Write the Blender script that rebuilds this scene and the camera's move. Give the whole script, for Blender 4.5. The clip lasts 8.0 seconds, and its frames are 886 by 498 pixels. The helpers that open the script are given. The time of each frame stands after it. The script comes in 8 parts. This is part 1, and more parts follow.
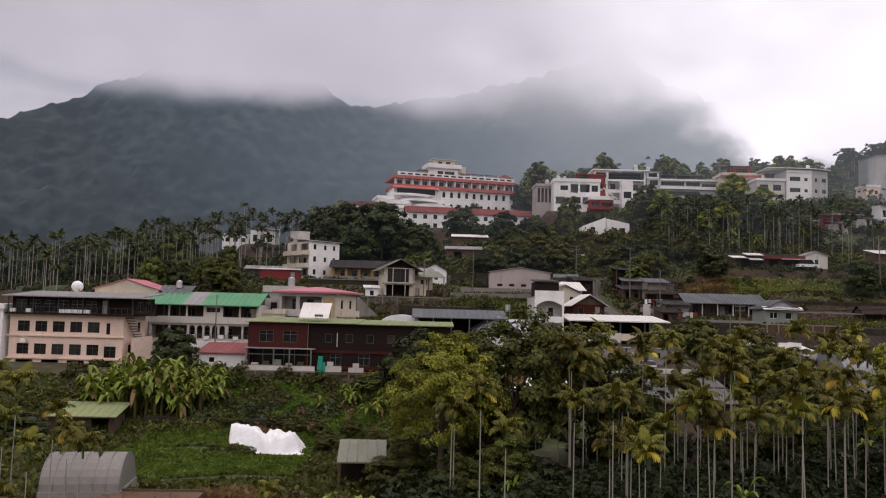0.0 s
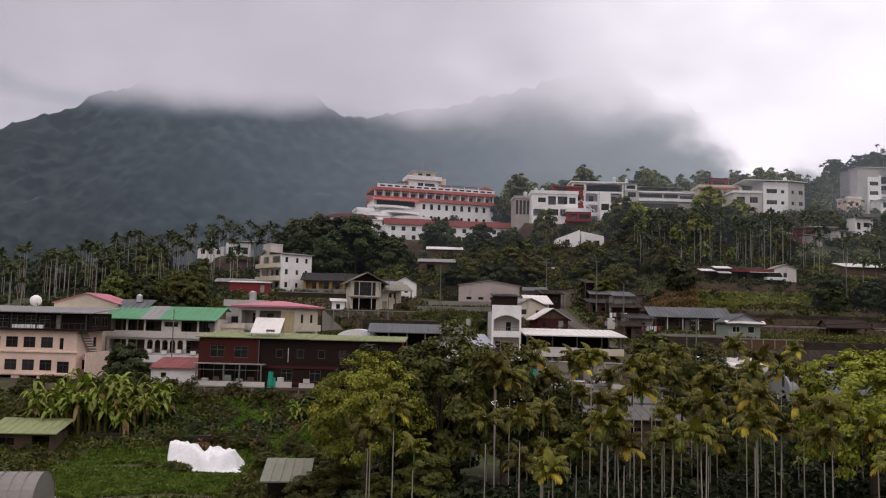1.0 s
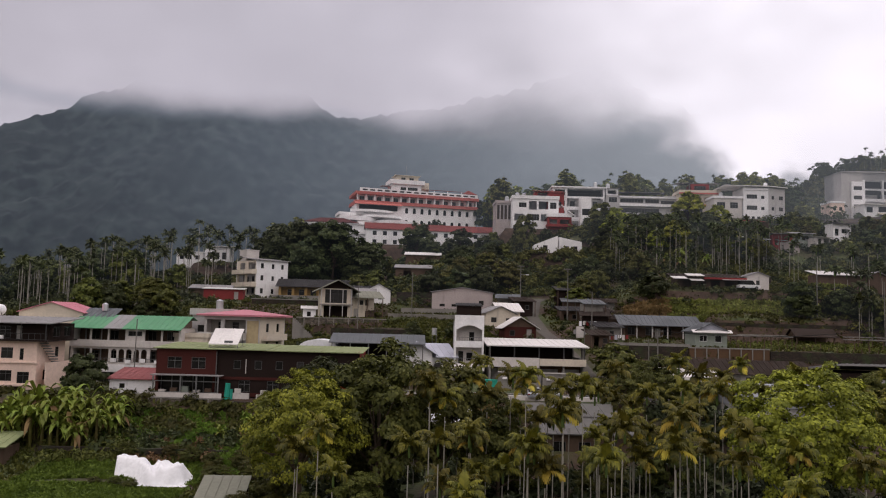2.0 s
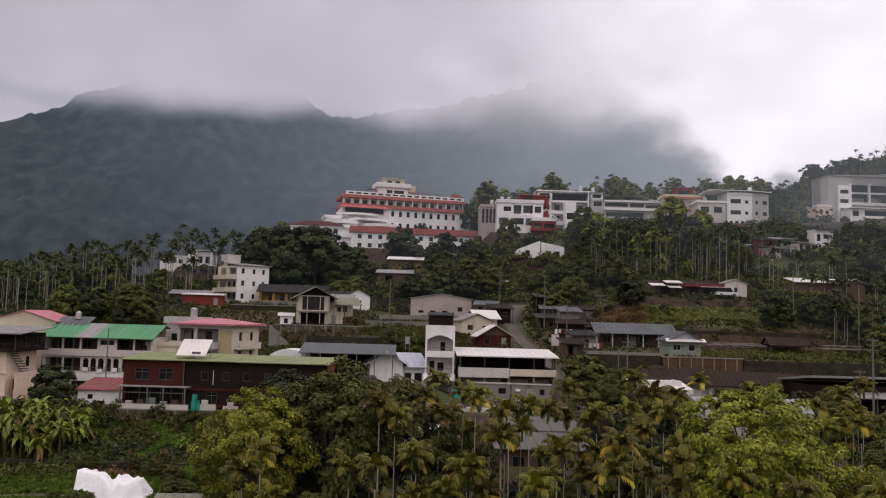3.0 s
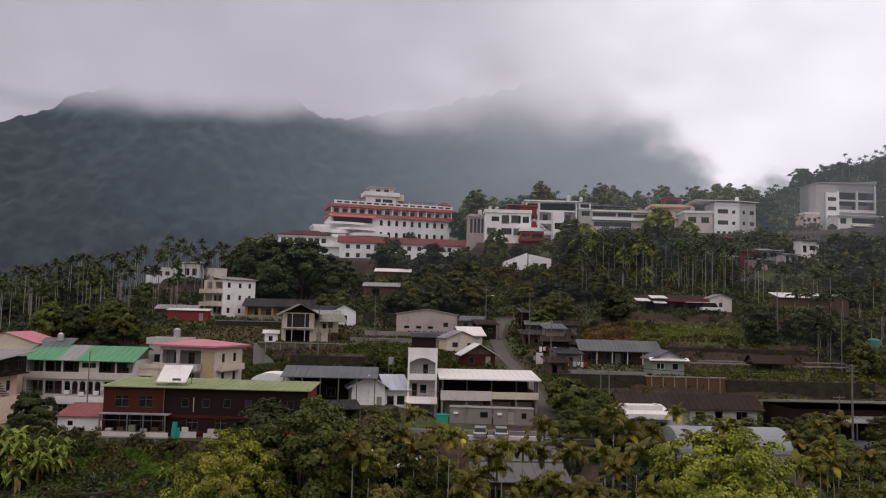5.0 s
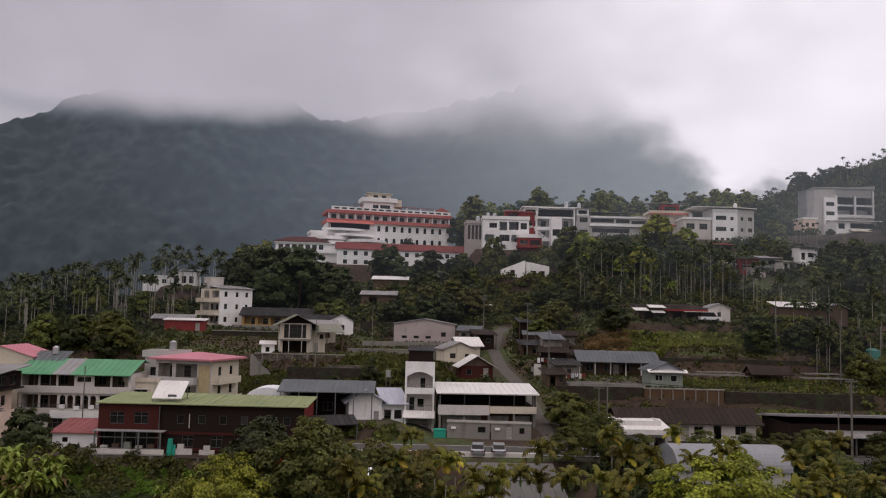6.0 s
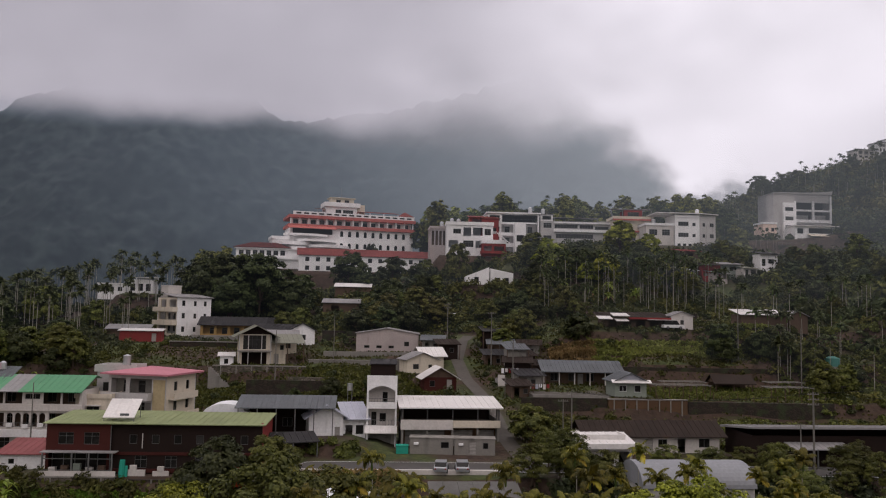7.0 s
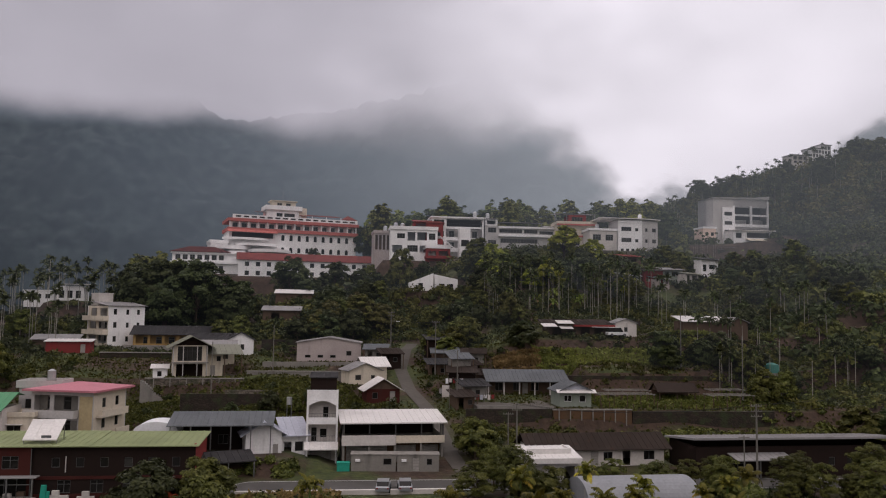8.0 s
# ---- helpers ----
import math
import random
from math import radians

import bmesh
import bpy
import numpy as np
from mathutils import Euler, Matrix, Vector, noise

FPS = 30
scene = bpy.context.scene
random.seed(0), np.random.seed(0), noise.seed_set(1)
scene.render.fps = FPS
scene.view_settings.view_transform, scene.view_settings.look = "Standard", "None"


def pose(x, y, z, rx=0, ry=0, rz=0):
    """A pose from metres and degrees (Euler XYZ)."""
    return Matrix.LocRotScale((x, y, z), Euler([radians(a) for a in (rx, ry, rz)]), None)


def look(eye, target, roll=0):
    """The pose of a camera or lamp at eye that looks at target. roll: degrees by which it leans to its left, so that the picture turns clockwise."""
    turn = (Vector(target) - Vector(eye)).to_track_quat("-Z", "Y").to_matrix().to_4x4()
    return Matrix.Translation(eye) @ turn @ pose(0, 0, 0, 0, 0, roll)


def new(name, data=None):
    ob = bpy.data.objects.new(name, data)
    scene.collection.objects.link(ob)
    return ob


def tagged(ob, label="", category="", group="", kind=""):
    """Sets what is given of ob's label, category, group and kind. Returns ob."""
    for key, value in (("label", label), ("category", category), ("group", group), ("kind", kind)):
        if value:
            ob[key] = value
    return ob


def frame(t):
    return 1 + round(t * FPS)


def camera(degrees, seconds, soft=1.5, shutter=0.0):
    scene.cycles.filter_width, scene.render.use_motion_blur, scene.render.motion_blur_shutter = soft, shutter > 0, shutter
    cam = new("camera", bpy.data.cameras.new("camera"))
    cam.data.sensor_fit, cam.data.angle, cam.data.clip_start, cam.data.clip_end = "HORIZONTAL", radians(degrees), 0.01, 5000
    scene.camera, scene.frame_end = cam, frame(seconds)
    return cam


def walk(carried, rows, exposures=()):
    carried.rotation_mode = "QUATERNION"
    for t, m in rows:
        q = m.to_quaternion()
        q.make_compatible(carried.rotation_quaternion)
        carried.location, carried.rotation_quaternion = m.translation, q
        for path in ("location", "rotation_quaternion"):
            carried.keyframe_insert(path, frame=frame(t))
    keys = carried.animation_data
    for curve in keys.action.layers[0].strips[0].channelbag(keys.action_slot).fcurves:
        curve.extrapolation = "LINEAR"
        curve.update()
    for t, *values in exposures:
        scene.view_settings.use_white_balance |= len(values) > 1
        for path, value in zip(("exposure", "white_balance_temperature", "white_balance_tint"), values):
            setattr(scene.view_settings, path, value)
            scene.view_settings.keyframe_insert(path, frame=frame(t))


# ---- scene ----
cam = camera(57.8, 8.0, soft=1.1)
METRES, EYE, TILT, LEAN, TURN = 31.0, 16.0, 0.0, 0.0, 0.0
ROWS = [
    (0.0, 0.0, 0.0, 0.0, -0.11, 4.34, -1.46),
    (0.5, 0.1049, 0.0028, 0.0074, -0.14, 5.04, -1.43),
    (1.0, 0.2167, 0.0035, 0.0295, -0.17, 5.04, -1.45),
    (1.5, 0.3127, 0.0034, 0.0559, -0.19, 5.05, -1.48),
    (3.0, 0.5429, -0.0089, 0.1574, -0.34, 4.82, -1.61),
    (3.5, 0.5776, -0.0131, 0.1908, -0.45, 4.74, -1.58),
    (4.0, 0.596, -0.0149, 0.2316, -0.6, 4.69, -1.5),
    (4.5, 0.5983, -0.017, 0.2583, -0.68, 4.66, -1.49),
    (6.0, 0.6028, -0.0005, 0.359, -0.88, 4.64, -1.37),
    (6.5, 0.6053, 0.0237, 0.3896, -0.91, 4.65, -1.3),
    (7.0, 0.6133, 0.0633, 0.4223, -3.39, 4.71, -1.1),
    (7.5, 0.6142, 0.1043, 0.4513, -4.23, 4.72, -1.02),
    (8.0, 0.6267, 0.1593, 0.4822, -7.33, 4.75, -0.83),
]
walk(cam, [(t, pose(0, 0, EYE, TILT, LEAN, TURN) @ pose(METRES * x, METRES * y, METRES * z, 90 + pitch, roll, yaw)) for t, x, y, z, yaw, pitch, roll in ROWS],
     exposures=((0, 0.28), (1, 0.23), (2, 0.20), (4, 0.14), (7, -0.02), (8, -0.06)))

# ---- light ----
SUN_AZ, SUN_EL = radians(28), radians(48)      # behind the cloud, ahead and to the right
sun = new("sun", bpy.data.lights.new("sun", "SUN"))
sun.data.energy, sun.data.angle, sun.data.color = 0.9, radians(35), (1.0, 0.97, 0.93)
sun.matrix_world = look((0, 0, 0), (-math.sin(SUN_AZ) * math.cos(SUN_EL), -math.cos(SUN_AZ) * math.cos(SUN_EL), -math.sin(SUN_EL)))
sun.location = (120, 230, 400)
SKY_STRENGTH = 1.0

world = bpy.data.worlds.new("overcast_sky")
scene.world = world
world.use_nodes = True
wn, wl = world.node_tree.nodes, world.node_tree.links
sky = wn.new("ShaderNodeTexSky")
sky.sky_type, sky.sun_disc, sky.sun_elevation, sky.sun_rotation = "NISHITA", False, SUN_EL, SUN_AZ
grey = wn.new("ShaderNodeHueSaturation")
grey.inputs["Saturation"].default_value, grey.inputs["Value"].default_value = 0.25, 0.1
wl.new(sky.outputs[0], grey.inputs["Color"])
wco = wn.new("ShaderNodeTexCoord")
wsep = wn.new("ShaderNodeSeparateXYZ")
wl.new(wco.outputs["Generated"], wsep.inputs[0])
wramp = wn.new("ShaderNodeMapRange")           # an overcast sky is brighter overhead
wramp.inputs["From Min"].default_value, wramp.inputs["From Max"].default_value = 0.0, 1.0
wramp.inputs["To Min"].default_value, wramp.inputs["To Max"].default_value = 0.24, 1.92
wl.new(wsep.outputs["Z"], wramp.inputs["Value"])
wtint = wn.new("ShaderNodeMix")
wtint.data_type, wtint.blend_type = "RGBA", "MULTIPLY"
wtint.inputs["Factor"].default_value = 1.0
wtint.inputs["B"].default_value = (1.02, 0.925, 0.935, 1)
wl.new(wramp.outputs[0], wtint.inputs["A"])
wmix = wn.new("ShaderNodeMix")
wmix.data_type = "RGBA"
wmix.inputs["Factor"].default_value = 0.85
wl.new(grey.outputs[0], wmix.inputs["A"])
wl.new(wtint.outputs["Result"], wmix.inputs["B"])
wl.new(wmix.outputs["Result"], wn["Background"].inputs["Color"])
wn["Background"].inputs["Strength"].default_value = SKY_STRENGTH


# ---- materials ----
def nodes_of(name):
    m = bpy.data.materials.new(name)
    m.use_nodes = True
    return m, m.node_tree.nodes, m.node_tree.links, m.node_tree.nodes["Principled BSDF"]


def noise_at(n, l, coord, scale, detail=3.0, stretch=None):
    t = n.new("ShaderNodeTexNoise")
    t.inputs["Scale"].default_value, t.inputs["Detail"].default_value = scale, detail
    if stretch:
        mp = n.new("ShaderNodeMapping")
        mp.inputs["Scale"].default_value = stretch
        l.new(coord, mp.inputs["Vector"])
        coord = mp.outputs[0]
    l.new(coord, t.inputs["Vector"])
    return t.outputs["Fac"]


def blend(n, l, a, b, fac, lo=0.35, hi=0.65):
    """Mix of colours or sockets a and b by a noise, between two of its levels."""
    r = n.new("ShaderNodeMapRange")
    r.inputs["From Min"].default_value, r.inputs["From Max"].default_value = lo, hi
    l.new(fac, r.inputs["Value"])
    mx = n.new("ShaderNodeMix")
    mx.data_type = "RGBA"
    l.new(r.outputs[0], mx.inputs["Factor"])
    for key, v in (("A", a), ("B", b)):
        if isinstance(v, tuple):
            mx.inputs[key].default_value = (*v, 1)
        else:
            l.new(v, mx.inputs[key])
    return mx.outputs["Result"]


def tone(c, k):
    return tuple(min(1.0, v * k) for v in c)


def surface(name, col, rough=0.8, stain=None, grime=0.35, fine=3.0, metal=0.0, bump=0.15, streak=True):
    """A weathered surface: grain, broad tone changes, and rain streaks or blotches of another colour."""
    m, n, l, b = nodes_of(name)
    co = n.new("ShaderNodeTexCoord").outputs["Object"]
    g = noise_at(n, l, co, fine, 4)
    base = blend(n, l, tone(col, 0.90), tone(col, 1.08), g, 0.3, 0.7)
    base = blend(n, l, base, tone(col, 0.78), noise_at(n, l, co, 0.22, 2), 0.5, 0.8)
    st = stain or tone(col, 0.4)
    s = noise_at(n, l, co, 0.7, 4, (0.9, 0.9, 0.16) if streak else None)
    base = blend(n, l, base, st, s, 0.74 - grime * 0.30, 1.10 - grime * 0.25)
    l.new(base, b.inputs["Base Color"])
    b.inputs["Roughness"].default_value, b.inputs["Metallic"].default_value = rough, metal
    b.inputs["Specular IOR Level"].default_value = 0.12 if rough >= 0.6 else 0.3
    if bump:
        bp = n.new("ShaderNodeBump")
        bp.inputs["Strength"].default_value, bp.inputs["Distance"].default_value = bump, 0.03
        l.new(g, bp.inputs["Height"])
        l.new(bp.outputs[0], b.inputs["Normal"])
    return m


def stonework(name, col, size, joint):
    """Rubble stones of uneven tone with dark recessed joints and moss."""
    m, n, l, b = nodes_of(name)
    co = n.new("ShaderNodeTexCoord").outputs["Object"]
    mp = n.new("ShaderNodeMapping")
    mp.inputs["Scale"].default_value = (1, 1, 1.5)
    l.new(co, mp.inputs["Vector"])
    cell, edge = n.new("ShaderNodeTexVoronoi"), n.new("ShaderNodeTexVoronoi")
    edge.feature = "DISTANCE_TO_EDGE"
    for v in (cell, edge):
        v.inputs["Scale"].default_value = 1 / size
        l.new(mp.outputs[0], v.inputs["Vector"])
    sep = n.new("ShaderNodeSeparateColor")
    l.new(cell.outputs["Color"], sep.inputs[0])
    c = blend(n, l, tone(col, 0.55), tone(col, 1.5), sep.outputs[0], 0, 1)
    c = blend(n, l, c, tone(col, 0.7), noise_at(n, l, co, 5, 3), 0.4, 0.7)
    c = blend(n, l, joint, c, edge.outputs["Distance"], 0.02, 0.09)
    c = blend(n, l, c, (0.03, 0.04, 0.014), noise_at(n, l, co, 0.5, 4), 0.48, 0.66)
    l.new(c, b.inputs["Base Color"])
    b.inputs["Roughness"].default_value = 0.95
    bp = n.new("ShaderNodeBump")
    bp.inputs["Strength"].default_value, bp.inputs["Distance"].default_value = 0.9, 0.08
    l.new(edge.outputs["Distance"], bp.inputs["Height"])
    l.new(bp.outputs[0], b.inputs["Normal"])
    return m


def foliage(name, dark, light, rough=0.65, through_light=0.2):
    """Leaves: each leaf and each plant a little different, light passing through."""
    m, n, l, b = nodes_of(name)
    geo = n.new("ShaderNodeNewGeometry")
    info = n.new("ShaderNodeObjectInfo")
    co = n.new("ShaderNodeTexCoord").outputs["Object"]
    col = blend(n, l, dark, light, geo.outputs["Random Per Island"], -0.25, 1.25)
    col = blend(n, l, col, tone(dark, 0.75), noise_at(n, l, co, 0.45, 2), 0.45, 0.8)
    hs = n.new("ShaderNodeHueSaturation")
    r = n.new("ShaderNodeMapRange")
    r.inputs["To Min"].default_value, r.inputs["To Max"].default_value = 0.7, 1.3
    l.new(info.outputs["Random"], r.inputs["Value"])
    l.new(r.outputs[0], hs.inputs["Value"])
    r2 = n.new("ShaderNodeMapRange")
    r2.inputs["To Min"].default_value, r2.inputs["To Max"].default_value = 0.48, 0.515
    l.new(info.outputs["Random"], r2.inputs["Value"])
    l.new(r2.outputs[0], hs.inputs["Hue"])
    l.new(col, hs.inputs["Color"])
    l.new(hs.outputs[0], b.inputs["Base Color"])
    b.inputs["Roughness"].default_value = rough
    b.inputs["Specular IOR Level"].default_value = 0.25
    tr = n.new("ShaderNodeBsdfTranslucent")
    l.new(hs.outputs[0], tr.inputs["Color"])
    mx = n.new("ShaderNodeMixShader")
    mx.inputs[0].default_value = through_light
    l.new(b.outputs[0], mx.inputs[1])
    l.new(tr.outputs[0], mx.inputs[2])
    l.new(mx.outputs[0], n["Material Output"].inputs["Surface"])
    return m


def glass_dark(name, col=(0.012, 0.0115, 0.011), rough=0.18):
    m, n, l, b = nodes_of(name)
    co = n.new("ShaderNodeTexCoord").outputs["Object"]
    info = n.new("ShaderNodeObjectInfo")
    c = blend(n, l, col, tone(col, 4.0), info.outputs["Random"], 0.5, 1.0)
    c = blend(n, l, c, tone(col, 2.0), noise_at(n, l, co, 1.2, 2), 0.5, 0.7)
    l.new(c, b.inputs["Base Color"])
    b.inputs["Roughness"].default_value = rough
    b.inputs["Specular IOR Level"].default_value = 0.2
    return m


WHITE = surface("white_paint", (0.84, 0.825, 0.825), 0.75, (0.36, 0.345, 0.33), 0.25)
CREAM = surface("cream_render", (0.62, 0.55, 0.45), 0.85, (0.25, 0.22, 0.18), 0.4)
PINK = surface("pink_render", (0.76, 0.58, 0.49), 0.85, (0.35, 0.26, 0.22), 0.25)
GREYWALL = surface("grey_render", (0.46, 0.44, 0.43), 0.85, (0.16, 0.15, 0.14), 0.45)
PINKGREY = surface("pinkish_grey_render", (0.43, 0.37, 0.355), 0.85, (0.2, 0.17, 0.155), 0.35)
PALEWALL = surface("pale_render", (0.58, 0.54, 0.51), 0.85, (0.24, 0.22, 0.2), 0.4)
CONCRETE = surface("old_concrete", (0.24, 0.225, 0.205), 0.9, (0.09, 0.085, 0.075), 0.6)
# dark timber; also colours inner walls that stand for shade in open floors
DARKWALL = surface("dark_timber_and_shade", (0.021, 0.013, 0.011), 0.8, (0.02, 0.017, 0.016), 0.4)
BRICK = surface("dark_red_brick", (0.062, 0.018, 0.015), 0.85, (0.05, 0.025, 0.022), 0.4, fine=7)
REDWALL = surface("red_painted_wall", (0.22, 0.036, 0.034), 0.75, (0.12, 0.05, 0.04), 0.4)
BROWNWALL = surface("brown_boards", (0.11, 0.075, 0.055), 0.85, (0.045, 0.032, 0.026), 0.5)
FADEDYELLOW = surface("faded_yellow_wall", (0.42, 0.34, 0.20), 0.85, (0.16, 0.12, 0.08), 0.6)
YELLOWWALL = surface("ochre_wall", (0.36, 0.23, 0.09), 0.85, (0.14, 0.09, 0.05), 0.5)
GREENWALL = surface("pale_green_boards", (0.26, 0.29, 0.25), 0.8, (0.16, 0.18, 0.15), 0.4)
TANWALL = surface("tan_sheet_wall", (0.115, 0.068, 0.040), 0.8, (0.09, 0.07, 0.05), 0.6)
STONE = stonework("mossy_stone_wall", (0.034, 0.023, 0.016), 0.6, (0.014, 0.011, 0.008))
RUBBLE = stonework("pale_rubble_wall", (0.15, 0.125, 0.10), 0.7, (0.05, 0.042, 0.035))
R_GREEN = surface("green_sheet_roof", (0.085, 0.25, 0.125), 0.5, (0.16, 0.27, 0.16), 0.4, streak=False)
R_OLIVE = surface("faded_green_sheet_roof", (0.23, 0.26, 0.13), 0.6, (0.13, 0.15, 0.08), 0.5, streak=False)
R_PINK = surface("pink_sheet_roof", (0.48, 0.18, 0.22), 0.55, (0.40, 0.16, 0.17), 0.35, streak=False)
R_RED = surface("red_tile_roof", (0.175, 0.042, 0.036), 0.7, (0.12, 0.05, 0.045), 0.45, streak=False)
R_WHITE = surface("white_sheet_roof", (0.66, 0.63, 0.61), 0.55, (0.40, 0.36, 0.33), 0.4, streak=False)
R_GREY = surface("grey_sheet_roof", (0.26, 0.25, 0.25), 0.6, (0.12, 0.11, 0.10), 0.5, streak=False)
R_PALE = surface("faded_grey_green_roof", (0.205, 0.205, 0.165), 0.8, (0.11, 0.105, 0.085), 0.5, streak=False)
R_BLUE = surface("blue_grey_sheet_roof", (0.44, 0.45, 0.52), 0.5, (0.26, 0.26, 0.29), 0.35, streak=False)
R_DARK = surface("dark_slate_roof", (0.034, 0.032, 0.033), 0.65, (0.045, 0.043, 0.042), 0.5, streak=False)
R_WET = surface("wet_grey_roof", (0.115, 0.11, 0.104), 0.7, (0.06, 0.057, 0.055), 0.5, streak=False)
R_BARREL = surface("smooth_grey_sheet_roof", (0.24, 0.245, 0.26), 0.6, (0.16, 0.16, 0.165), 0.4, streak=False)
R_SLATE = surface("slate_grey_roof", (0.115, 0.122, 0.130), 0.75, (0.08, 0.08, 0.085), 0.45, streak=False)
R_RUST = surface("rusty_sheet_roof", (0.034, 0.025, 0.021), 0.9, (0.07, 0.034, 0.022), 0.5, streak=False)
R_MAROON = surface("faded_maroon_sheet_roof", (0.24, 0.085, 0.085), 0.75, (0.16, 0.07, 0.065), 0.45, streak=False)
R_DARKRED = surface("dark_red_tile_roof", (0.085, 0.024, 0.022), 0.8, (0.06, 0.03, 0.027), 0.45, streak=False)
ORANGE = surface("salmon_red_trim", (0.46, 0.135, 0.115), 0.7, (0.36, 0.11, 0.09), 0.3)
FRAME = surface("aluminium_frame", (0.17, 0.17, 0.17), 0.45, None, 0.2, metal=0.6, bump=0)
DARKFRAME = surface("dark_frame", (0.05, 0.05, 0.05), 0.5, None, 0.2, bump=0)
METAL = surface("galvanised_steel", (0.22, 0.22, 0.22), 0.45, (0.16, 0.12, 0.1), 0.4, metal=0.7, bump=0)
STEEL_TANK = surface("stainless_tank", (0.62, 0.62, 0.63), 0.3, None, 0.15, metal=0.8, bump=0)
PANE = glass_dark("window_glass")
SHUTTER = surface("roller_shutter", (0.33, 0.31, 0.29), 0.6, (0.15, 0.13, 0.11), 0.4)
GREENNET = surface("green_net", (0.03, 0.30, 0.22), 0.8, (0.02, 0.16, 0.12), 0.3, bump=0)
TEAL = surface("teal_plastic", (0.06, 0.20, 0.17), 0.5, (0.05, 0.13, 0.11), 0.4)
SHEET = surface("white_plastic_sheet", (0.80, 0.80, 0.82), 0.45, (0.5, 0.5, 0.5), 0.25, streak=False)
ASPHALT = surface("worn_asphalt", (0.085, 0.08, 0.076), 0.9, (0.07, 0.068, 0.066), 0.45, fine=1.5, streak=False)
LANE = surface("concrete_lane", (0.10, 0.09, 0.08), 0.9, (0.13, 0.12, 0.11), 0.45, fine=1.5, streak=False)
LINE = surface("road_paint", (0.62, 0.62, 0.6), 0.7, (0.3, 0.3, 0.3), 0.5, streak=False)
SOIL = surface("bare_soil", (0.115, 0.075, 0.05), 0.95, (0.06, 0.042, 0.03), 0.5, fine=1.2, bump=0.6, streak=False)
WOODPOLE = surface("weathered_pole", (0.16, 0.15, 0.135), 0.85, None, 0.3)
WIRE = surface("black_cable", (0.02, 0.02, 0.02), 0.6, None, 0.1, bump=0)
RUBBER = surface("tyre_rubber", (0.02, 0.02, 0.02), 0.8, None, 0.1, bump=0)
PAINT_SILVER = surface("silver_car_paint", (0.36, 0.37, 0.39), 0.3, None, 0.1, metal=0.5, bump=0, streak=False)
PAINT_WHITE = surface("white_car_paint", (0.7, 0.7, 0.7), 0.3, None, 0.1, bump=0, streak=False)
BARK = surface("brown_bark", (0.10, 0.075, 0.055), 0.95, (0.05, 0.045, 0.03), 0.5, fine=5, bump=0.5)
PALMBARK = surface("grey_palm_bark", (0.30, 0.28, 0.24), 0.85, (0.09, 0.085, 0.06), 0.4, fine=4)
SHAFT = surface("green_crownshaft", (0.10, 0.15, 0.04), 0.6, None, 0.2)

L_PALM = foliage("palm_fronds", (0.020, 0.028, 0.004), (0.190, 0.168, 0.018))
L_PALM_DARK = foliage("far_palm_fronds", (0.022, 0.032, 0.010), (0.088, 0.102, 0.032))
L_YELLOW = foliage("yellowing_fronds", (0.25, 0.18, 0.018), (0.47, 0.37, 0.05))
L_BRIGHT = foliage("bright_green_leaves", (0.050, 0.068, 0.008), (0.385, 0.405, 0.040))
L_MID = foliage("mid_green_leaves", (0.040, 0.053, 0.011), (0.175, 0.178, 0.036))
L_PALE = foliage("pale_green_leaves", (0.09, 0.105, 0.026), (0.26, 0.27, 0.065))
L_DARK = foliage("dark_green_leaves", (0.020, 0.030, 0.010), (0.074, 0.088, 0.024))
# leaf green darkened to hold the shade under the palm canopy
L_UNDER_SHADE = foliage("shade_dark_undergrowth", (0.012, 0.019, 0.007), (0.045, 0.060, 0.018))
L_OLIVE = foliage("olive_leaves", (0.05, 0.050, 0.012), (0.135, 0.12, 0.026))
L_BANANA = foliage("banana_leaves", (0.07, 0.105, 0.014), (0.27, 0.32, 0.05), 0.5)
L_SCRUB = foliage("scrub_leaves", (0.030, 0.038, 0.007), (0.115, 0.115, 0.022))
L_GRASS = foliage("field_grass", (0.055, 0.11, 0.012), (0.17, 0.26, 0.035))
L_DRY = foliage("dry_grass", (0.13, 0.085, 0.035), (0.26, 0.17, 0.075))
L_RED = foliage("red_blossom_leaves", (0.24, 0.03, 0.012), (0.40, 0.06, 0.02))


def ground_material():
    m, n, l, b = nodes_of("hill_ground")
    co = n.new("ShaderNodeTexCoord").outputs["Object"]
    grass = blend(n, l, (0.020, 0.030, 0.006), (0.060, 0.072, 0.015), noise_at(n, l, co, 0.9, 5), 0.3, 0.7)
    soil = blend(n, l, (0.028, 0.016, 0.010), (0.062, 0.037, 0.024), noise_at(n, l, co, 0.7, 4), 0.3, 0.7)
    c = blend(n, l, grass, soil, noise_at(n, l, co, 0.11, 4), 0.44, 0.6)
    nz = n.new("ShaderNodeSeparateXYZ")
    l.new(n.new("ShaderNodeNewGeometry").outputs["True Normal"], nz.inputs[0])
    c = blend(n, l, soil, c, nz.outputs["Z"], 0.72, 0.9)      # steep banks are bare earth
    l.new(c, b.inputs["Base Color"])
    b.inputs["Roughness"].default_value = 0.95
    bp = n.new("ShaderNodeBump")
    bp.inputs["Strength"].default_value, bp.inputs["Distance"].default_value = 0.6, 0.2
    l.new(noise_at(n, l, co, 1.6, 5), bp.inputs["Height"])
    l.new(bp.outputs[0], b.inputs["Normal"])
    return m


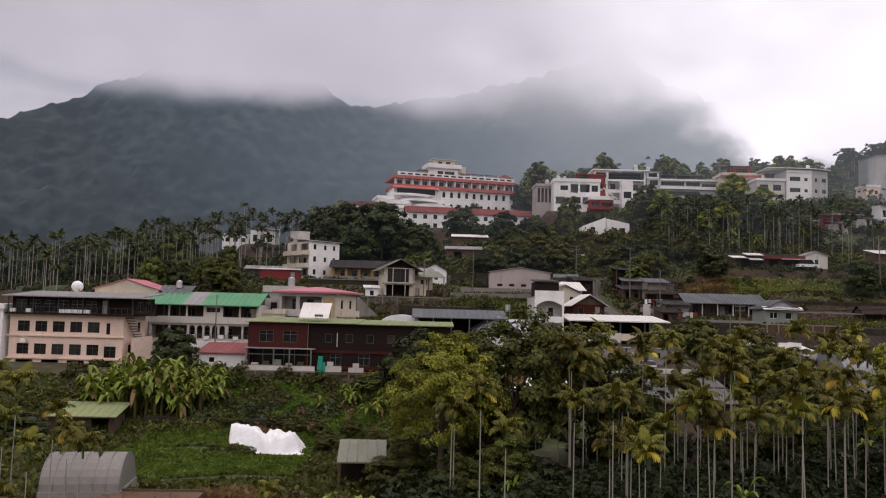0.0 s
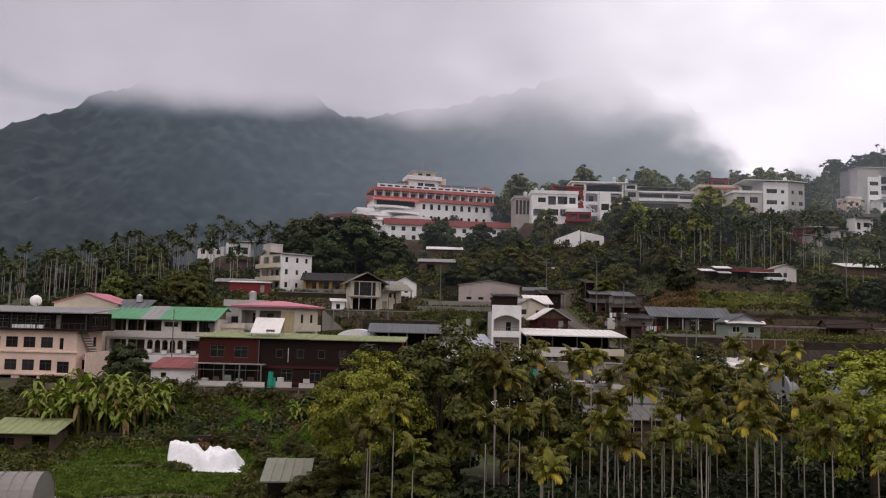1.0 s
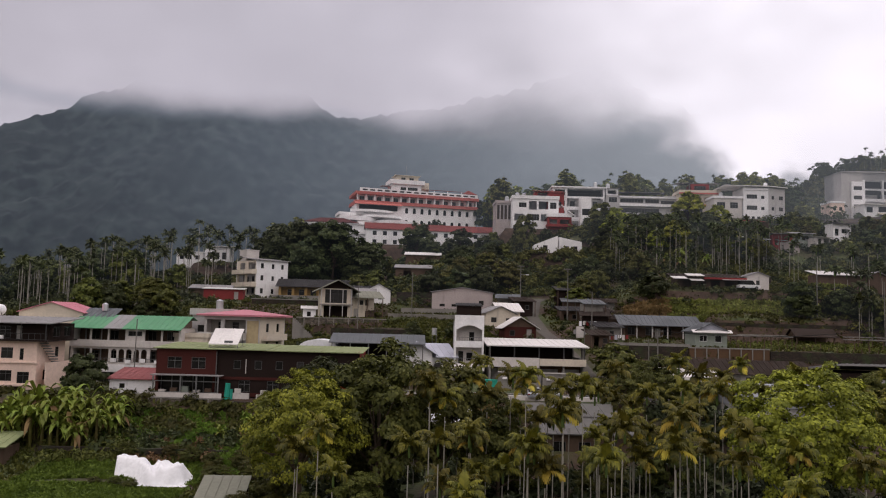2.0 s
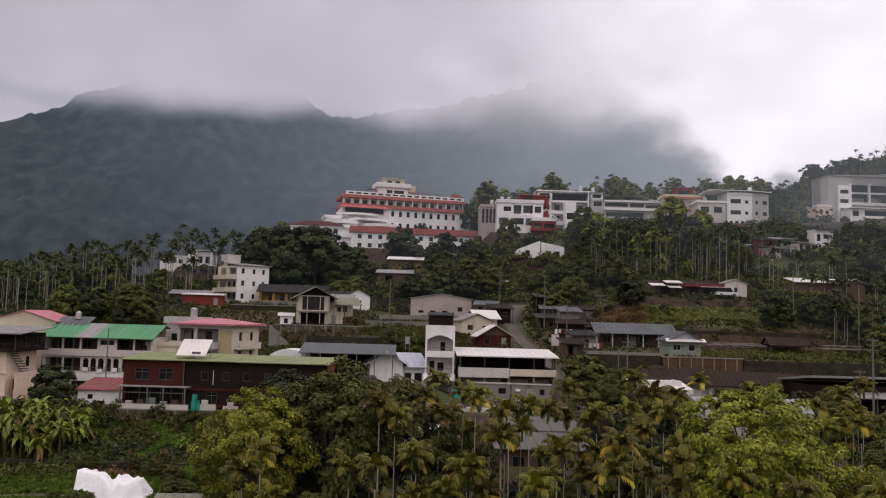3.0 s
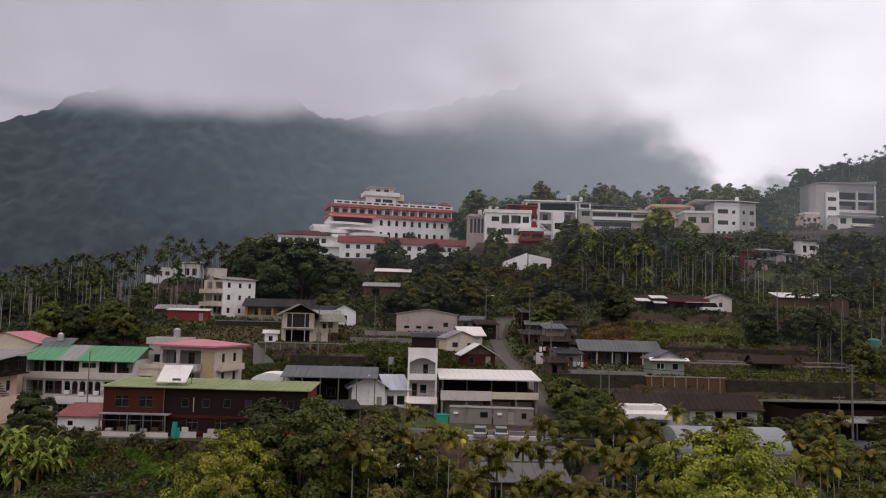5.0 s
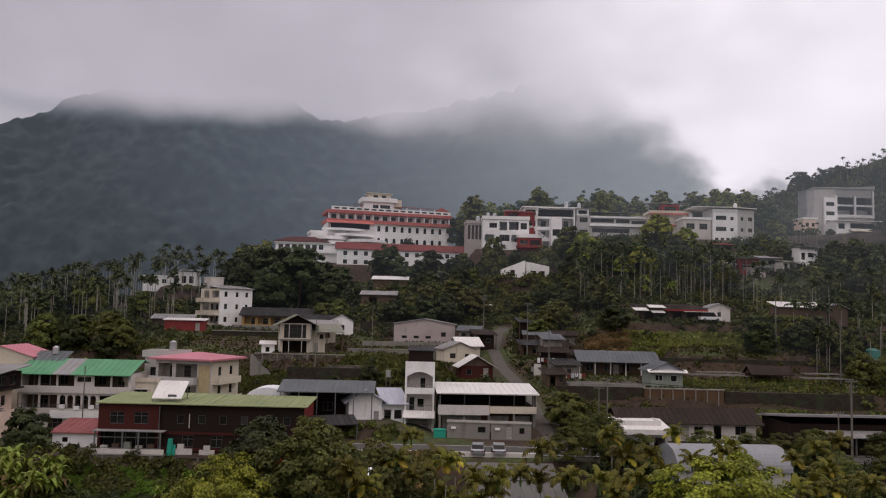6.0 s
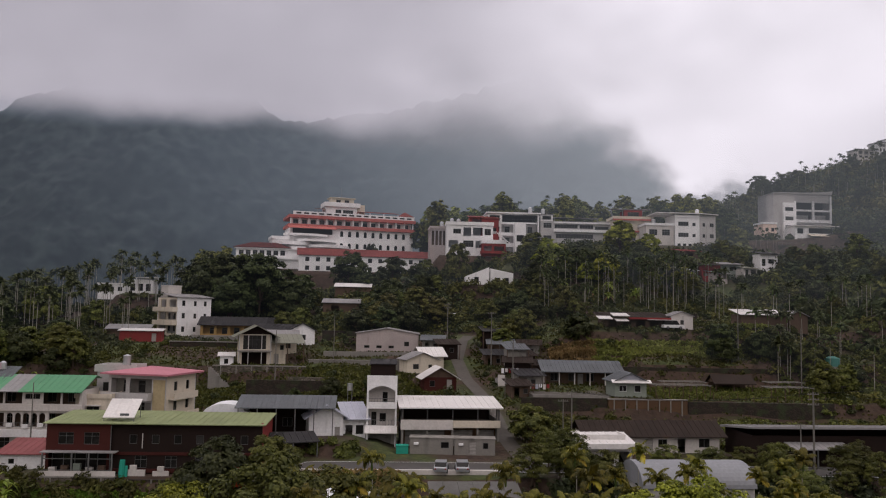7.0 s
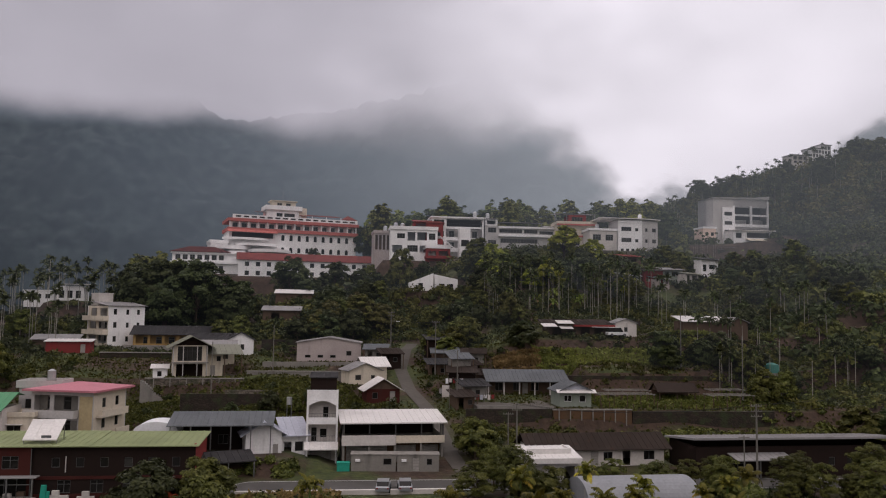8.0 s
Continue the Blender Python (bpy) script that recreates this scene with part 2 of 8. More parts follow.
def forest_material():
    m, n, l, b = nodes_of("mountain_forest_haze_tint")
    co = n.new("ShaderNodeTexCoord").outputs["Object"]
    # forest greens pushed to blue: distance haze mixed into the base colour
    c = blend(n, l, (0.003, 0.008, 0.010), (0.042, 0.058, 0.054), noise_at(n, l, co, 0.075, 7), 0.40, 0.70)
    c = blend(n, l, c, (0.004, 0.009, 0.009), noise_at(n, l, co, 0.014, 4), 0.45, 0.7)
    l.new(c, b.inputs["Base Color"])
    b.inputs["Roughness"].default_value = 0.95
    bp = n.new("ShaderNodeBump")
    bp.inputs["Strength"].default_value, bp.inputs["Distance"].default_value = 0.35, 4.0
    l.new(noise_at(n, l, co, 0.07, 5), bp.inputs["Height"])
    l.new(bp.outputs[0], b.inputs["Normal"])
    return m


GROUND, FOREST = ground_material(), forest_material()


# ---- building kit ----
def link(name, bm, mat, parent=None, label=""):
    me = bpy.data.meshes.new(name)
    bmesh.ops.recalc_face_normals(bm, faces=bm.faces)
    bm.to_mesh(me)
    bm.free()
    me.materials.append(mat)
    ob = new(name, me)
    ob.parent = parent
    if label:
        ob["label"] = label
    return ob


part = link


def box(bm, x0, x1, y0, y1, z0, z1):
    v = [bm.verts.new(p) for p in ((x0, y0, z0), (x1, y0, z0), (x1, y1, z0), (x0, y1, z0), (x0, y0, z1), (x1, y0, z1), (x1, y1, z1), (x0, y1, z1))]
    for f in ((3, 2, 1, 0), (4, 5, 6, 7), (0, 1, 5, 4), (1, 2, 6, 5), (2, 3, 7, 6), (3, 0, 4, 7)):
        bm.faces.new([v[i] for i in f])
    return v


def boxes(*dims):
    bm = bmesh.new()
    for d in dims:
        box(bm, *d)
    return bm


def prism(bm, pts, y0, y1):
    """An outline in x and z drawn out along y."""
    a = [bm.verts.new((x, y0, z)) for x, z in pts]
    b = [bm.verts.new((x, y1, z)) for x, z in pts]
    bm.faces.new(a)
    bm.faces.new(b[::-1])
    k = len(pts)
    for i in range(k):
        bm.faces.new((a[i], b[i], b[(i + 1) % k], a[(i + 1) % k]))


def thing(name, x, y, z, rz, label, category, group=""):
    e = new(name)
    e.empty_display_size = 0.5
    e.matrix_world = pose(x, y, z, 0, 0, rz)
    return tagged(e, label, category, group)


def pierced(length, z0, z1, holes, th):
    """An upright slab with rectangular holes through it."""
    xs = sorted({0.0, round(length, 4), *[round(min(max(v, 0), length), 4) for h in holes for v in h[:2]]})
    zs = sorted({round(z0, 4), round(z1, 4), *[round(min(max(v, z0), z1), 4) for h in holes for v in h[2:4]]})
    bm = bmesh.new()
    inside = lambda x, z: any(h[0] < x < h[1] and h[2] < z < h[3] for h in holes)
    grid = [[not inside((xs[i] + xs[i + 1]) / 2, (zs[j] + zs[j + 1]) / 2) for j in range(len(zs) - 1)] for i in range(len(xs) - 1)]
    verts = {}

    def v(x, y, z):
        k = (round(x, 4), y, round(z, 4))
        if k not in verts:
            verts[k] = bm.verts.new(k)
        return verts[k]
    for i in range(len(xs) - 1):
        for j in range(len(zs) - 1):
            if not grid[i][j]:
                continue
            a, b, c, d = xs[i], xs[i + 1], zs[j], zs[j + 1]
            bm.faces.new((v(a, 0, c), v(b, 0, c), v(b, 0, d), v(a, 0, d)))
            bm.faces.new((v(a, th, d), v(b, th, d), v(b, th, c), v(a, th, c)))
            if i == 0 or not grid[i - 1][j]:
                bm.faces.new((v(a, 0, c), v(a, 0, d), v(a, th, d), v(a, th, c)))
            if i == len(xs) - 2 or not grid[i + 1][j]:
                bm.faces.new((v(b, 0, d), v(b, 0, c), v(b, th, c), v(b, th, d)))
            if j == 0 or not grid[i][j - 1]:
                bm.faces.new((v(b, 0, c), v(a, 0, c), v(a, th, c), v(b, th, c)))
            if j == len(zs) - 2 or not grid[i][j + 1]:
                bm.faces.new((v(a, 0, d), v(b, 0, d), v(b, th, d), v(a, th, d)))
    return bm


WINDOWS = {}


def window_meshes(w, h, style):
    key = (round(w, 2), round(h, 2), style)
    if key not in WINDOWS:
        t = 0.055
        k, r = max(1, round(w / 0.9)), 2 if h > 1.5 else 1
        lights = [(w * i / k + t * (0.5 if i else 1), w * (i + 1) / k - t * (0.5 if i < k - 1 else 1), (0.68 * h + t / 2) if j else t, (h - t) if j == r - 1 else 0.68 * h - t / 2, "o") for i in range(k) for j in range(r)]
        frame_bm = pierced(w, 0, h, lights, 0.08)
        bmesh.ops.translate(frame_bm, verts=frame_bm.verts, vec=(0, 0.08, 0))
        out = []
        for bm, mt in ((frame_bm, DARKFRAME if style == "dark" else WHITE if style == "white" else FRAME), (boxes((t / 2, w - t / 2, 0.11, 0.13, t / 2, h - t / 2)), PANE)):
            me = bpy.data.meshes.new("window")
            bmesh.ops.recalc_face_normals(bm, faces=bm.faces)
            bm.to_mesh(me)
            bm.free()
            me.materials.append(mt)
            out.append(me)
        WINDOWS[key] = out
    return WINDOWS[key]


def ribbed(w, h, k=9):
    """A shutter leaf with horizontal ribs, one closed mesh."""
    bm = bmesh.new()
    prof = [(0.10 + 0.03 * (i % 2), h * i / (2 * k)) for i in range(2 * k + 1)]
    rows = [[bm.verts.new((x, y, z)) for y, z in prof] + [bm.verts.new((x, 0.17, h)), bm.verts.new((x, 0.17, 0))] for x in (0.02, w - 0.02)]
    n = len(rows[0])
    for i in range(n):
        bm.faces.new((rows[0][i], rows[1][i], rows[1][(i + 1) % n], rows[0][(i + 1) % n]))
    bm.faces.new(rows[0]), bm.faces.new(rows[1][::-1])
    return bm


def wall(parent, p0, p1, z0, z1, mat, holes=(), th=0.22, name="wall", label="", style=""):
    """A wall from p0 to p1 with its outer face on the right-hand side, holes (a0, a1, b0, b1, kind) cut through it.
    Kinds: w window, d door or shutter, o left open, a open with a round arch."""
    dx, dy = p1[0] - p0[0], p1[1] - p0[1]
    length = math.hypot(dx, dy)
    m = Matrix.Translation((p0[0], p0[1], 0)) @ Matrix.Rotation(math.atan2(dy, dx), 4, "Z")
    holes = [h for h in holes if h[1] > h[0]]
    bm = pierced(length, z0, z1, holes, th)
    for h in holes:
        if h[4] == "a":                           # spandrels that round the head of the opening
            w = h[1] - h[0]
            for s in (0, 1):
                cx = (h[0] + h[1]) / 2
                arc = [(cx + (1 if s else -1) * w / 2 * math.cos(q), h[3] - w / 2 + w / 2 * math.sin(q)) for q in np.linspace(0, math.pi / 2, 6)]
                prism(bm, arc + [(h[1] if s else h[0], h[3])], 0.003, th - 0.003)
    ob = link(name, bm, mat, parent, label)
    ob.matrix_local = m
    for h in holes:
        w, hh = h[1] - h[0], h[3] - h[2]
        if h[4] == "w":
            fr, gl = window_meshes(w, hh, style)
            o = new("window", fr)
            o.parent = ob
            o.location = (h[0], 0, h[2])
            g = new("pane", gl)
            g.parent = o
        elif h[4] == "d":
            o = link("door", ribbed(w, hh), SHUTTER, ob)
            o.location = (h[0], 0, h[2])
    return ob


def shell(parent, w, d, h, mat, front=(), right=(), back=(), left=(), z0=-1.5, style="", x0=0.0, y0=0.0, zb=None, mats=None):
    """Four walls round w by d metres; the front faces -y."""
    mats = mats or {}
    lo = z0 if zb is None else zb
    t = 0.22
    wall(parent, (x0, y0), (x0 + w, y0), lo, h, mats.get("front", mat), front, style=style)
    wall(parent, (x0 + w, y0 + t), (x0 + w, y0 + d - t), lo, h, mats.get("right", mat), right, style=style)
    wall(parent, (x0 + w, y0 + d), (x0, y0 + d), lo, h, mats.get("back", mat), back, style=style)
    wall(parent, (x0, y0 + d - t), (x0, y0 + t), lo, h, mats.get("left", mat), left, style=style)


def row(n, a, b, w, z0, z1, kind="w"):
    """n equal openings spread between a and b."""
    return [(a + (b - a) * (i + 0.5) / n - w / 2, a + (b - a) * (i + 0.5) / n + w / 2, z0, z1, kind) for i in range(n)]


def slope(parent, x0, x1, ya, za, yb, zb, mat, th=0.12, rib=0.9, name="roof", label=""):
    """A sloping sheet roof from the line (ya, za) to (yb, zb), with raised ribs down the slope."""
    k = max(1, int((x1 - x0) / rib)) if rib else 0
    pts = [(x0, 0.0)]
    for i in range(1, k):
        c = x0 + (x1 - x0) * i / k
        pts += [(c - 0.07, 0.0), (c - 0.04, 0.05), (c + 0.04, 0.05), (c + 0.07, 0.0)]
    pts.append((x1, 0.0))
    bm = bmesh.new()
    ends = []
    for y, z in ((ya, za), (yb, zb)):
        ends.append(([bm.verts.new((x, y, z + th + e)) for x, e in pts], [bm.verts.new((x, y, z)) for x in (x0, x1)]))
    (ta, la), (tb, lb) = ends
    for i in range(len(pts) - 1):
        bm.faces.new((ta[i], ta[i + 1], tb[i + 1], tb[i]))
    bm.faces.new((la[1], la[0], lb[0], lb[1]))
    bm.faces.new(ta[::-1] + [la[0], la[1]])
    bm.faces.new(tb + [lb[1], lb[0]])
    bm.faces.new((ta[0], tb[0], lb[0], la[0]))
    bm.faces.new((tb[-1], ta[-1], la[1], lb[1]))
    return link(name, bm, mat, parent, label)


def gable(parent, w, d, h, rise, roofmat, wallmat, along="x", over=0.5, x0=0.0, y0=0.0, rib=0.9):
    """A pitched roof on walls of height h, ridge along x or y, with the two gable ends."""
    if along == "x":
        k = rise / (d / 2)
        slope(parent, x0 - over, x0 + w + over, y0 - over, h - over * k, y0 + d / 2, h + rise, roofmat, rib=rib)
        slope(parent, x0 - over, x0 + w + over, y0 + d + over, h - over * k, y0 + d / 2 + 0.003, h + rise, roofmat, rib=rib)
        for x in (x0, x0 + w - 0.2):
            bm = bmesh.new()
            a = [bm.verts.new((xx, y, z)) for xx in (x, x + 0.2) for y, z in ((y0 + 0.05, h), (y0 + d - 0.05, h), (y0 + d / 2, h + rise - 0.05))]
            bm.faces.new(a[:3]), bm.faces.new(a[3:])
            for i in range(3):
                bm.faces.new((a[i], a[(i + 1) % 3], a[3 + (i + 1) % 3], a[3 + i]))
            link("gable_wall", bm, wallmat, parent)
    else:
        e = new("roof")
        e.parent = parent
        e.matrix_local = Matrix.Translation((x0 + w, y0, 0)) @ Matrix.Rotation(math.pi / 2, 4, "Z")
        k = rise / (w / 2)
        slope(e, -over, d + over, -over, h - over * k, w / 2, h + rise, roofmat, rib=rib, name="roof_slope")
        slope(e, -over, d + over, w + over, h - over * k, w / 2 + 0.003, h + rise, roofmat, rib=rib, name="roof_slope")
        for y in (y0, y0 + d - 0.2):
            bm = bmesh.new()
            prism(bm, [(x0 + 0.05, h), (x0 + w - 0.05, h), (x0 + w / 2, h + rise - 0.05)], y, y + 0.2)
            link("gable_wall", bm, wallmat, parent)


def hip(parent, x0, x1, y0, y1, z, rise, mat, over=0.6, th=0.15):
    bm = bmesh.new()
    x0, x1, y0, y1 = x0 - over, x1 + over, y0 - over, y1 + over
    r = min(x1 - x0, y1 - y0) / 2
    rid = [(x0 + r, (y0 + y1) / 2), (x1 - r + 0.01, (y0 + y1) / 2)] if x1 - x0 > y1 - y0 else [((x0 + x1) / 2, y0 + r), ((x0 + x1) / 2, y1 - r + 0.01)]
    lo = [bm.verts.new((x, y, z)) for x, y in ((x0, y0), (x1, y0), (x1, y1), (x0, y1))]
    hi = [bm.verts.new((x, y, z + th)) for x, y in ((x0, y0), (x1, y0), (x1, y1), (x0, y1))]
    a, b = [bm.verts.new((x, y, z + th + rise)) for x, y in rid]
    bm.faces.new(lo[::-1])
    for i in range(4):
        bm.faces.new((lo[i], lo[(i + 1) % 4], hi[(i + 1) % 4], hi[i]))
    if x1 - x0 > y1 - y0:
        for f in ((hi[0], hi[1], b, a), (hi[1], hi[2], b), (hi[2], hi[3], a, b), (hi[3], hi[0], a)):
            bm.faces.new(f)
    else:
        for f in ((hi[0], hi[1], a), (hi[1], hi[2], b, a), (hi[2], hi[3], b), (hi[3], hi[0], a, b)):
            bm.faces.new(f)
    return link("roof", bm, mat, parent)


def flat(parent, x0, x1, y0, y1, z, mat, th=0.25, lip=0.0, name="roof", label=""):
    """A flat slab, with a parapet of height lip."""
    d = [(x0, x1, y0, y1, z, z + th)]
    if lip:
        t, a, b = 0.15, z + th, z + th + lip
        d += [(x0, x1, y0, y0 + t, a, b), (x0, x1, y1 - t, y1, a, b), (x0, x0 + t, y0 + t, y1 - t, a, b), (x1 - t, x1, y0 + t, y1 - t, a, b)]
    return link(name, boxes(*d), mat, parent, label)


def posts(parent, xs, y, z0, z1, mat, r=0.09, name="post"):
    for x in xs:
        link(name, boxes((x - r, x + r, y - r, y + r, z0, z1)), mat, parent)


def railing(parent, x0, x1, y, z, h, mat, step=0.6):
    d = [(x0, x1, y - 0.03, y + 0.03, z + h - 0.06, z + h), (x0, x1, y - 0.03, y + 0.03, z + 0.08, z + 0.13)]
    k = max(2, int((x1 - x0) / step))
    d += [(x0 + (x1 - x0) * i / k - 0.02, x0 + (x1 - x0) * i / k + 0.02, y - 0.02, y + 0.02, z, z + h - 0.05) for i in range(k + 1)]
    return link("railing", boxes(*d), mat, parent)


def cone(bm, p, q, r0, r1, k=7):
    """A tapered round limb from p to q."""
    p, q = Vector(p), Vector(q)
    m = (q - p).to_track_quat("Z", "Y").to_matrix()
    ring = lambda c, r: [bm.verts.new(c + m @ Vector((r * math.cos(6.2832 * i / k), r * math.sin(6.2832 * i / k), 0))) for i in range(k)]
    a, b = ring(p, r0), ring(q, r1)
    for i in range(k):
        bm.faces.new((a[i], a[(i + 1) % k], b[(i + 1) % k], b[i]))
    bm.faces.new(a[::-1])
    bm.faces.new(b)


def tube(bm, pts, r, k=5):
    """A thin round line through points, one closed mesh."""
    rings = []
    for i, p in enumerate(pts):
        d = (pts[min(i + 1, len(pts) - 1)] - pts[max(i - 1, 0)]).to_track_quat("Z", "Y").to_matrix()
        rings.append([bm.verts.new(p + d @ Vector((r * math.cos(6.2832 * j / k), r * math.sin(6.2832 * j / k), 0))) for j in range(k)])
    for a, b in zip(rings[:-1], rings[1:]):
        for j in range(k):
            bm.faces.new((a[j], a[(j + 1) % k], b[(j + 1) % k], b[j]))
    bm.faces.new(rings[0][::-1]), bm.faces.new(rings[-1])


# ---- ground ----
LEFT = [(-400, -6), (20, -1.5), (60, -0.8), (97, -0.1), (104, 2.2), (110, 4.2), (113, 6.4), (136, 7), (141, 10), (152, 12), (163, 14.5), (166, 18), (184, 21.5), (200, 23), (230, 30), (262, 34), (320, 26), (500, 0), (700, -20)]
MID = [(-400, -6), (20, -1), (60, 0), (90, 1.5), (100, 5), (107, 8), (124, 8.5), (131, 9.5), (142, 12), (150, 15), (160, 18), (180, 20.8), (196, 25), (214, 33), (232, 37), (250, 40), (259, 42), (268, 45), (275, 49.8), (300, 51), (330, 46), (500, 10), (700, -10)]
RIGHT = [(-400, -6), (20, -1), (60, 0), (92, 2.5), (104, 7), (124, 8.8), (136, 10.2), (142, 11), (144, 14.6), (158, 16), (161, 20.4), (170, 22), (174, 26.6), (184, 27.5), (200, 33), (225, 45), (245, 51.5), (300, 57), (330, 60), (500, 70), (700, 40)]


def smooth(a, b, v):
    s = np.clip((v - a) / (b - a), 0, 1)
    return s * s * (3 - 2 * s)


def profile(pts, y):
    p = np.array(pts)
    return np.interp(y, p[:, 0], p[:, 1])


# level yards cut for the houses: centre, half sizes, height
PADS = [(-56, 126, 12, 6, 6.6), (-38, 135, 10, 5, 7.0), (-12, 118, 17, 4.5, 7.0), (-21, 142, 8, 6, 9.6), (-33, 202, 8, 8, 22.9), (-37, 187, 6, 3, 21.9),
        (17, 134, 4, 8, 9.0), (28, 128, 10, 6, 8.6), (11, 130, 5, 5, 9.6), (3, 127, 9, 5, 10.5), (17.5, 184, 8, 5, 20.8), (25.5, 165, 6, 5, 17.6), (28, 153, 4, 4, 15.2),
        (55, 162, 10, 4, 16.0), (61.5, 149, 5, 4, 15.0), (84, 122, 18, 5, 8.0), (49, 118, 6, 4, 8.8), (58, 124, 11, 5, 9.3), (56, 102, 7, 6, 7.2),
        (76, 180, 14, 4, 27.1), (97, 176, 7, 4, 28.0), (-18.5, 199, 9, 4, 22.8), (-6.5, 170, 6, 5, 18.4), (-1.5, 188, 4, 4, 21.8), (44, 220, 8, 4, 37.5),
        (5, 285, 27, 10, 50.0), (9, 265, 24, 9, 42.2), (-22, 269, 13, 7, 43.0), (50, 255, 18, 7, 47.5), (80, 260, 14, 6, 51.0), (108, 247, 13, 7, 51.5), (174, 306, 15, 8, 58.0), (-52, 233, 5, 4, 33.5),
        (29.5, 98, 7, 6, 4.2)]


def height(x, y):
    x, y = np.asarray(x, float), np.asarray(y, float)
    a = smooth(-14, 14, x + 0.0 * y)
    b = smooth(36, 62, x)
    z = profile(LEFT, y) * (1 - a) + profile(MID, y) * a * (1 - b) + profile(RIGHT, y) * b
    z += smooth(105, 330, x) * smooth(190, 430, y) * 60 * (1 - smooth(520, 800, y))
    z += smooth(110, 150, x) * smooth(95, 150, y) * 10 * (1 - smooth(180, 300, y))
    z -= smooth(-52, -140, x) * 15 * smooth(150, 235, y)
    z -= 10.5 * smooth(116, 142, x) * (1 - smooth(178, 205, x)) * smooth(212, 240, y) * (1 - smooth(286.8, 289.4, y))
    z += 0.35 * np.sin(x * 0.31 + 1.3 * np.sin(y * 0.17)) * np.sin(y * 0.27 + x * 0.05) * smooth(90, 60, np.abs(y - 110)) + 0.8 * np.sin(x * 0.09 + 2) * np.sin(y * 0.07) * smooth(160, 220, y)
    for cx, cy, hw, hd, pz in PADS:
        q = np.maximum(np.abs(x - cx) - hw, np.abs(y - cy) - hd)
        k = 1 - smooth(0, 3.5, q)
        z = z * (1 - k) + pz * k
    r = (y > 40) * (1 - smooth(4.2, 8, np.abs(y - street_y(x)))) * smooth(2, 9, x)   # the street's bed
    z = z * (1 - r) + 8.2 * r
    q = np.abs(x - lane_x(y))
    r = (1 - smooth(2.2, 6, q)) * smooth(118, 124, y) * (1 - smooth(186, 194, y))
    return z * (1 - r) + lane_z(y) * r


def street_y(x):
    return 114.2 - 0.00045 * (np.asarray(x, float) - 20) ** 2


def lane_x(y):
    return np.interp(y, [115, 128, 140, 150, 160, 172, 186, 196], [39.0, 36.6, 36.2, 35.4, 33.0, 32.2, 34.4, 37])


def lane_z(y):
    return np.interp(y, [115, 122, 128, 150, 165, 186, 196], [8.2, 8.6, 10, 14.3, 18, 23.2, 25])


def sheet(name, xs, ys, zf, mat, label, category, kind="structure"):
    X, Y = np.meshgrid(xs, ys)
    Z = zf(X, Y)
    nx, ny = len(xs), len(ys)
    co = np.stack([X, Y, Z], -1).reshape(-1, 3)
    i = (np.arange(ny - 1)[:, None] * nx + np.arange(nx - 1)[None]).ravel()
    f = np.stack([i, i + 1, i + nx + 1, i + nx], 1)
    return tagged(raw(name, co, f, mat, True), label, category, kind=kind)


def raw(name, co, faces, mat, smoothed=False):
    """A mesh object from arrays of vertices and of quads or triangles."""
    me = bpy.data.meshes.new(name)
    k, c = len(faces), faces.shape[1]
    me.vertices.add(len(co))
    me.vertices.foreach_set("co", np.asarray(co, np.float32).ravel())
    me.loops.add(k * c)
    me.loops.foreach_set("vertex_index", faces.astype(np.int32).ravel())
    me.polygons.add(k)
    me.polygons.foreach_set("loop_start", np.arange(0, k * c, c, dtype=np.int32))
    if smoothed:
        me.polygons.foreach_set("use_smooth", np.ones(k, bool))
    me.update(calc_edges=True)
    me.materials.append(mat)
    return new(name, me)


gx = np.concatenate([np.linspace(-3500, -260, 16)[:-1], np.linspace(-260, -110, 31)[:-1], np.linspace(-110, 125, 168)[:-1], np.linspace(125, 420, 75)[:-1], np.linspace(420, 3500, 16)])
gy = np.concatenate([np.linspace(-800, 30, 14)[:-1], np.linspace(30, 300, 193)[:-1], np.linspace(300, 560, 60)[:-1], np.linspace(560, 3800, 20)])
sheet("ground", gx, gy, height, GROUND, "green and brown scrub-covered hillside with bare soil patches", "ground")


def ribbon(name, line, half, mat, lift, label, category):
    """A strip laid along the ground; line holds (x, y), half is half its width."""
    p = np.array(line, float)
    d = np.gradient(p, axis=0)
    nrm = np.stack([-d[:, 1], d[:, 0]], 1) / np.linalg.norm(d, axis=1)[:, None]
    cols = np.linspace(-half, half, 5)
    co = np.array([[*(p[i] + nrm[i] * c), 0] for i in range(len(p)) for c in cols])
    co[:, 2] = height(co[:, 0], co[:, 1]) + lift
    zc = co[:, 2].reshape(len(p), 5)
    co[:, 2] = np.maximum(zc, zc.mean(1, keepdims=True)).ravel()
    i = (np.arange(len(p) - 1)[:, None] * 5 + np.arange(4)[None]).ravel()
    return tagged(raw(name, co, np.stack([i, i + 5, i + 6, i + 1], 1), mat, True), label, category, kind="structure")


sx = np.linspace(6, 125, 120)
ribbon("road", np.stack([sx, street_y(sx)], 1), 3.6, ASPHALT, 0.10, "grey worn asphalt village street", "road")
for off in (-3.2, 3.2):
    ribbon("road_line", np.stack([sx, street_y(sx) + off], 1), 0.08, LINE, 0.125, "white painted road edge line", "road line")
ly = np.linspace(117, 194, 80)
ribbon("lane", np.stack([lane_x(ly), ly], 1), 1.3, LANE, 0.10, "pale concrete lane climbing through the village", "road")


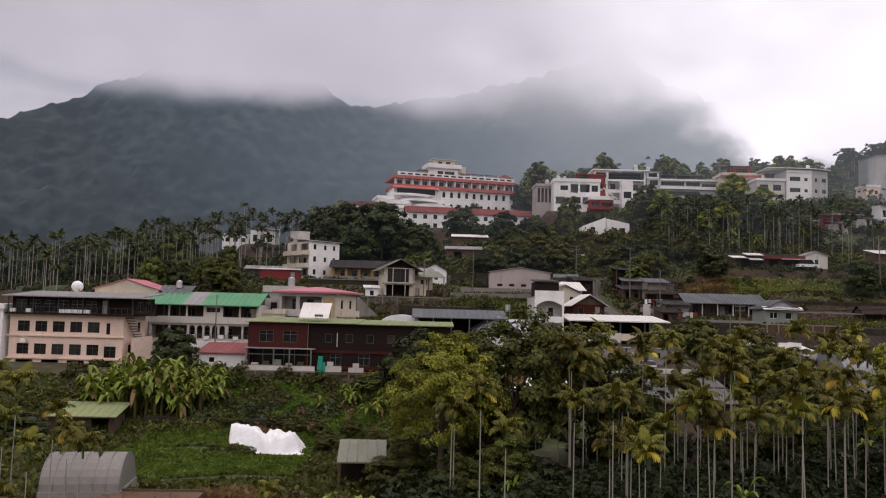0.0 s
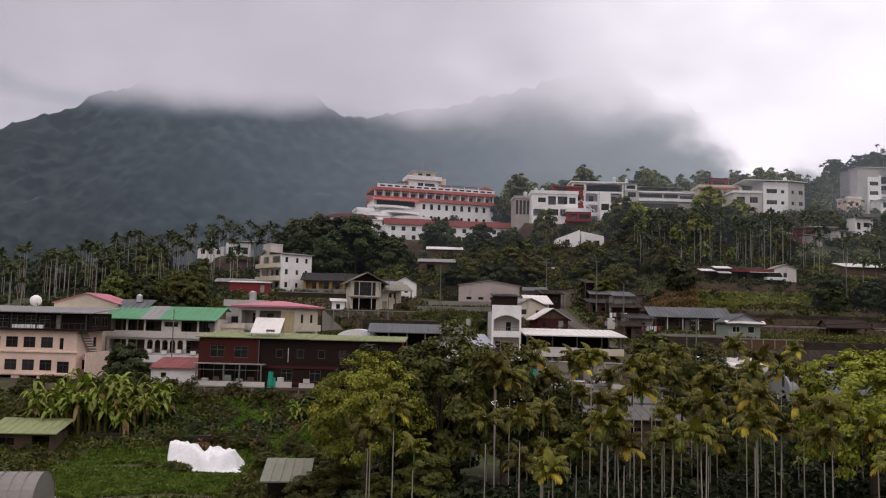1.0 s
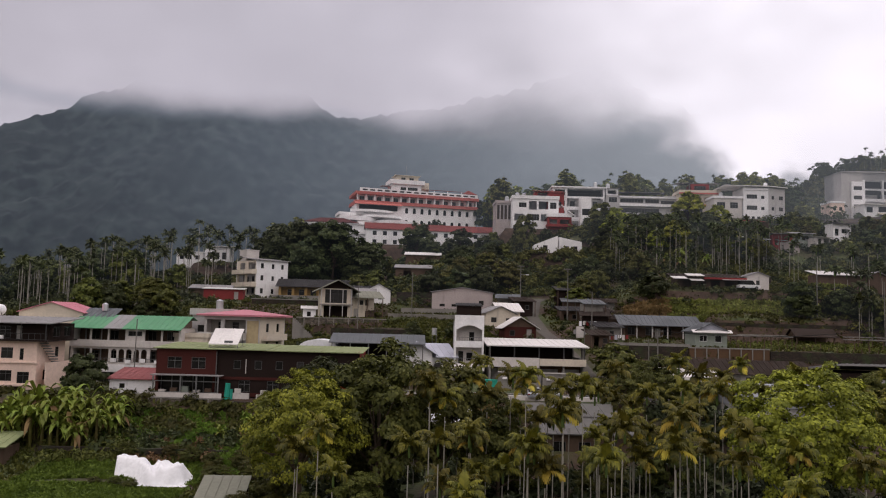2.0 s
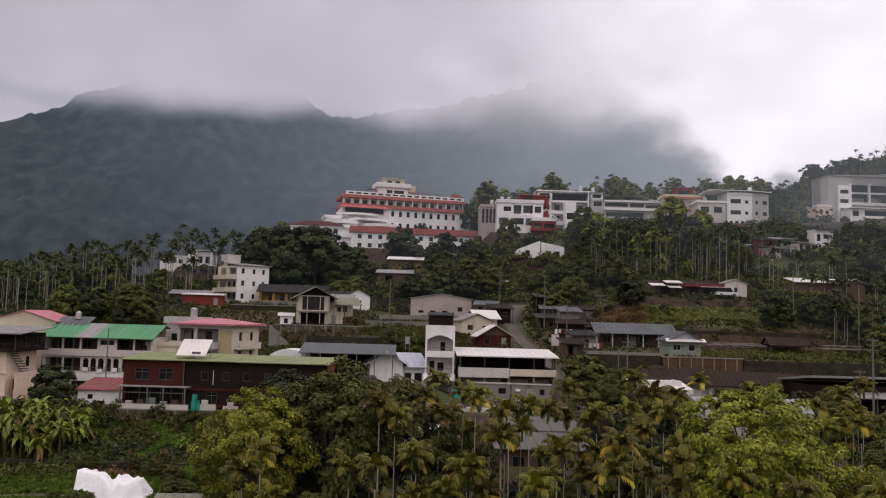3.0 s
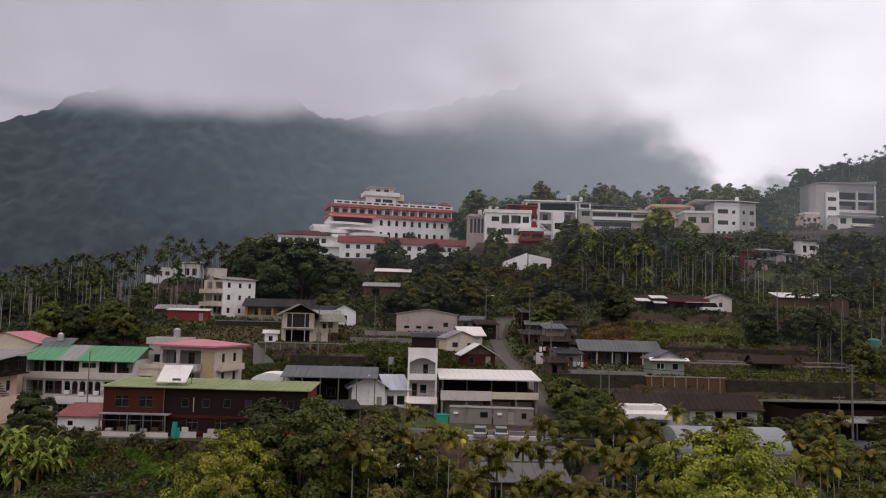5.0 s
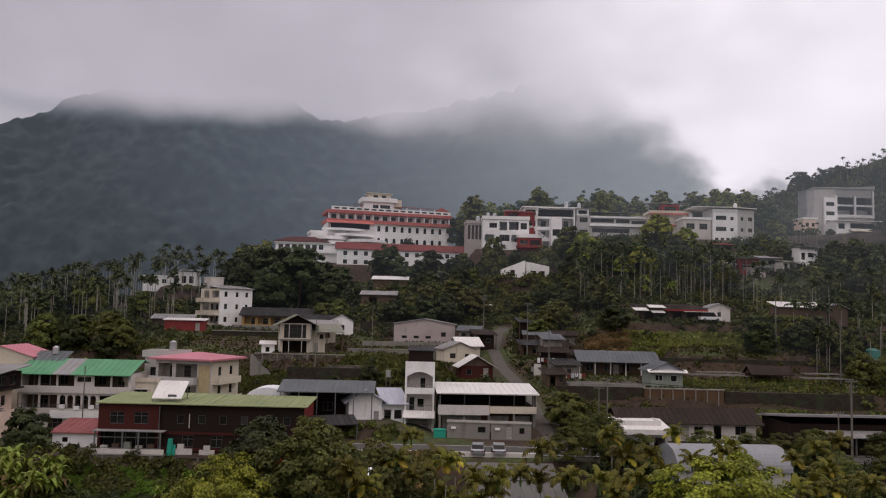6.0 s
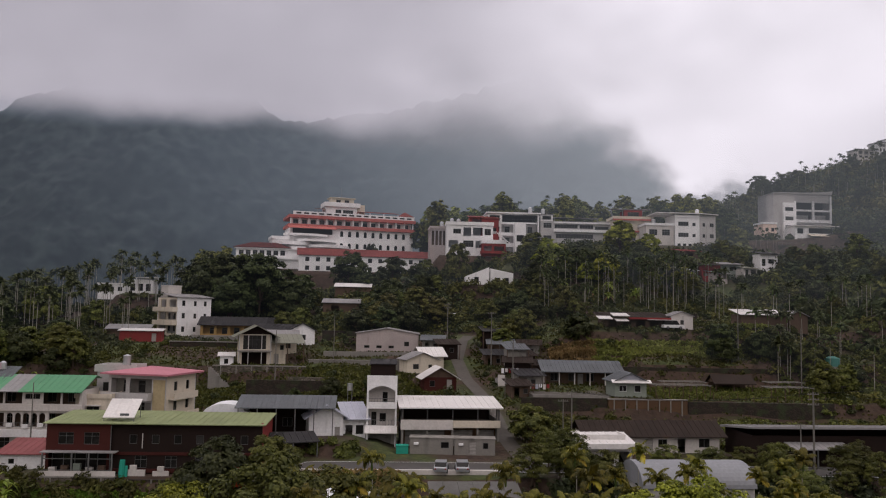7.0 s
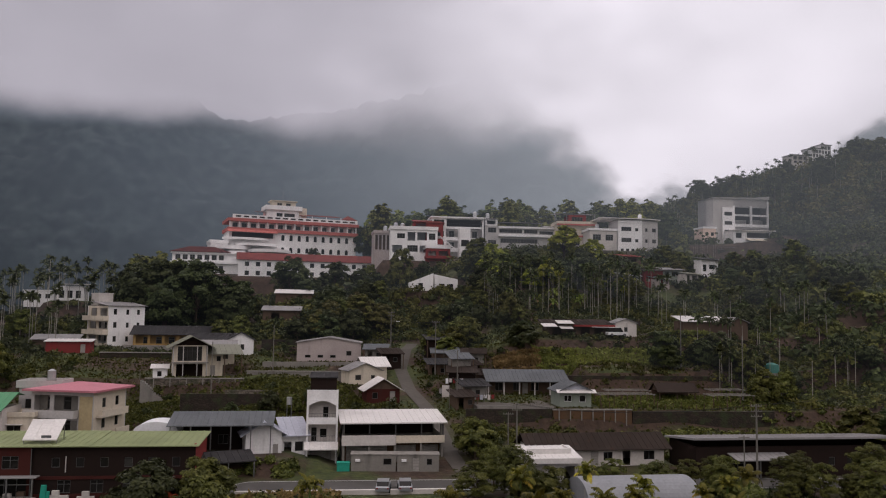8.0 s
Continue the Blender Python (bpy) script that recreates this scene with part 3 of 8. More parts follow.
# ---- distance: forested mountains, cloud and mist ----
def fbm(x, y, s, octaves=5):
    v, a = np.zeros_like(x), 1.0
    for k in range(octaves):
        t = np.array([noise.noise((px * s * 2 ** k, py * s * 2 ** k, 3.7 * k)) for px, py in zip(x.ravel(), y.ravel())]).reshape(x.shape)
        v += a * t
        a *= 0.5
    return v


def crest(xs, pts):
    p = np.array(pts)
    return np.interp(xs, p[:, 0], p[:, 1])


def mountain(name, r0, r1, crest_line, foot, na, nr, label):
    """A ridge round the valley: crest heights by compass angle at r1, falling towards r0 with spurs and gullies."""
    az = np.radians(np.linspace(crest_line[0][0], crest_line[-1][0], na))
    A, R = np.meshgrid(az, np.linspace(r0, r1 + (r1 - r0) * 0.25, nr))
    X, Y = R * np.sin(A), R * np.cos(A)
    u = (R - r0) / (r1 - r0)
    rise = np.where(u < 1, np.clip(u, 0, 1) ** 0.85, 1 - 1.2 * (u - 1))
    keep = 1 - np.clip(u, 0, 1) ** 3
    spur = fbm(X, Y * 0.45, 1 / 130, 3)
    Z = foot + (crest(np.degrees(A), crest_line) - foot) * rise + (26 * spur + 9 * fbm(X, Y, 1 / 45, 2)) * np.clip(u * 2.2, 0, 1) * keep + 5.5 * fbm(X, Y, 1 / 11, 2)
    i = (np.arange(nr - 1)[:, None] * na + np.arange(na - 1)[None]).ravel()
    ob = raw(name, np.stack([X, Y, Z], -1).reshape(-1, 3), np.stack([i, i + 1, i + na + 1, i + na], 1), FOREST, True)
    return tagged(ob, label, "mountain", kind="structure")


mountain("backdrop_mountain", 602, 800, [(-75, 150), (-40, 160), (-29, 177), (-27.8, 186), (-25.8, 196), (-24.9, 203), (-23.2, 219), (-20.4, 239), (-15.3, 254), (-11, 252), (-9.1, 240), (-8.3, 231), (-7.2, 219), (-5.6, 218), (-4, 222), (-2.6, 223), (-1.5, 230), (0.9, 235), (3.8, 245), (7, 256), (9.9, 268), (12.2, 277), (13.4, 265), (15.4, 244), (18, 226), (21.3, 205), (25.8, 190), (30, 175)], -12, 460, 120, "dark forested mountainside rising into low cloud")
mountain("backdrop_mountain_side", 640, 1000, [(24, 110), (28, 190), (31, 225), (34, 265), (38, 300), (45, 330), (62, 330)], -12, 150, 60, "dark wooded slope in drifting cloud")


def mist_material(name, thin, cloud=True):
    """Glowing haze, thicker towards the bright side, and, with cloud, a ragged low ceiling."""
    m = bpy.data.materials.new(name)
    m.use_nodes = True
    n, l = m.node_tree.nodes, m.node_tree.links
    n.clear()
    out = n.new("ShaderNodeOutputMaterial")
    co = n.new("ShaderNodeTexCoord").outputs["Object"]
    sep = n.new("ShaderNodeSeparateXYZ")
    l.new(co, sep.inputs[0])
    X, Z = sep.outputs["X"], sep.outputs["Z"]

    def put(socket, v):
        if isinstance(v, (int, float)):
            socket.default_value = v
        else:
            l.new(v, socket)

    def sums(op, *vals):
        r = vals[0]
        for v in vals[1:]:
            k = n.new("ShaderNodeMath")
            k.operation = op
            put(k.inputs[0], r)
            put(k.inputs[1], v)
            r = k.outputs[0]
        return r

    def ramp(v, a, b, c, d, kind="SMOOTHSTEP"):
        r = n.new("ShaderNodeMapRange")
        r.interpolation_type = kind
        for key, val in zip(("Value", "From Min", "From Max", "To Min", "To Max"), (v, a, b, c, d)):
            put(r.inputs[key], val)
        return r.outputs[0]

    def mixed(a, b, f, how="MIX"):
        k = n.new("ShaderNodeMix")
        k.data_type, k.blend_type = "RGBA", how
        for key, v in (("A", a), ("B", b)):
            if isinstance(v, tuple):
                k.inputs[key].default_value = v
            else:
                l.new(v, k.inputs[key])
        put(k.inputs["Factor"], f)
        return k.outputs["Result"]
    wisps = sums("SUBTRACT", noise_at(n, l, co, 0.011, 8, (1, 1, 1.5)), 0.5)
    soft = sums("SUBTRACT", noise_at(n, l, co, 0.0035, 4, (1, 1, 2.0)), 0.5)
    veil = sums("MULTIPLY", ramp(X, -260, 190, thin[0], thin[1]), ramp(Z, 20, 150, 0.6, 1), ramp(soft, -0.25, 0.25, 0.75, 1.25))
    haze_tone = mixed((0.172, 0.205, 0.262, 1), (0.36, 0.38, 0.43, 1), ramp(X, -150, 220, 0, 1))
    if cloud:
        edge = ramp(X, 118, 220, 24, 84)
        z = sums("ADD", Z, sums("MULTIPLY", wisps, edge), sums("MULTIPLY", sums("SUBTRACT", noise_at(n, l, co, 0.034, 6, (1, 1, 1.3)), 0.5), ramp(X, 90, 200, 4, 40)), ramp(X, 296, 420, 0, -78), sums("MULTIPLY", soft, 26))
        closed = ramp(z, sums("ADD", ramp(X, -90, 80, 146, 116), ramp(X, 138, 235, 0, -19)), sums("ADD", ramp(X, -90, 80, 184, 209), ramp(X, 138, 235, 0, -81)), 0, 1)
        alpha = sums("MAXIMUM", closed, veil)
        bright = ramp(sums("ADD", X, sums("MULTIPLY", soft, 260), sums("MULTIPLY", wisps, 60), sums("MULTIPLY", sums("SUBTRACT", Z, 170), -0.3)), -30, 275, 0, 1)
        bright = sums("MULTIPLY", bright, ramp(sums("ADD", X, sums("MULTIPLY", soft, 160), sums("MULTIPLY", sums("SUBTRACT", Z, 200), -1.2)), 290, 430, 1, 0.5))
        tint = mixed((0.50, 0.463, 0.525, 1), (1.04, 0.974, 1.065, 1), bright)
        tint = mixed(tint, ramp(sums("ADD", wisps, soft), -0.35, 0.35, 0.86, 1.12, "LINEAR"), 1.0, "MULTIPLY")
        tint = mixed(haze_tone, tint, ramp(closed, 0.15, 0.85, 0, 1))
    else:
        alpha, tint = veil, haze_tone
    # haze and cloud are emitted colour laid over what stands behind
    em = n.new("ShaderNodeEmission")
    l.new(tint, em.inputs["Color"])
    tr = n.new("ShaderNodeBsdfTransparent")
    mx = n.new("ShaderNodeMixShader")
    l.new(alpha, mx.inputs[0])
    l.new(tr.outputs[0], mx.inputs[1])
    l.new(em.outputs[0], mx.inputs[2])
    l.new(mx.outputs[0], out.inputs["Surface"])
    m.cycles.emission_sampling = "NONE"
    return m


def mist_sheet(name, radius, top, mat, label):
    az = np.radians(np.linspace(-62, 62, 41))
    zs = np.linspace(-40, top, 12)
    co = np.array([[radius * math.sin(a), radius * math.cos(a), z] for z in zs for a in az])
    i = (np.arange(11)[:, None] * 41 + np.arange(40)[None]).ravel()
    ob = raw(name, co, np.stack([i, i + 1, i + 42, i + 41], 1), mat, True)
    return tagged(ob, label, "cloud", kind="structure")


mist_sheet("backdrop_cloud_far", 1400, 1900, mist_material("closed_cloud", (1, 1)), "closed grey cloud behind the mountain")
# the near cloud sheet also glows as haze before the mountain
mist_sheet("backdrop_cloud_near", 590, 900, mist_material("low_cloud", (0.095, 0.62)), "glowing sheet of low cloud and painted mist over the mountainside")
# glowing sheets paint the haze between village, town and hill
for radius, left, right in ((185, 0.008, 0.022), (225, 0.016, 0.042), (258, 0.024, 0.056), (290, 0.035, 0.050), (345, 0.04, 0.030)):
    mist_sheet("backdrop_haze_glow", radius, 600, mist_material("haze_glow", (left, right), False), "see-through glowing sheet that tints the slopes as haze")


# ---- the street's buildings ----
def brick_block():
    b = thing("shop_house", -27.2, 114, 7.0, 0, "long two-storey dark brick and timber block with a faded green roof", "building")
    ups = row(2, 0.9, 7.6, 2.0, 3.9, 5.5)
    wall(b, (0, 0), (8.4, 0), -2.5, 6.6, BRICK, ups + [(0.4, 8.0, 0.5, 2.9, "o")], label="dark red brick front")
    wall(b, (8.4, 0.35), (28.5, 0.35), -2.5, 6.5, DARKWALL, row(6, 1.4, 19.2, 1.0, 4.0, 5.2) + row(3, 2, 14, 1.6, 0.8, 2.4), label="blackened timber front")
    part("lower_cladding", boxes((8.6, 28.4, 0.22, 0.345, 0.2, 0.7), (8.6, 28.4, 0.22, 0.345, 2.5, 2.9)), BRICK, b)
    wall(b, (28.5, 0.57), (28.5, 9.4), -2.5, 6.8, REDWALL, (), label="rust-red painted end wall")
    wall(b, (28.5, 9.6), (0, 9.6), -2.5, 6.8, BRICK)
    wall(b, (0, 9.4), (0, 0.22), -2.5, 6.6, BRICK, [(2, 3.2, 4, 5.3, "w")])
    slope(b, -0.4, 15.5, -0.5, 6.65, 10.0, 7.15, R_OLIVE, label="faded green sheet roof")
    slope(b, 15.503, 29.0, -0.3, 6.6, 10.0, 7.05, R_OLIVE, label="faded green sheet roof")
    part("canopy", boxes((-0.2, 9.6, -1.6, -0.02, 3.0, 3.12)), R_GREY, b)
    posts(b, (0.2, 4.0, 6.2, 9.2), -1.45, -2.5, 3.0, METAL)
    part("shopfront", boxes((0.4, 8.0, 1.2, 1.25, 0.3, 3.0)), PANE, b)
    for i in range(6):
        part("mullion", boxes((0.4 + i * 1.5, 0.5 + i * 1.5, 1.1, 1.19, 0.3, 3.0)), FRAME, b)
    part("terrace_wall", boxes((-0.2, 9.8, -1.75, -1.6, -2.5, 0.7)), PALEWALL, b)
    part("white_parapet", boxes((10.2, 13.4, -0.9, -0.6, -2.5, 0.75), (14.4, 16.5, -0.9, -0.6, -2.5, 0.6)), PALEWALL, b)
    for px_, pz_ in ((11.4, 0.76), (15.0, 0.61)):
        part("air_conditioner", boxes((px_, px_ + 0.85, -0.95, -0.55, pz_, pz_ + 0.6)), PALEWALL, b)
    part("awning_frame", boxes((0.2, 9.3, -1.5, -1.42, 2.2, 2.3), (0.2, 9.3, -1.5, -1.42, 0.75, 0.82)), FRAME, b)
    for i in range(5):
        part("crate", boxes((0.8 + i * 1.6, 1.7 + i * 1.6, -0.9, -0.3, 0.3, 1.0 + 0.25 * (i % 3))), (PALEWALL, BROWNWALL, GREENWALL)[i % 3], b)
    part("drain_pipe", boxes((8.42, 8.52, -0.12, -0.003, -1, 6.4)), FRAME, b)
    part("downpipe", boxes((12.5, 12.6, 0.2, 0.34, 3.4, 5.4)), PALEWALL, b)
    return b


brick_block()


def roof_heater():
    h = thing("solar_heater", -20.3, 114.9, 13.95, 0, "white tilted solar water heater frame on the green roof", "solar heater")
    slope(h, 0, 4.2, 0, 0.35, 3.4, 2.5, R_WHITE, rib=1.1, name="panel")
    part("collector", boxes((2.2, 3.4, 0.25, 0.35, 0.3, 0.95)), R_SLATE, h)
    for x, y, z in ((0.1, 0.1, 0.3), (4.1, 0.1, 0.3), (0.1, 3.2, 2.3), (4.0, 3.2, 2.3)):
        part("leg", boxes((x, x + 0.08, y, y + 0.08, -0.15, z)), METAL, h)


roof_heater()


def net_tarpaulin():
    t = thing("green_net_roll", -16.8, 112.9, 6.9, 0, "rolled green netting standing against the shop terrace", "netting")
    bm = bmesh.new()
    cone(bm, (0, 0, 0), (0.1, 0, 2.2), 0.42, 0.34, 9)
    cone(bm, (0.5, 0.1, 0), (0.6, 0.1, 1.4), 0.28, 0.2, 8)
    part("net", bm, GREENNET, t)


net_tarpaulin()


def red_annex():
    b = thing("annex", -35.0, 117.5, 6.6, 0, "low white annex with a faded red sheet roof", "building")
    shell(b, 7.6, 6, 2.3, WHITE, [(1.4, 2.2, 1.0, 1.7, "w")])
    slope(b, -0.4, 8.0, -0.5, 2.3, 6.3, 3.5, R_MAROON, label="faded maroon sheet roof")


red_annex()


def pink_block():
    b = thing("guest_house", -65.2, 122, 6.4, 0, "three-storey pink rendered guest house with a dark glazed top storey", "building")
    ws = row(5, 0.8, 14.0, 1.8, 4.8, 6.4) + row(5, 0.8, 14.0, 1.8, 1.4, 3.0) + [(14.6, 15.2, 4.6, 6.3, "w"), (14.4, 16.2, 1.1, 2.8, "w")]
    shell(b, 17.2, 9, 7.4, PINK, ws + row(4, 0.5, 16, 2.6, -1.3, 0.6, "o"), [(2, 3.2, 1.5, 3, "w"), (5.5, 6.7, 4.8, 6.4, "w")], z0=-2.0, style="dark")
    for z in (0.75, 4.1, 7.2):
        part("ledge", boxes((-0.25, 17.45, -0.25, -0.003, z, z + 0.22)), PINK, b)
    flat(b, -0.3, 19.0, -0.9, 9.2, 7.4, DARKWALL, 0.2, name="floor_slab")
    railing(b, -0.2, 18.9, -0.8, 7.6, 1.0, DARKFRAME, 0.9)
    shell(b, 18.6, 8.4, 10.1, DARKWALL, row(6, 0.3, 13, 1.7, 7.8, 9.6) + [(13.6, 14.5, 7.65, 9.7, "d")], row(2, 0.6, 7.6, 2.2, 8.1, 9.6), zb=7.603, y0=0.4)
    posts(b, np.linspace(0, 18.7, 6), -0.75, 7.6, 10.0, DARKFRAME, 0.06)
    slope(b, -0.8, 19.8, -1.4, 10.05, 9.6, 10.9, R_GREY, label="pale weathered sheet roof", th=0.15)
    for i in range(5):
        part("air_conditioner", boxes((7.6 + i * 0.95, 8.4 + i * 0.95, -0.66, -0.28, 7.65, 8.25)), WHITE, b)
    for x, z in ((0.2, 7.65), (2.6, 7.65), (2.0, 3.15)):
        part("air_conditioner", boxes((x, x + 0.8, -0.66, -0.28, z, z + 0.6)), WHITE, b)
    for i in range(14):
        part("step", boxes((17.25, 18.35, 0.6 + i * 0.55, 1.15 + i * 0.55, 7.0 - i * 0.42, 7.2 - i * 0.42)), CONCRETE, b)
    part("stair_wall", boxes((18.36, 18.5, 0.4, 9.0, -2, 4.2)), PINK, b)


pink_block()


def green_roof_hall():
    b = thing("arcade_building", -48.6, 134.3, 7.0, 0, "pale three-storey building with a bright green sheet roof and arcades", "building")
    top = [(0.4 + 2.95 * i, 3.05 + 2.95 * i, 6.85, 8.65, "o") for i in range(6) if i != 3] + [(9.4, 11.7, 7.6, 8.4, "w")]
    mid = [(0.4, 3.2, 3.3, 5.4, "o"), (3.5, 6.3, 3.3, 5.4, "o")] + [(6.7 + 1.25 * i, 7.65 + 1.25 * i, 3.3, 5.4, "a") for i in range(5)] + [(13.2, 15.4, 3.3, 5.4, "o"), (15.7, 17.8, 3.3, 5.4, "o")]
    shell(b, 18.2, 7.5, 9.0, PALEWALL, top + mid + row(3, 4, 17, 2.4, -0.5, 1.6, "w"), row(2, 1, 6, 1.3, 4, 5.5), z0=-2)
    # inner wall in dark brown: the arcade's shade put into its colour
    wall(b, (0.3, 2.6), (17.9, 2.6), -1, 8.9, BROWNWALL, row(5, 1, 17, 1.4, 6.9, 8.4) + row(5, 1, 17, 1.4, 3.2, 5.0))
    flat(b, 0.25, 17.95, 0.25, 2.3, 5.9, GREYWALL, 0.2, name="balcony_floor")
    flat(b, 0.25, 17.95, 0.25, 2.3, 2.4, GREYWALL, 0.2, name="balcony_floor")
    part("balcony_band", boxes((-0.1, 18.3, -0.35, -0.003, 5.75, 6.75), (-0.1, 18.3, -0.35, -0.003, 2.3, 3.2)), PALEWALL, b)
    railing(b, 0.2, 18.0, -0.2, 3.2, 0.7, FRAME, 0.5)
    part("sign_band", boxes((5.5, 15.6, -0.6, -0.353, 1.7, 2.9)), WHITE, b)
    for i in range(4):
        part("air_conditioner", boxes((7.0 + i * 2.4, 7.8 + i * 2.4, -0.75, -0.36, 3.3 - 0.2 * (i % 2), 3.9 - 0.2 * (i % 2))), WHITE, b)
    for x0, x1, lift, mt, lab in ((-0.6, 5.6, 0.0, R_GREEN, "bright green sheet roof"), (5.603, 8.6, 0.02, R_GREY, "weathered grey roof strip"), (8.603, 18.4, 0.0, R_GREEN, "bright green sheet roof")):
        slope(b, x0, x1, -0.9, 8.7 + lift, 5.6, 10.9 + lift, mt, label=lab)
        slope(b, x0, x1, 8.0, 10.3 + lift, 5.603, 10.9 + lift, mt)


green_roof_hall()


def roof_store():
    b = thing("store_house", -60.0, 139, 7.0, 0, "cream box building with a red-edged pitched roof behind the guest house", "building")
    shell(b, 11, 9, 11.2, CREAM, [(1, 2, 8, 9.4, "w")])
    gable(b, 11, 9, 11.2, 1.7, R_PINK, CREAM, along="y", over=0.3)
    c = thing("lean_to", -49.0, 139.6, 7.0, 0, "dark grey lean-to roof on pale walls", "building")
    shell(c, 5.2, 6.5, 9.2, PALEWALL)
    slope(c, -0.4, 5.4, -5.0, 8.9, 3.0, 12.0, R_SLATE)
    posts(c, (0.1, 2.6, 5.2), -4.8, -1, 8.9, METAL)
    t = thing("water_tank", -61.9, 136.5, 15.4, 0, "round white water tank on a steel stand", "water tank")
    bm = bmesh.new()
    bmesh.ops.create_uvsphere(bm, u_segments=16, v_segments=10, radius=0.95, matrix=Matrix.Translation((0, 0, 3.0)))
    part("tank", bm, SHEET, t)
    for x, y in ((-0.6, -0.6), (0.6, -0.6), (0.6, 0.6), (-0.6, 0.6)):
        part("leg", boxes((x - 0.05, x + 0.05, y - 0.05, y + 0.05, 0, 2.5)), METAL, t)
    d = thing("flat_house", -68, 133.5, 6.6, 0, "flat-roofed cream house behind the guest house", "building")
    shell(d, 11.5, 5, 8.8, CREAM, row(3, 1, 10, 1.4, 6.3, 7.8))
    flat(d, -0.4, 12, -0.4, 5.4, 8.8, CREAM, 0.25, 0.4)
    e = thing("white_house", -84, 121, 6.2, 0, "white rendered house with small windows", "building")
    shell(e, 18.2, 8, 8.3, WHITE, row(5, 1, 17.6, 1.2, 4.6, 6.0) + row(5, 1, 17.6, 1.2, 1.2, 2.8))
    flat(e, -0.3, 18.5, -0.3, 8.3, 8.3, WHITE, 0.25, 0.5)


roof_store()


def pink_roof_house():
    b = thing("pink_roof_house", -28.2, 139.6, 9.7, -16, "grey and cream three-storey house with a pink sheet roof", "building")
    shell(b, 10.5, 9.5, 8.6, GREYWALL, [(0.5, 3.2, 4.9, 8.0, "o"), (3.9, 8.0, 4.9, 8.0, "o"), (0.5, 3.2, 1.4, 4.2, "o"), (3.9, 8.0, 1.4, 4.2, "o")],
          row(2, 1, 8.5, 1.0, 6.0, 7.5) + row(2, 1, 8.5, 1.0, 2.8, 4.3), mats={"right": CREAM})
    part("balcony", boxes((-0.5, 8.2, -1.4, -0.003, 4.6, 4.85), (-0.5, 8.2, -1.4, -1.25, 4.85, 5.8), (-0.5, -0.35, -1.25, -0.003, 4.85, 5.8), (8.05, 8.2, -1.25, -0.003, 4.85, 5.8)), GREYWALL, b)
    # darker inner wall colour stands for shade behind the balcony openings
    wall(b, (0.3, 1.7), (10.2, 1.7), 0, 8.5, CONCRETE, row(3, 0.6, 9, 1.3, 5.6, 7.6) + row(3, 0.6, 9, 1.3, 2.0, 4.0))
    part("yellow_panel", boxes((8.3, 10.45, -0.12, -0.003, 0.5, 7.9)), FADEDYELLOW, b, "faded yellow wall panel")
    part("side_balcony", boxes((10.503, 11.6, 1, 8.5, 4.6, 4.85), (11.45, 11.6, 1, 8.5, 4.85, 5.7), (10.503, 11.6, 5, 9, 1.4, 1.6), (11.45, 11.6, 5, 9, 1.6, 2.5)), CREAM, b)
    hip(b, 0, 10.5, 0, 9.5, 8.6, 0.9, R_PINK, 1.0, 0.3)
    part("low_roof", boxes((1, 10.5, -4.5, -0.2, 2.0, 2.15)), R_GREY, b)
    posts(b, (1.3, 5.5, 10.2), -4.3, -3, 2.0, METAL)
    c = thing("water_tower_house", -31.5, 143.5, 9.6, 0, "grey flat-roofed stair block with a steel water tank", "building")
    shell(c, 6.2, 5, 8.8, GREYWALL, [(1, 2.2, 5.5, 7, "w"), (1, 2.6, 2, 3.5, "w")])
    flat(c, -0.4, 6.6, -0.4, 5.4, 8.8, GREYWALL, 0.25, 0.9)
    bm = bmesh.new()
    cone(bm, (4.2, 2, 9.9), (4.2, 2, 11.4), 0.65, 0.65, 14)
    cone(bm, (4.2, 2, 11.4), (4.2, 2, 11.65), 0.65, 0.2, 14)
    part("tank", bm, STEEL_TANK, c)
    part("tank_stand", boxes((3.6, 4.8, 1.4, 2.6, 9.05, 9.9)), CONCRETE, c)
    d = thing("cream_annex", -32.2, 136.4, 9.0, 0, "small cream annex with a canopied window", "building")
    shell(d, 5.6, 5, 5.6, CREAM, [(1.8, 3.8, 3.2, 4.3, "w")])
    flat(d, -0.2, 5.8, -0.2, 5.2, 5.6, CREAM, 0.2, 0.5)
    part("window_hood", boxes((1.5, 4.1, -0.7, -0.003, 4.45, 4.55)), R_WHITE, d)


pink_roof_house()


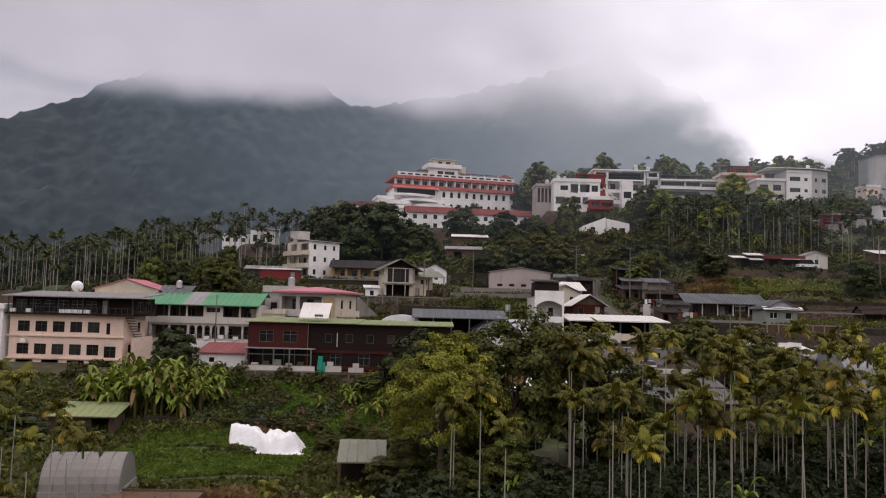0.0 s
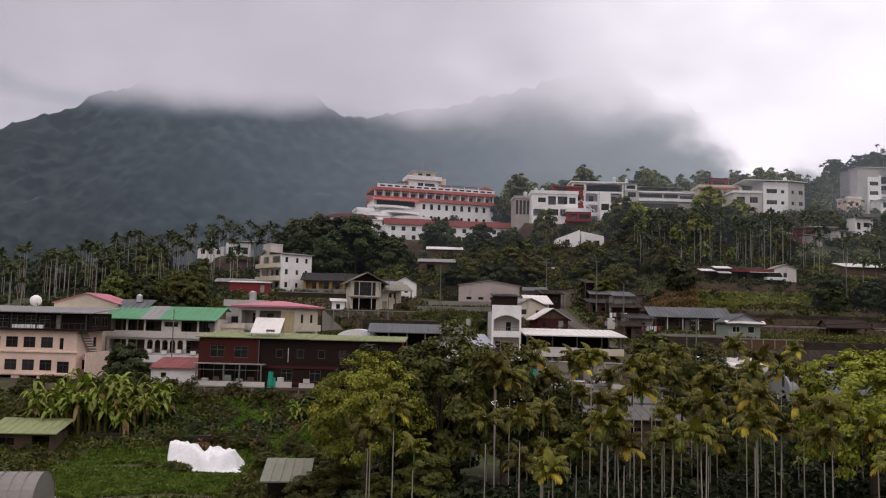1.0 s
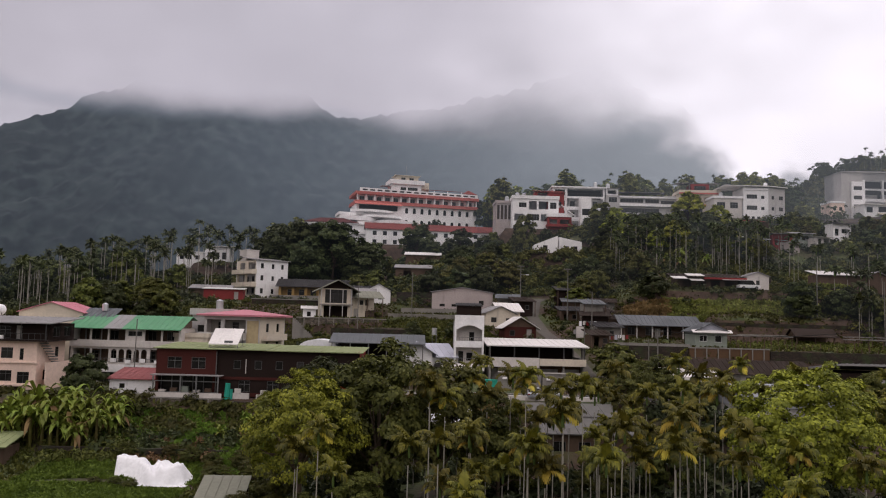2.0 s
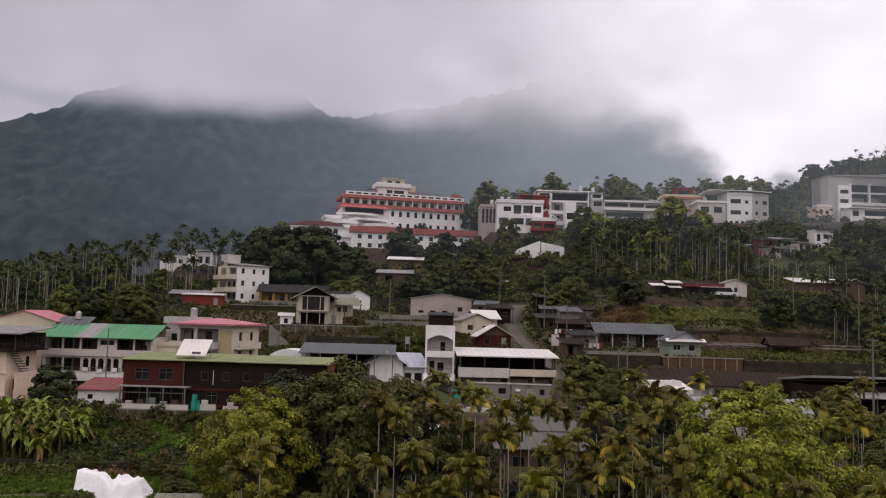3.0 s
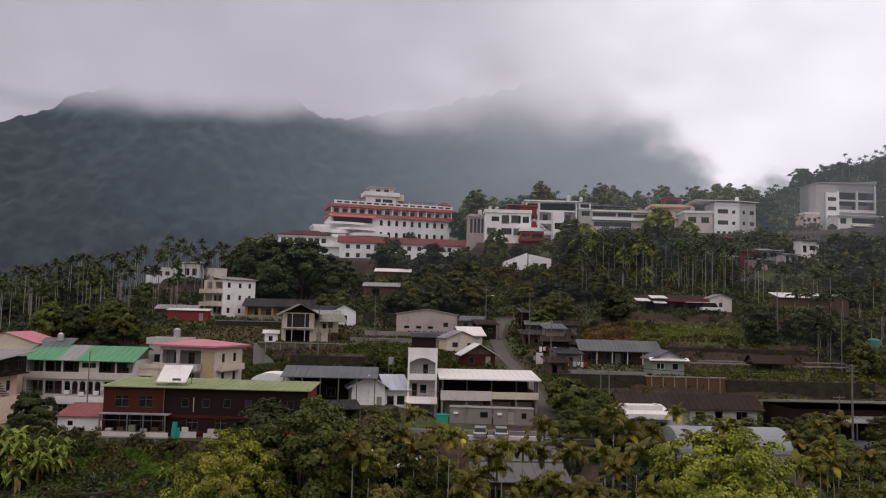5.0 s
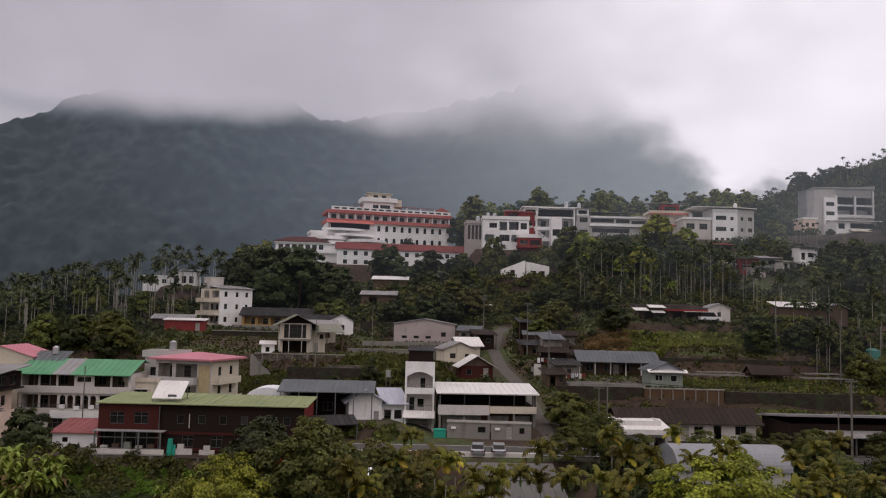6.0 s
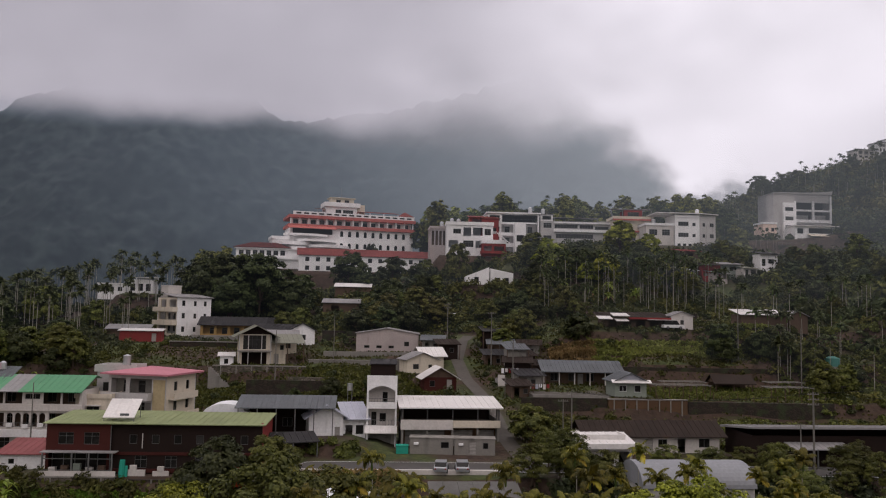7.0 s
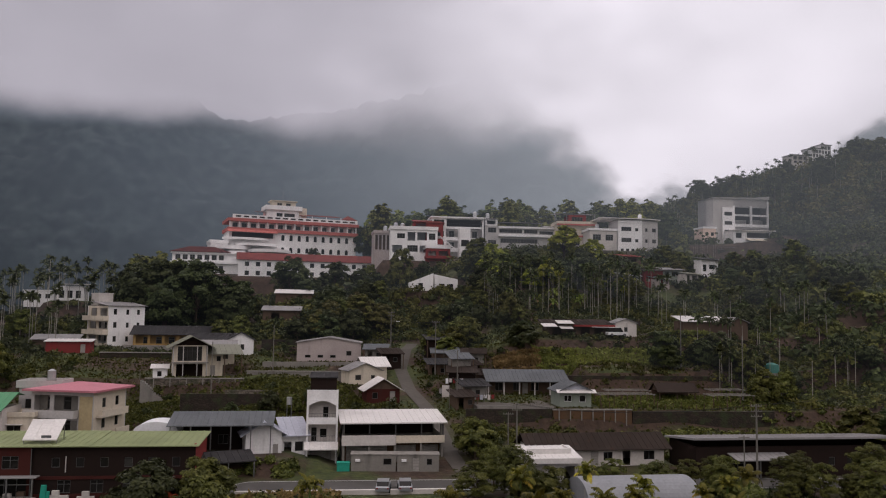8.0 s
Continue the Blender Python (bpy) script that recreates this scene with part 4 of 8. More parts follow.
def tower_house():
    b = thing("tower_house", 14.9, 128.7, 8.8, 0, "narrow three-storey white row house with open balconies", "building")
    w, d = 4.7, 11
    wall(b, (0, 0), (w, 0), -1.5, 10.7, WHITE, [(0.3, 4.4, 6.6, 9.2, "o"), (0.3, 4.4, 3.0, 5.6, "o"), (0.3, 4.4, -1.2, 2.0, "o")])
    wall(b, (w, 0.22), (w, d), -1.5, 9.6, GREYWALL, row(2, 2, 9, 1, 4, 5.2))
    wall(b, (w, d + 0.22), (0, d + 0.22), -1.5, 9.6, GREYWALL)
    wall(b, (0, d), (0, 0.22), -1.5, 9.6, GREYWALL)
    bm = bmesh.new()
    prism(bm, [(0.3, 9.25), *[(0.3 + 4.1 * i / 12, 8.35 + 0.75 * math.sin(math.pi * i / 12)) for i in range(13)], (4.4, 9.25)], -0.05, 0.15)
    part("arched_head", bm, WHITE, b)
    wall(b, (0.22, 1.9), (w - 0.22, 1.9), -1, 9.5, PALEWALL, [(2.2, 3, 6.0, 8.0, "w"), (0.5, 1.3, 2.8, 4.9, "w"), (1.8, 2.8, 3.4, 4.7, "w"), (0.4, 3.6, -1, 2, "d")], style="dark")
    for z in (2.4, 5.75):
        flat(b, 0.22, w - 0.22, 0.22, 1.9, z, WHITE, 0.2, name="balcony_floor")
    railing(b, 0.35, 4.35, 0.1, 3.0, 0.9, METAL, 0.4)
    railing(b, 0.35, 4.35, 0.1, 6.6, 0.6, METAL, 0.4)
    slope(b, -0.2, w + 0.1, -1.6, 2.0, -0.01, 2.9, R_WHITE, name="awning", rib=0.8)
    posts(b, (0, w - 0.1), -1.5, -1.5, 2.0, METAL, 0.05)
    flat(b, 0.003, w - 0.003, 0.23, d, 9.6, CONCRETE, 0.2)
    c = thing("roof_shed", 15.3, 132.5, 18.6, 0, "dark sheet-clad shed on the row house roof", "shed")
    shell(c, 4.0, 5, 2.4, DARKWALL, zb=0)
    slope(c, -0.2, 4.2, -0.3, 2.4, 5.3, 2.9, R_DARK)


tower_house()


def long_house():
    b = thing("open_hall_house", 20.4, 126.6, 8.6, 3, "long two-storey house with open upper hall and white roof", "building")
    L, D = 15.0, 8
    wall(b, (0, 1.6), (L, 1.6), -2, 3.4, TANWALL, [(0.6, 6.8, 0.2, 2.7, "d"), (7.8, 11.2, 0.2, 2.7, "d"), (11.8, 14.6, 0.2, 2.7, "d")])
    posts(b, (0.1, 3.9, 7.8, 11.7, L - 0.1), -0.2, -2, 3.4, CONCRETE, 0.14, name="pillar")
    flat(b, -0.2, L + 0.2, -0.5, D, 3.4, CONCRETE, 0.2, name="floor_slab")
    part("parapet", boxes((-0.2, 7.8, -0.6, -0.45, 3.0, 4.5)), PALEWALL, b, "pale parapet")
    part("parapet", boxes((7.85, L + 0.2, -0.6, -0.45, 3.3, 4.4)), CREAM, b, "pinkish parapet")
    posts(b, (0, 3.9, 7.8, 11.7, L), -0.3, 3.6, 6.3, DARKFRAME)
    wall(b, (L, 0.22), (L, D - 0.2), -2, 6.4, CONCRETE, [(1, 7, 4.5, 6.0, "o")])
    wall(b, (L, D), (0, D), -2, 6.6, DARKWALL)
    wall(b, (0, D - 0.2), (0, 0.22), -2, 6.4, CONCRETE, [(1, 7, 4.5, 6.0, "o")])
    slope(b, -0.5, 7.7, -0.9, 6.2, D + 0.5, 7.1, R_WHITE, label="white sheet roof", th=0.18)
    slope(b, 7.703, L + 0.6, -0.9, 6.2, D + 0.5, 7.1, R_WHITE, label="white sheet roof", th=0.18)
    for i, x in enumerate((21.6, 28.2)):
        c = thing("site_container", x, 122.6 - 0.5 * i, 8.4, -4, "weathered grey site container with a door and window", "container", "site containers")
        shell(c, 6.4 if i == 0 else 6.0, 2.5, 2.5, CONCRETE, [(4.6, 5.8, 1.1, 2.0, "w")] if i == 0 else [(2.2, 3.2, 0.3, 2.2, "d"), (4.2, 5.0, 1.1, 2.0, "w")], zb=0)
        flat(c, -0.1, 6.5 if i == 0 else 6.1, -0.1, 2.6, 2.5, CONCRETE, 0.12)
        part("lamp_box", boxes((0.6, 1.3, -0.3, -0.003, 1.6, 1.9)), WHITE, c)
    g = thing("green_bin", 19.6, 122.5, 8.4, 0, "green waste skip beside the containers", "waste bin")
    part("body", boxes((0, 1.8, 0, 1.4, 0.1, 1.3)), GREENNET, g)
    part("lid", boxes((-0.05, 1.85, -0.05, 1.45, 1.3, 1.4)), GREENNET, g)


long_house()


def gable_white():
    b = thing("white_gable_house", 6.4, 126, 9.6, 12, "white single-storey house with a blue-grey sheet roof", "building")
    shell(b, 5.2, 8, 3.9, WHITE, [(3.9, 4.7, 0.3, 2.2, "d")], [(1, 2, 1.2, 2.4, "w")])
    gable(b, 5.2, 8, 3.9, 1.6, R_BLUE, WHITE, along="y", over=0.8)
    shell(b, 3.6, 6, 3.2, WHITE, [(0.4, 1.5, 0.2, 2.2, "o"), (2, 3.2, 0.8, 2.2, "w")], x0=5.4, y0=1.6)
    slope(b, 5.3, 9.6, 0.6, 3.1, 8.0, 5.0, R_BLUE)
    t = thing("pole_tank", 11.6, 141, 12, 0, "small steel water tank on a tall stand", "water tank")
    bm = bmesh.new()
    cone(bm, (0, 0, 4.0), (0, 0, 5.2), 0.45, 0.45, 12)
    part("tank", bm, STEEL_TANK, t)
    for x, y in ((-0.35, -0.35), (0.35, -0.35), (0.35, 0.35), (-0.35, 0.35)):
        part("leg", boxes((x - 0.04, x + 0.04, y - 0.04, y + 0.04, -0.8, 4.0)), METAL, t)
    c = thing("open_shed", -4.2, 124.2, 10.3, 2, "long open shed with a dark grey sheet roof", "shed")
    slope(c, -0.3, 14.6, 0, 4.4, 6.5, 5.7, R_SLATE, label="dark grey sheet roof")
    posts(c, np.linspace(0.2, 14.2, 6), 0.4, -2, 4.45, METAL, 0.08)
    posts(c, np.linspace(0.2, 14.2, 6), 6.2, -2, 5.6, METAL, 0.08)
    wall(c, (0, 6.0), (14.2, 6.0), -2, 5.0, DARKWALL, row(3, 1, 13, 1.5, 1, 2.4))
    d = thing("barrel_hut", -9.6, 126.5, 9.0, 0, "small hut under a white rounded roof", "shed")
    bm = bmesh.new()
    arc = [(3.2 - 3.2 * math.cos(math.pi * i / 12), 4.6 + 1.5 * math.sin(math.pi * i / 12)) for i in range(13)]
    prism(bm, arc, 0, 5)
    part("roof", bm, SHEET, d)
    shell(d, 6.0, 4.6, 4.6, CONCRETE, x0=0.2, y0=0.2)


gable_white()


def right_street():
    b = thing("flat_white_shed", 45.8, 115.6, 7.9, 2, "low shed with a flat white sheet roof", "shed")
    shell(b, 7.2, 5, 3.3, GREYWALL, [(0.5, 2.6, 0.2, 2.5, "d"), (3.4, 4.6, 1, 2.2, "w"), (5.2, 6.8, 0.2, 2.4, "o")])
    part("fascia", boxes((-0.4, 7.6, -0.9, -0.75, 2.9, 3.6)), R_WHITE, b)
    slope(b, -0.4, 7.6, -0.75, 3.5, 5.6, 4.4, R_WHITE, label="white sheet roof")
    part("parapet_box", boxes((0.2, 6.6, 1.2, 1.35, 3.75, 4.6), (6.45, 6.6, 1.36, 5.2, 3.75, 4.6)), R_WHITE, b)
    c = thing("dark_roof_row", 47.5, 120.5, 9.2, 3, "long low row house with a dark rusted roof", "building")
    shell(c, 20.5, 6, 2.9, PALEWALL, [(9, 10.2, 0.1, 2.2, "d"), (11, 12.4, 0.9, 2.1, "w"), (14, 15.2, 0.1, 2.2, "o"), (17.3, 19, 0.9, 2.2, "w"), (4, 6, 0.9, 2.2, "w")])
    gable(c, 20.5, 6, 2.9, 1.5, R_RUST, BROWNWALL, over=0.9)
    d = thing("long_dark_shed", 71.2, 117.6, 8.0, 1.5, "long dark timber shed with a thin grey sheet roof", "shed")
    shell(d, 33, 9, 4.5, DARKWALL, [(5.5, 7.5, 0.6, 2.8, "w"), (14, 17, 0.2, 2.8, "o"), (21, 22, 1.6, 2.8, "w"), (24, 25, 1.6, 2.8, "w")])
    slope(d, -0.6, 33.6, -1.0, 5.6, 9.6, 4.5, R_GREY, th=0.3, label="grey sheet roof")
    posts(d, (8.5, 13.5), -2.6, -1, 3.0, METAL)
    slope(d, 4.8, 13.8, -3.0, 2.9, -0.02, 3.5, R_GREY, name="lean_to_roof")
    e = thing("barrel_shed", 62.5, 97.0, 6.8, 92, "long shed under a rounded grey sheet roof", "shed")
    bm = bmesh.new()
    prism(bm, [(4.2 - 4.2 * math.cos(math.pi * i / 18), 2.4 + 2.6 * math.sin(math.pi * i / 18)) for i in range(19)], 0, 14)
    part("roof", bm, R_BARREL, e)
    shell(e, 7.8, 13.6, 2.4, GREYWALL, [(2.4, 5.4, 0, 2.3, "d")], x0=0.3, y0=0.2)
    f = thing("low_flat_house", 24.0, 92.4, 3.1, 1, "low house with a large grey sheet roof in two bands", "building")
    shell(f, 10.6, 10.8, 3.0, BROWNWALL, row(3, 1, 9.6, 1.4, 0.9, 2.2))
    slope(f, -0.4, 11, -0.5, 3.0, 5.6, 4.1, R_WET, rib=1.2, label="wet grey sheet roof")
    slope(f, -0.3, 10.9, 5.65, 4.2, 11.2, 5.2, R_WET, rib=1.8, th=0.2, label="dark stained roof")


right_street()


# ---- the terraces above the street ----
def terrace_houses():
    b = thing("veranda_house", 47.8, 157.2, 15.9, -1, "long low house with a blue-grey roof and a posted veranda", "building")
    wall(b, (0, 2.2), (15.6, 2.2), -1, 2.9, BROWNWALL, row(4, 0.8, 15, 1.5, 0.8, 2.3) + [(7.2, 8.3, 0, 2.2, "d")])
    wall(b, (15.6, 2.4), (15.6, 7), -1, 3, BROWNWALL)
    wall(b, (15.6, 7.2), (0, 7.2), -1, 3, BROWNWALL)
    wall(b, (0, 7), (0, 2.4), -1, 3, BROWNWALL)
    posts(b, np.linspace(0.2, 15.2, 6), 0.2, -0.3, 2.7, PALEWALL, 0.1)
    slope(b, -0.4, 16, -0.5, 2.6, 4.6, 4.6, R_SLATE, rib=0.8, label="blue-grey sheet roof")
    slope(b, -0.4, 16, 7.8, 3.0, 4.603, 4.6, R_SLATE, rib=0.8)
    part("veranda_floor", boxes((-0.2, 15.8, -0.4, 2.2, -0.5, 0.05)), CONCRETE, b)
    c = thing("gable_cottage", 58.8, 146, 15.0, 0, "small pale green cottage with a slate gable roof", "building")
    shell(c, 5.8, 6.2, 2.6, GREENWALL, [(0.8, 2.2, 1.0, 2.1, "w"), (3.6, 4.8, 0.9, 2.1, "w")], style="white")
    slope(c, -0.7, 6.5, -1.0, 2.55, -0.01, 3.0, R_WHITE, name="porch_roof")
    gable(c, 5.8, 6.2, 2.9, 1.4, R_SLATE, R_BLUE, along="y", over=0.6)
    d = thing("cream_house", 21.6, 160.5, 17.4, 18, "cream rendered house with two pitched grey-green roofs", "building")
    shell(d, 6.4, 5, 2.9, CREAM, [(1.2, 2.4, 1.0, 2.0, "w"), (4.4, 5.2, 1.2, 1.9, "w")])
    gable(d, 6.4, 5, 2.9, 1.3, R_GREY, CREAM, along="y", over=0.5)
    shell(d, 4.5, 5, 3.6, CREAM, [(1, 2, 1.2, 2.3, "w")], x0=4.5, y0=3.5)
    gable(d, 4.5, 5, 3.6, 1.4, R_WHITE, CREAM, along="x", over=0.7, x0=4.5, y0=3.5)
    e = thing("red_brick_cottage", 24.6, 150, 15.1, 8, "small red brick cottage with a white sheet gable roof", "building")
    shell(e, 6.0, 5, 2.6, BRICK, [(1, 2, 0.9, 2, "w"), (4.2, 5.2, 0.3, 2.2, "d")])
    gable(e, 6.0, 5, 2.6, 1.8, R_WHITE, BROWNWALL, along="y", over=0.7)
    f = thing("assembly_hall", 10.6, 180, 20.7, -2, "plain pinkish-grey hall with a shallow gable front", "building")
    shell(f, 13.6, 9, 4.1, PINKGREY, row(3, 1, 9, 1.2, 0.9, 1.5) + [(10.5, 11.6, 1.4, 2.4, "w")])
    gable(f, 13.6, 9, 4.1, 1.1, R_GREY, PINKGREY, along="y", over=0.3)
    g = thing("balcony_house", -12.0, 166, 18.3, 14, "cream and grey two-storey house with a glazed upper gable", "building")
    shell(g, 6.0, 7, 6.2, CREAM, [(0.7, 5.2, 3.2, 6.0, "w"), (0.5, 5.4, 0.1, 2.6, "o")], [(0.6, 2.6, 0.2, 2.4, "o"), (1.2, 2.4, 3.6, 5, "w")], style="dark")
    # near-black inner wall paints the shade of the open ground floor
    wall(g, (0.3, 2.2), (5.7, 2.2), -1, 3.0, DARKWALL)
    part("balcony_slab", boxes((-0.4, 6.4, -1.0, -0.003, 2.75, 3.0)), CONCRETE, g)
    for px_ in (-0.2, 1.6, 4.2, 6.0):
        part("pier", boxes((px_, px_ + 0.16, -0.9, -0.74, -0.2, 6.1)), GREYWALL, g)
    gable(g, 6.6, 7, 6.2, 1.7, R_PALE, DARKWALL, along="y", over=1.3)
    shell(g, 3.2, 4.6, 4.6, CREAM, [(0.8, 1.8, 0.2, 2.2, "d"), (2.0, 2.8, 3.0, 4.0, "w")], x0=6.2, y0=2.0)
    slope(g, 6.0, 13.2, 0.2, 4.4, 7.2, 6.0, R_PALE, label="pale side roof")
    posts(g, (9.6, 12.9), 0.6, -1, 4.4, BROWNWALL)
    part("deck", boxes((-3.2, 9.0, -1.6, -0.003, -0.2, 0.02)), CONCRETE, g)
    h = thing("garden_hut", -15.6, 165.2, 18.0, 10, "tiny white hut with a mono-pitch sheet roof", "hut")
    shell(h, 2.6, 2.4, 2.1, WHITE, [(0.8, 1.6, 0.6, 1.6, "w")])
    slope(h, -0.5, 3.0, -0.5, 2.1, 2.8, 2.7, R_WHITE)
    i = thing("chimney_house", -4.4, 185, 21.8, 6, "small white house with a dark pitched roof", "building")
    shell(i, 5.4, 5, 3.3, WHITE, [(2.6, 3.4, 1.1, 2.3, "w")])
    gable(i, 5.4, 5, 3.3, 1.5, R_DARK, WHITE, along="y", over=0.4)
    j = thing("ochre_row_house", -27, 196, 22.7, 0, "long low ochre house with a dark tiled roof", "building")
    shell(j, 16.5, 6, 3.3, YELLOWWALL, row(5, 0.3, 16.2, 2.6, 0.95, 3.0, "o"), mats={"back": YELLOWWALL})
    wall(j, (0.3, 1.6), (16.2, 1.6), -1, 3.2, YELLOWWALL, row(5, 0.8, 15, 1.3, 0.8, 2.4))
    gable(j, 16.5, 6, 3.3, 1.6, R_DARK, YELLOWWALL, over=0.7)
    k = thing("red_hut", -41.8, 184.4, 21.8, 6, "red painted shed with a pale flat roof", "shed")
    shell(k, 8.8, 4, 2.5, REDWALL, [(6.8, 7.8, 0.2, 2.0, "d")])
    slope(k, -0.4, 9.2, -0.4, 2.5, 4.4, 2.9, R_WHITE)
    m = thing("grey_lean_to", -46.5, 190, 22.2, 8, "low grey sheet-roofed shed", "shed")
    shell(m, 9, 4, 2.4, BROWNWALL)
    slope(m, -0.5, 9.5, -0.6, 2.3, 4.5, 3.3, R_GREY)
    o = thing("white_block_house", -32.9, 197.2, 22.9, 40, "four-level white and cream house with deep balconies", "building")
    fl = []
    for z in (1.0, 4.2, 7.2):
        fl += [(1.2, 2.0, z, z + 1.3, "w"), (4.2, 4.9, z, z + 1.2, "w"), (6.8, 7.5, z, z + 1.2, "w")]
    wall(o, (0, 0), (8.7, 0), -1.5, 9.2, WHITE, fl, label="white side wall")
    wall(o, (8.7, 0.22), (8.7, 10.6), -1.5, 9.2, WHITE)
    wall(o, (8.7, 10.82), (0, 10.82), -1.5, 9.2, WHITE)
    wall(o, (0, 10.6), (0, 0.22), -1.5, 9.2, CREAM, [(1, 4.5, 0.6, 2.4, "o"), (5.5, 10, 0.6, 2.4, "o"), (1, 4.5, 3.9, 5.6, "o"), (5.5, 10, 3.9, 5.6, "o"), (1.5, 4.5, 6.9, 8.7, "o"), (6.2, 10, 6.9, 8.7, "o")], label="cream balcony front")
    wall(o, (1.8, 10.6), (1.8, 0.22), -1.5, 9.1, GREYWALL, row(3, 1, 10, 1.4, 1, 2.4) + row(3, 1, 10, 1.4, 4, 5.4))
    for z in (2.6, 5.8):
        part("balcony", boxes((-1.3, -0.003, -0.2, 10.9, z, z + 0.2), (-1.3, -1.15, -0.2, 10.9, z + 0.2, z + 1.1), (-1.15, -0.003, -0.2, -0.05, z + 0.2, z + 1.1)), CREAM, o)
    slope(o, -0.5, 9.2, -0.5, 9.2, 8, 10.1, R_GREY)
    shell(o, 3.4, 4, 12, PALEWALL, x0=1.0, y0=7.5, zb=9.3)
    flat(o, 0.9, 4.5, 7.4, 11.6, 12, PALEWALL)
    q = thing("grey_roof_house", -10.5, 176.5, 20.4, 10, "small house with a grey pitched roof", "building")
    shell(q, 8.5, 5, 3.2, CREAM, row(3, 0.6, 8, 1.0, 0.9, 2.2))
    gable(q, 8.5, 5, 3.2, 1.5, R_GREY, CREAM, over=0.7)
    r = thing("dark_roof_annex", -13.0, 190.5, 22.2, -6, "low annex with a dark sheet roof", "building")
    shell(r, 9, 4, 2.8, BROWNWALL, row(3, 0.6, 8.4, 1.2, 0.8, 2.2))
    slope(r, -0.5, 9.5, -0.8, 2.7, 4.5, 4.0, R_DARK)
    p = thing("roofed_shed", 0.8, 206, 29.0, 0, "long brown shed with a pale sheet roof among the trees", "shed")
    shell(p, 9, 4, 2.6, BROWNWALL, [(2, 4, 0.5, 2, "o")])
    slope(p, -0.4, 9.4, -0.6, 2.6, 4.5, 3.7, R_GREY)


terrace_houses()


def far_houses():
    b = thing("shed_row", 64.6, 176.6, 27.0, -1, "row of low sheds with pale patched sheet roofs", "shed")
    shell(b, 19.4, 5, 2.4, BROWNWALL, row(4, 0.6, 13, 2.0, 0.2, 2.0, "o") + [(16, 17, 0.9, 1.8, "w")])
    for x0, x1, ya, za, yb, zb, mt in ((-1.5, 1.6, -2.6, 1.9, 0.4, 2.5, R_WHITE), (1.8, 5.4, -2.0, 2.6, 1.0, 3.2, R_WHITE), (2.2, 5.0, -3.0, 1.5, -0.8, 2.0, R_WHITE), (5.5, 14.6, -1.4, 2.3, 5.4, 3.5, R_RUST), (-1.2, 5.3, 1.05, 2.5, 5.4, 3.4, R_RUST)):
        slope(b, x0, x1, ya, za, yb, zb, mt, name="roof_sheet")
    part("fascia", boxes((5.4, 14.7, -1.5, -1.41, 2.0, 2.42)), REDWALL, b, "faded red fascia")
    part("eave_strip", boxes((9.4, 14.8, -1.9, -1.51, 1.9, 2.02)), R_WHITE, b)
    shell(b, 4.8, 5.4, 2.9, PALEWALL, [(2, 2.8, 1, 2, "w")], x0=14.8, y0=-1.2)
    gable(b, 4.8, 5.4, 2.9, 0.9, R_GREY, PALEWALL, along="y", over=0.3, x0=14.8, y0=-1.2)
    c = thing("long_white_roof_shed", 93.8, 172.5, 28.0, 0, "low shed with a long white sheet roof", "shed")
    shell(c, 10.5, 5, 2.5, BROWNWALL)
    slope(c, -0.4, 10.9, -0.6, 2.4, 5.6, 3.6, R_WHITE)
    gable(c, 4.2, 4.6, 2.4, 1.0, R_GREY, BROWNWALL, along="y", over=0.4, x0=10.8, y0=0.2)
    shell(c, 4.2, 4.6, 2.4, BROWNWALL, x0=10.8, y0=0.2)
    d = thing("white_split_house", 37.8, 217, 37.3, 0, "white house with two sloping white roofs", "building")
    bm = bmesh.new()
    prism(bm, [(0, -1), (6.2, -1), (6.2, 4.9), (0, 2.4)], 0, 6)
    part("wall", bm, WHITE, d)
    bm = bmesh.new()
    prism(bm, [(6.6, -1), (12.8, -1), (12.8, 3.4), (6.6, 4.6)], 0.4, 6)
    part("wall", bm, WHITE, d)
    for x, z in ((2.2, 0.6), (8.0, 0.5), (10.3, 0.5)):
        part("window", boxes((x, x + 1.2, -0.04, 0.45, z, z + 1.6)), PANE, d)
    e = thing("grove_house", -55.5, 230, 33.2, 4, "white house half hidden in the palm grove", "building")
    shell(e, 7, 6, 4.2, WHITE, row(3, 0.4, 6.6, 1.3, 1.0, 3.0))
    flat(e, 2.0, 8.6, -0.6, 6.6, 4.6, R_WHITE, 0.2)
    posts(e, (2.4, 8.2), -0.3, 0, 4.6, WHITE)
    shell(e, 7.5, 5, 2.8, WHITE, row(3, 0.4, 7, 1.2, 0.8, 2.0), x0=-8, y0=0.5)
    flat(e, -8.2, -0.3, 0.3, 5.7, 2.8, WHITE)


far_houses()


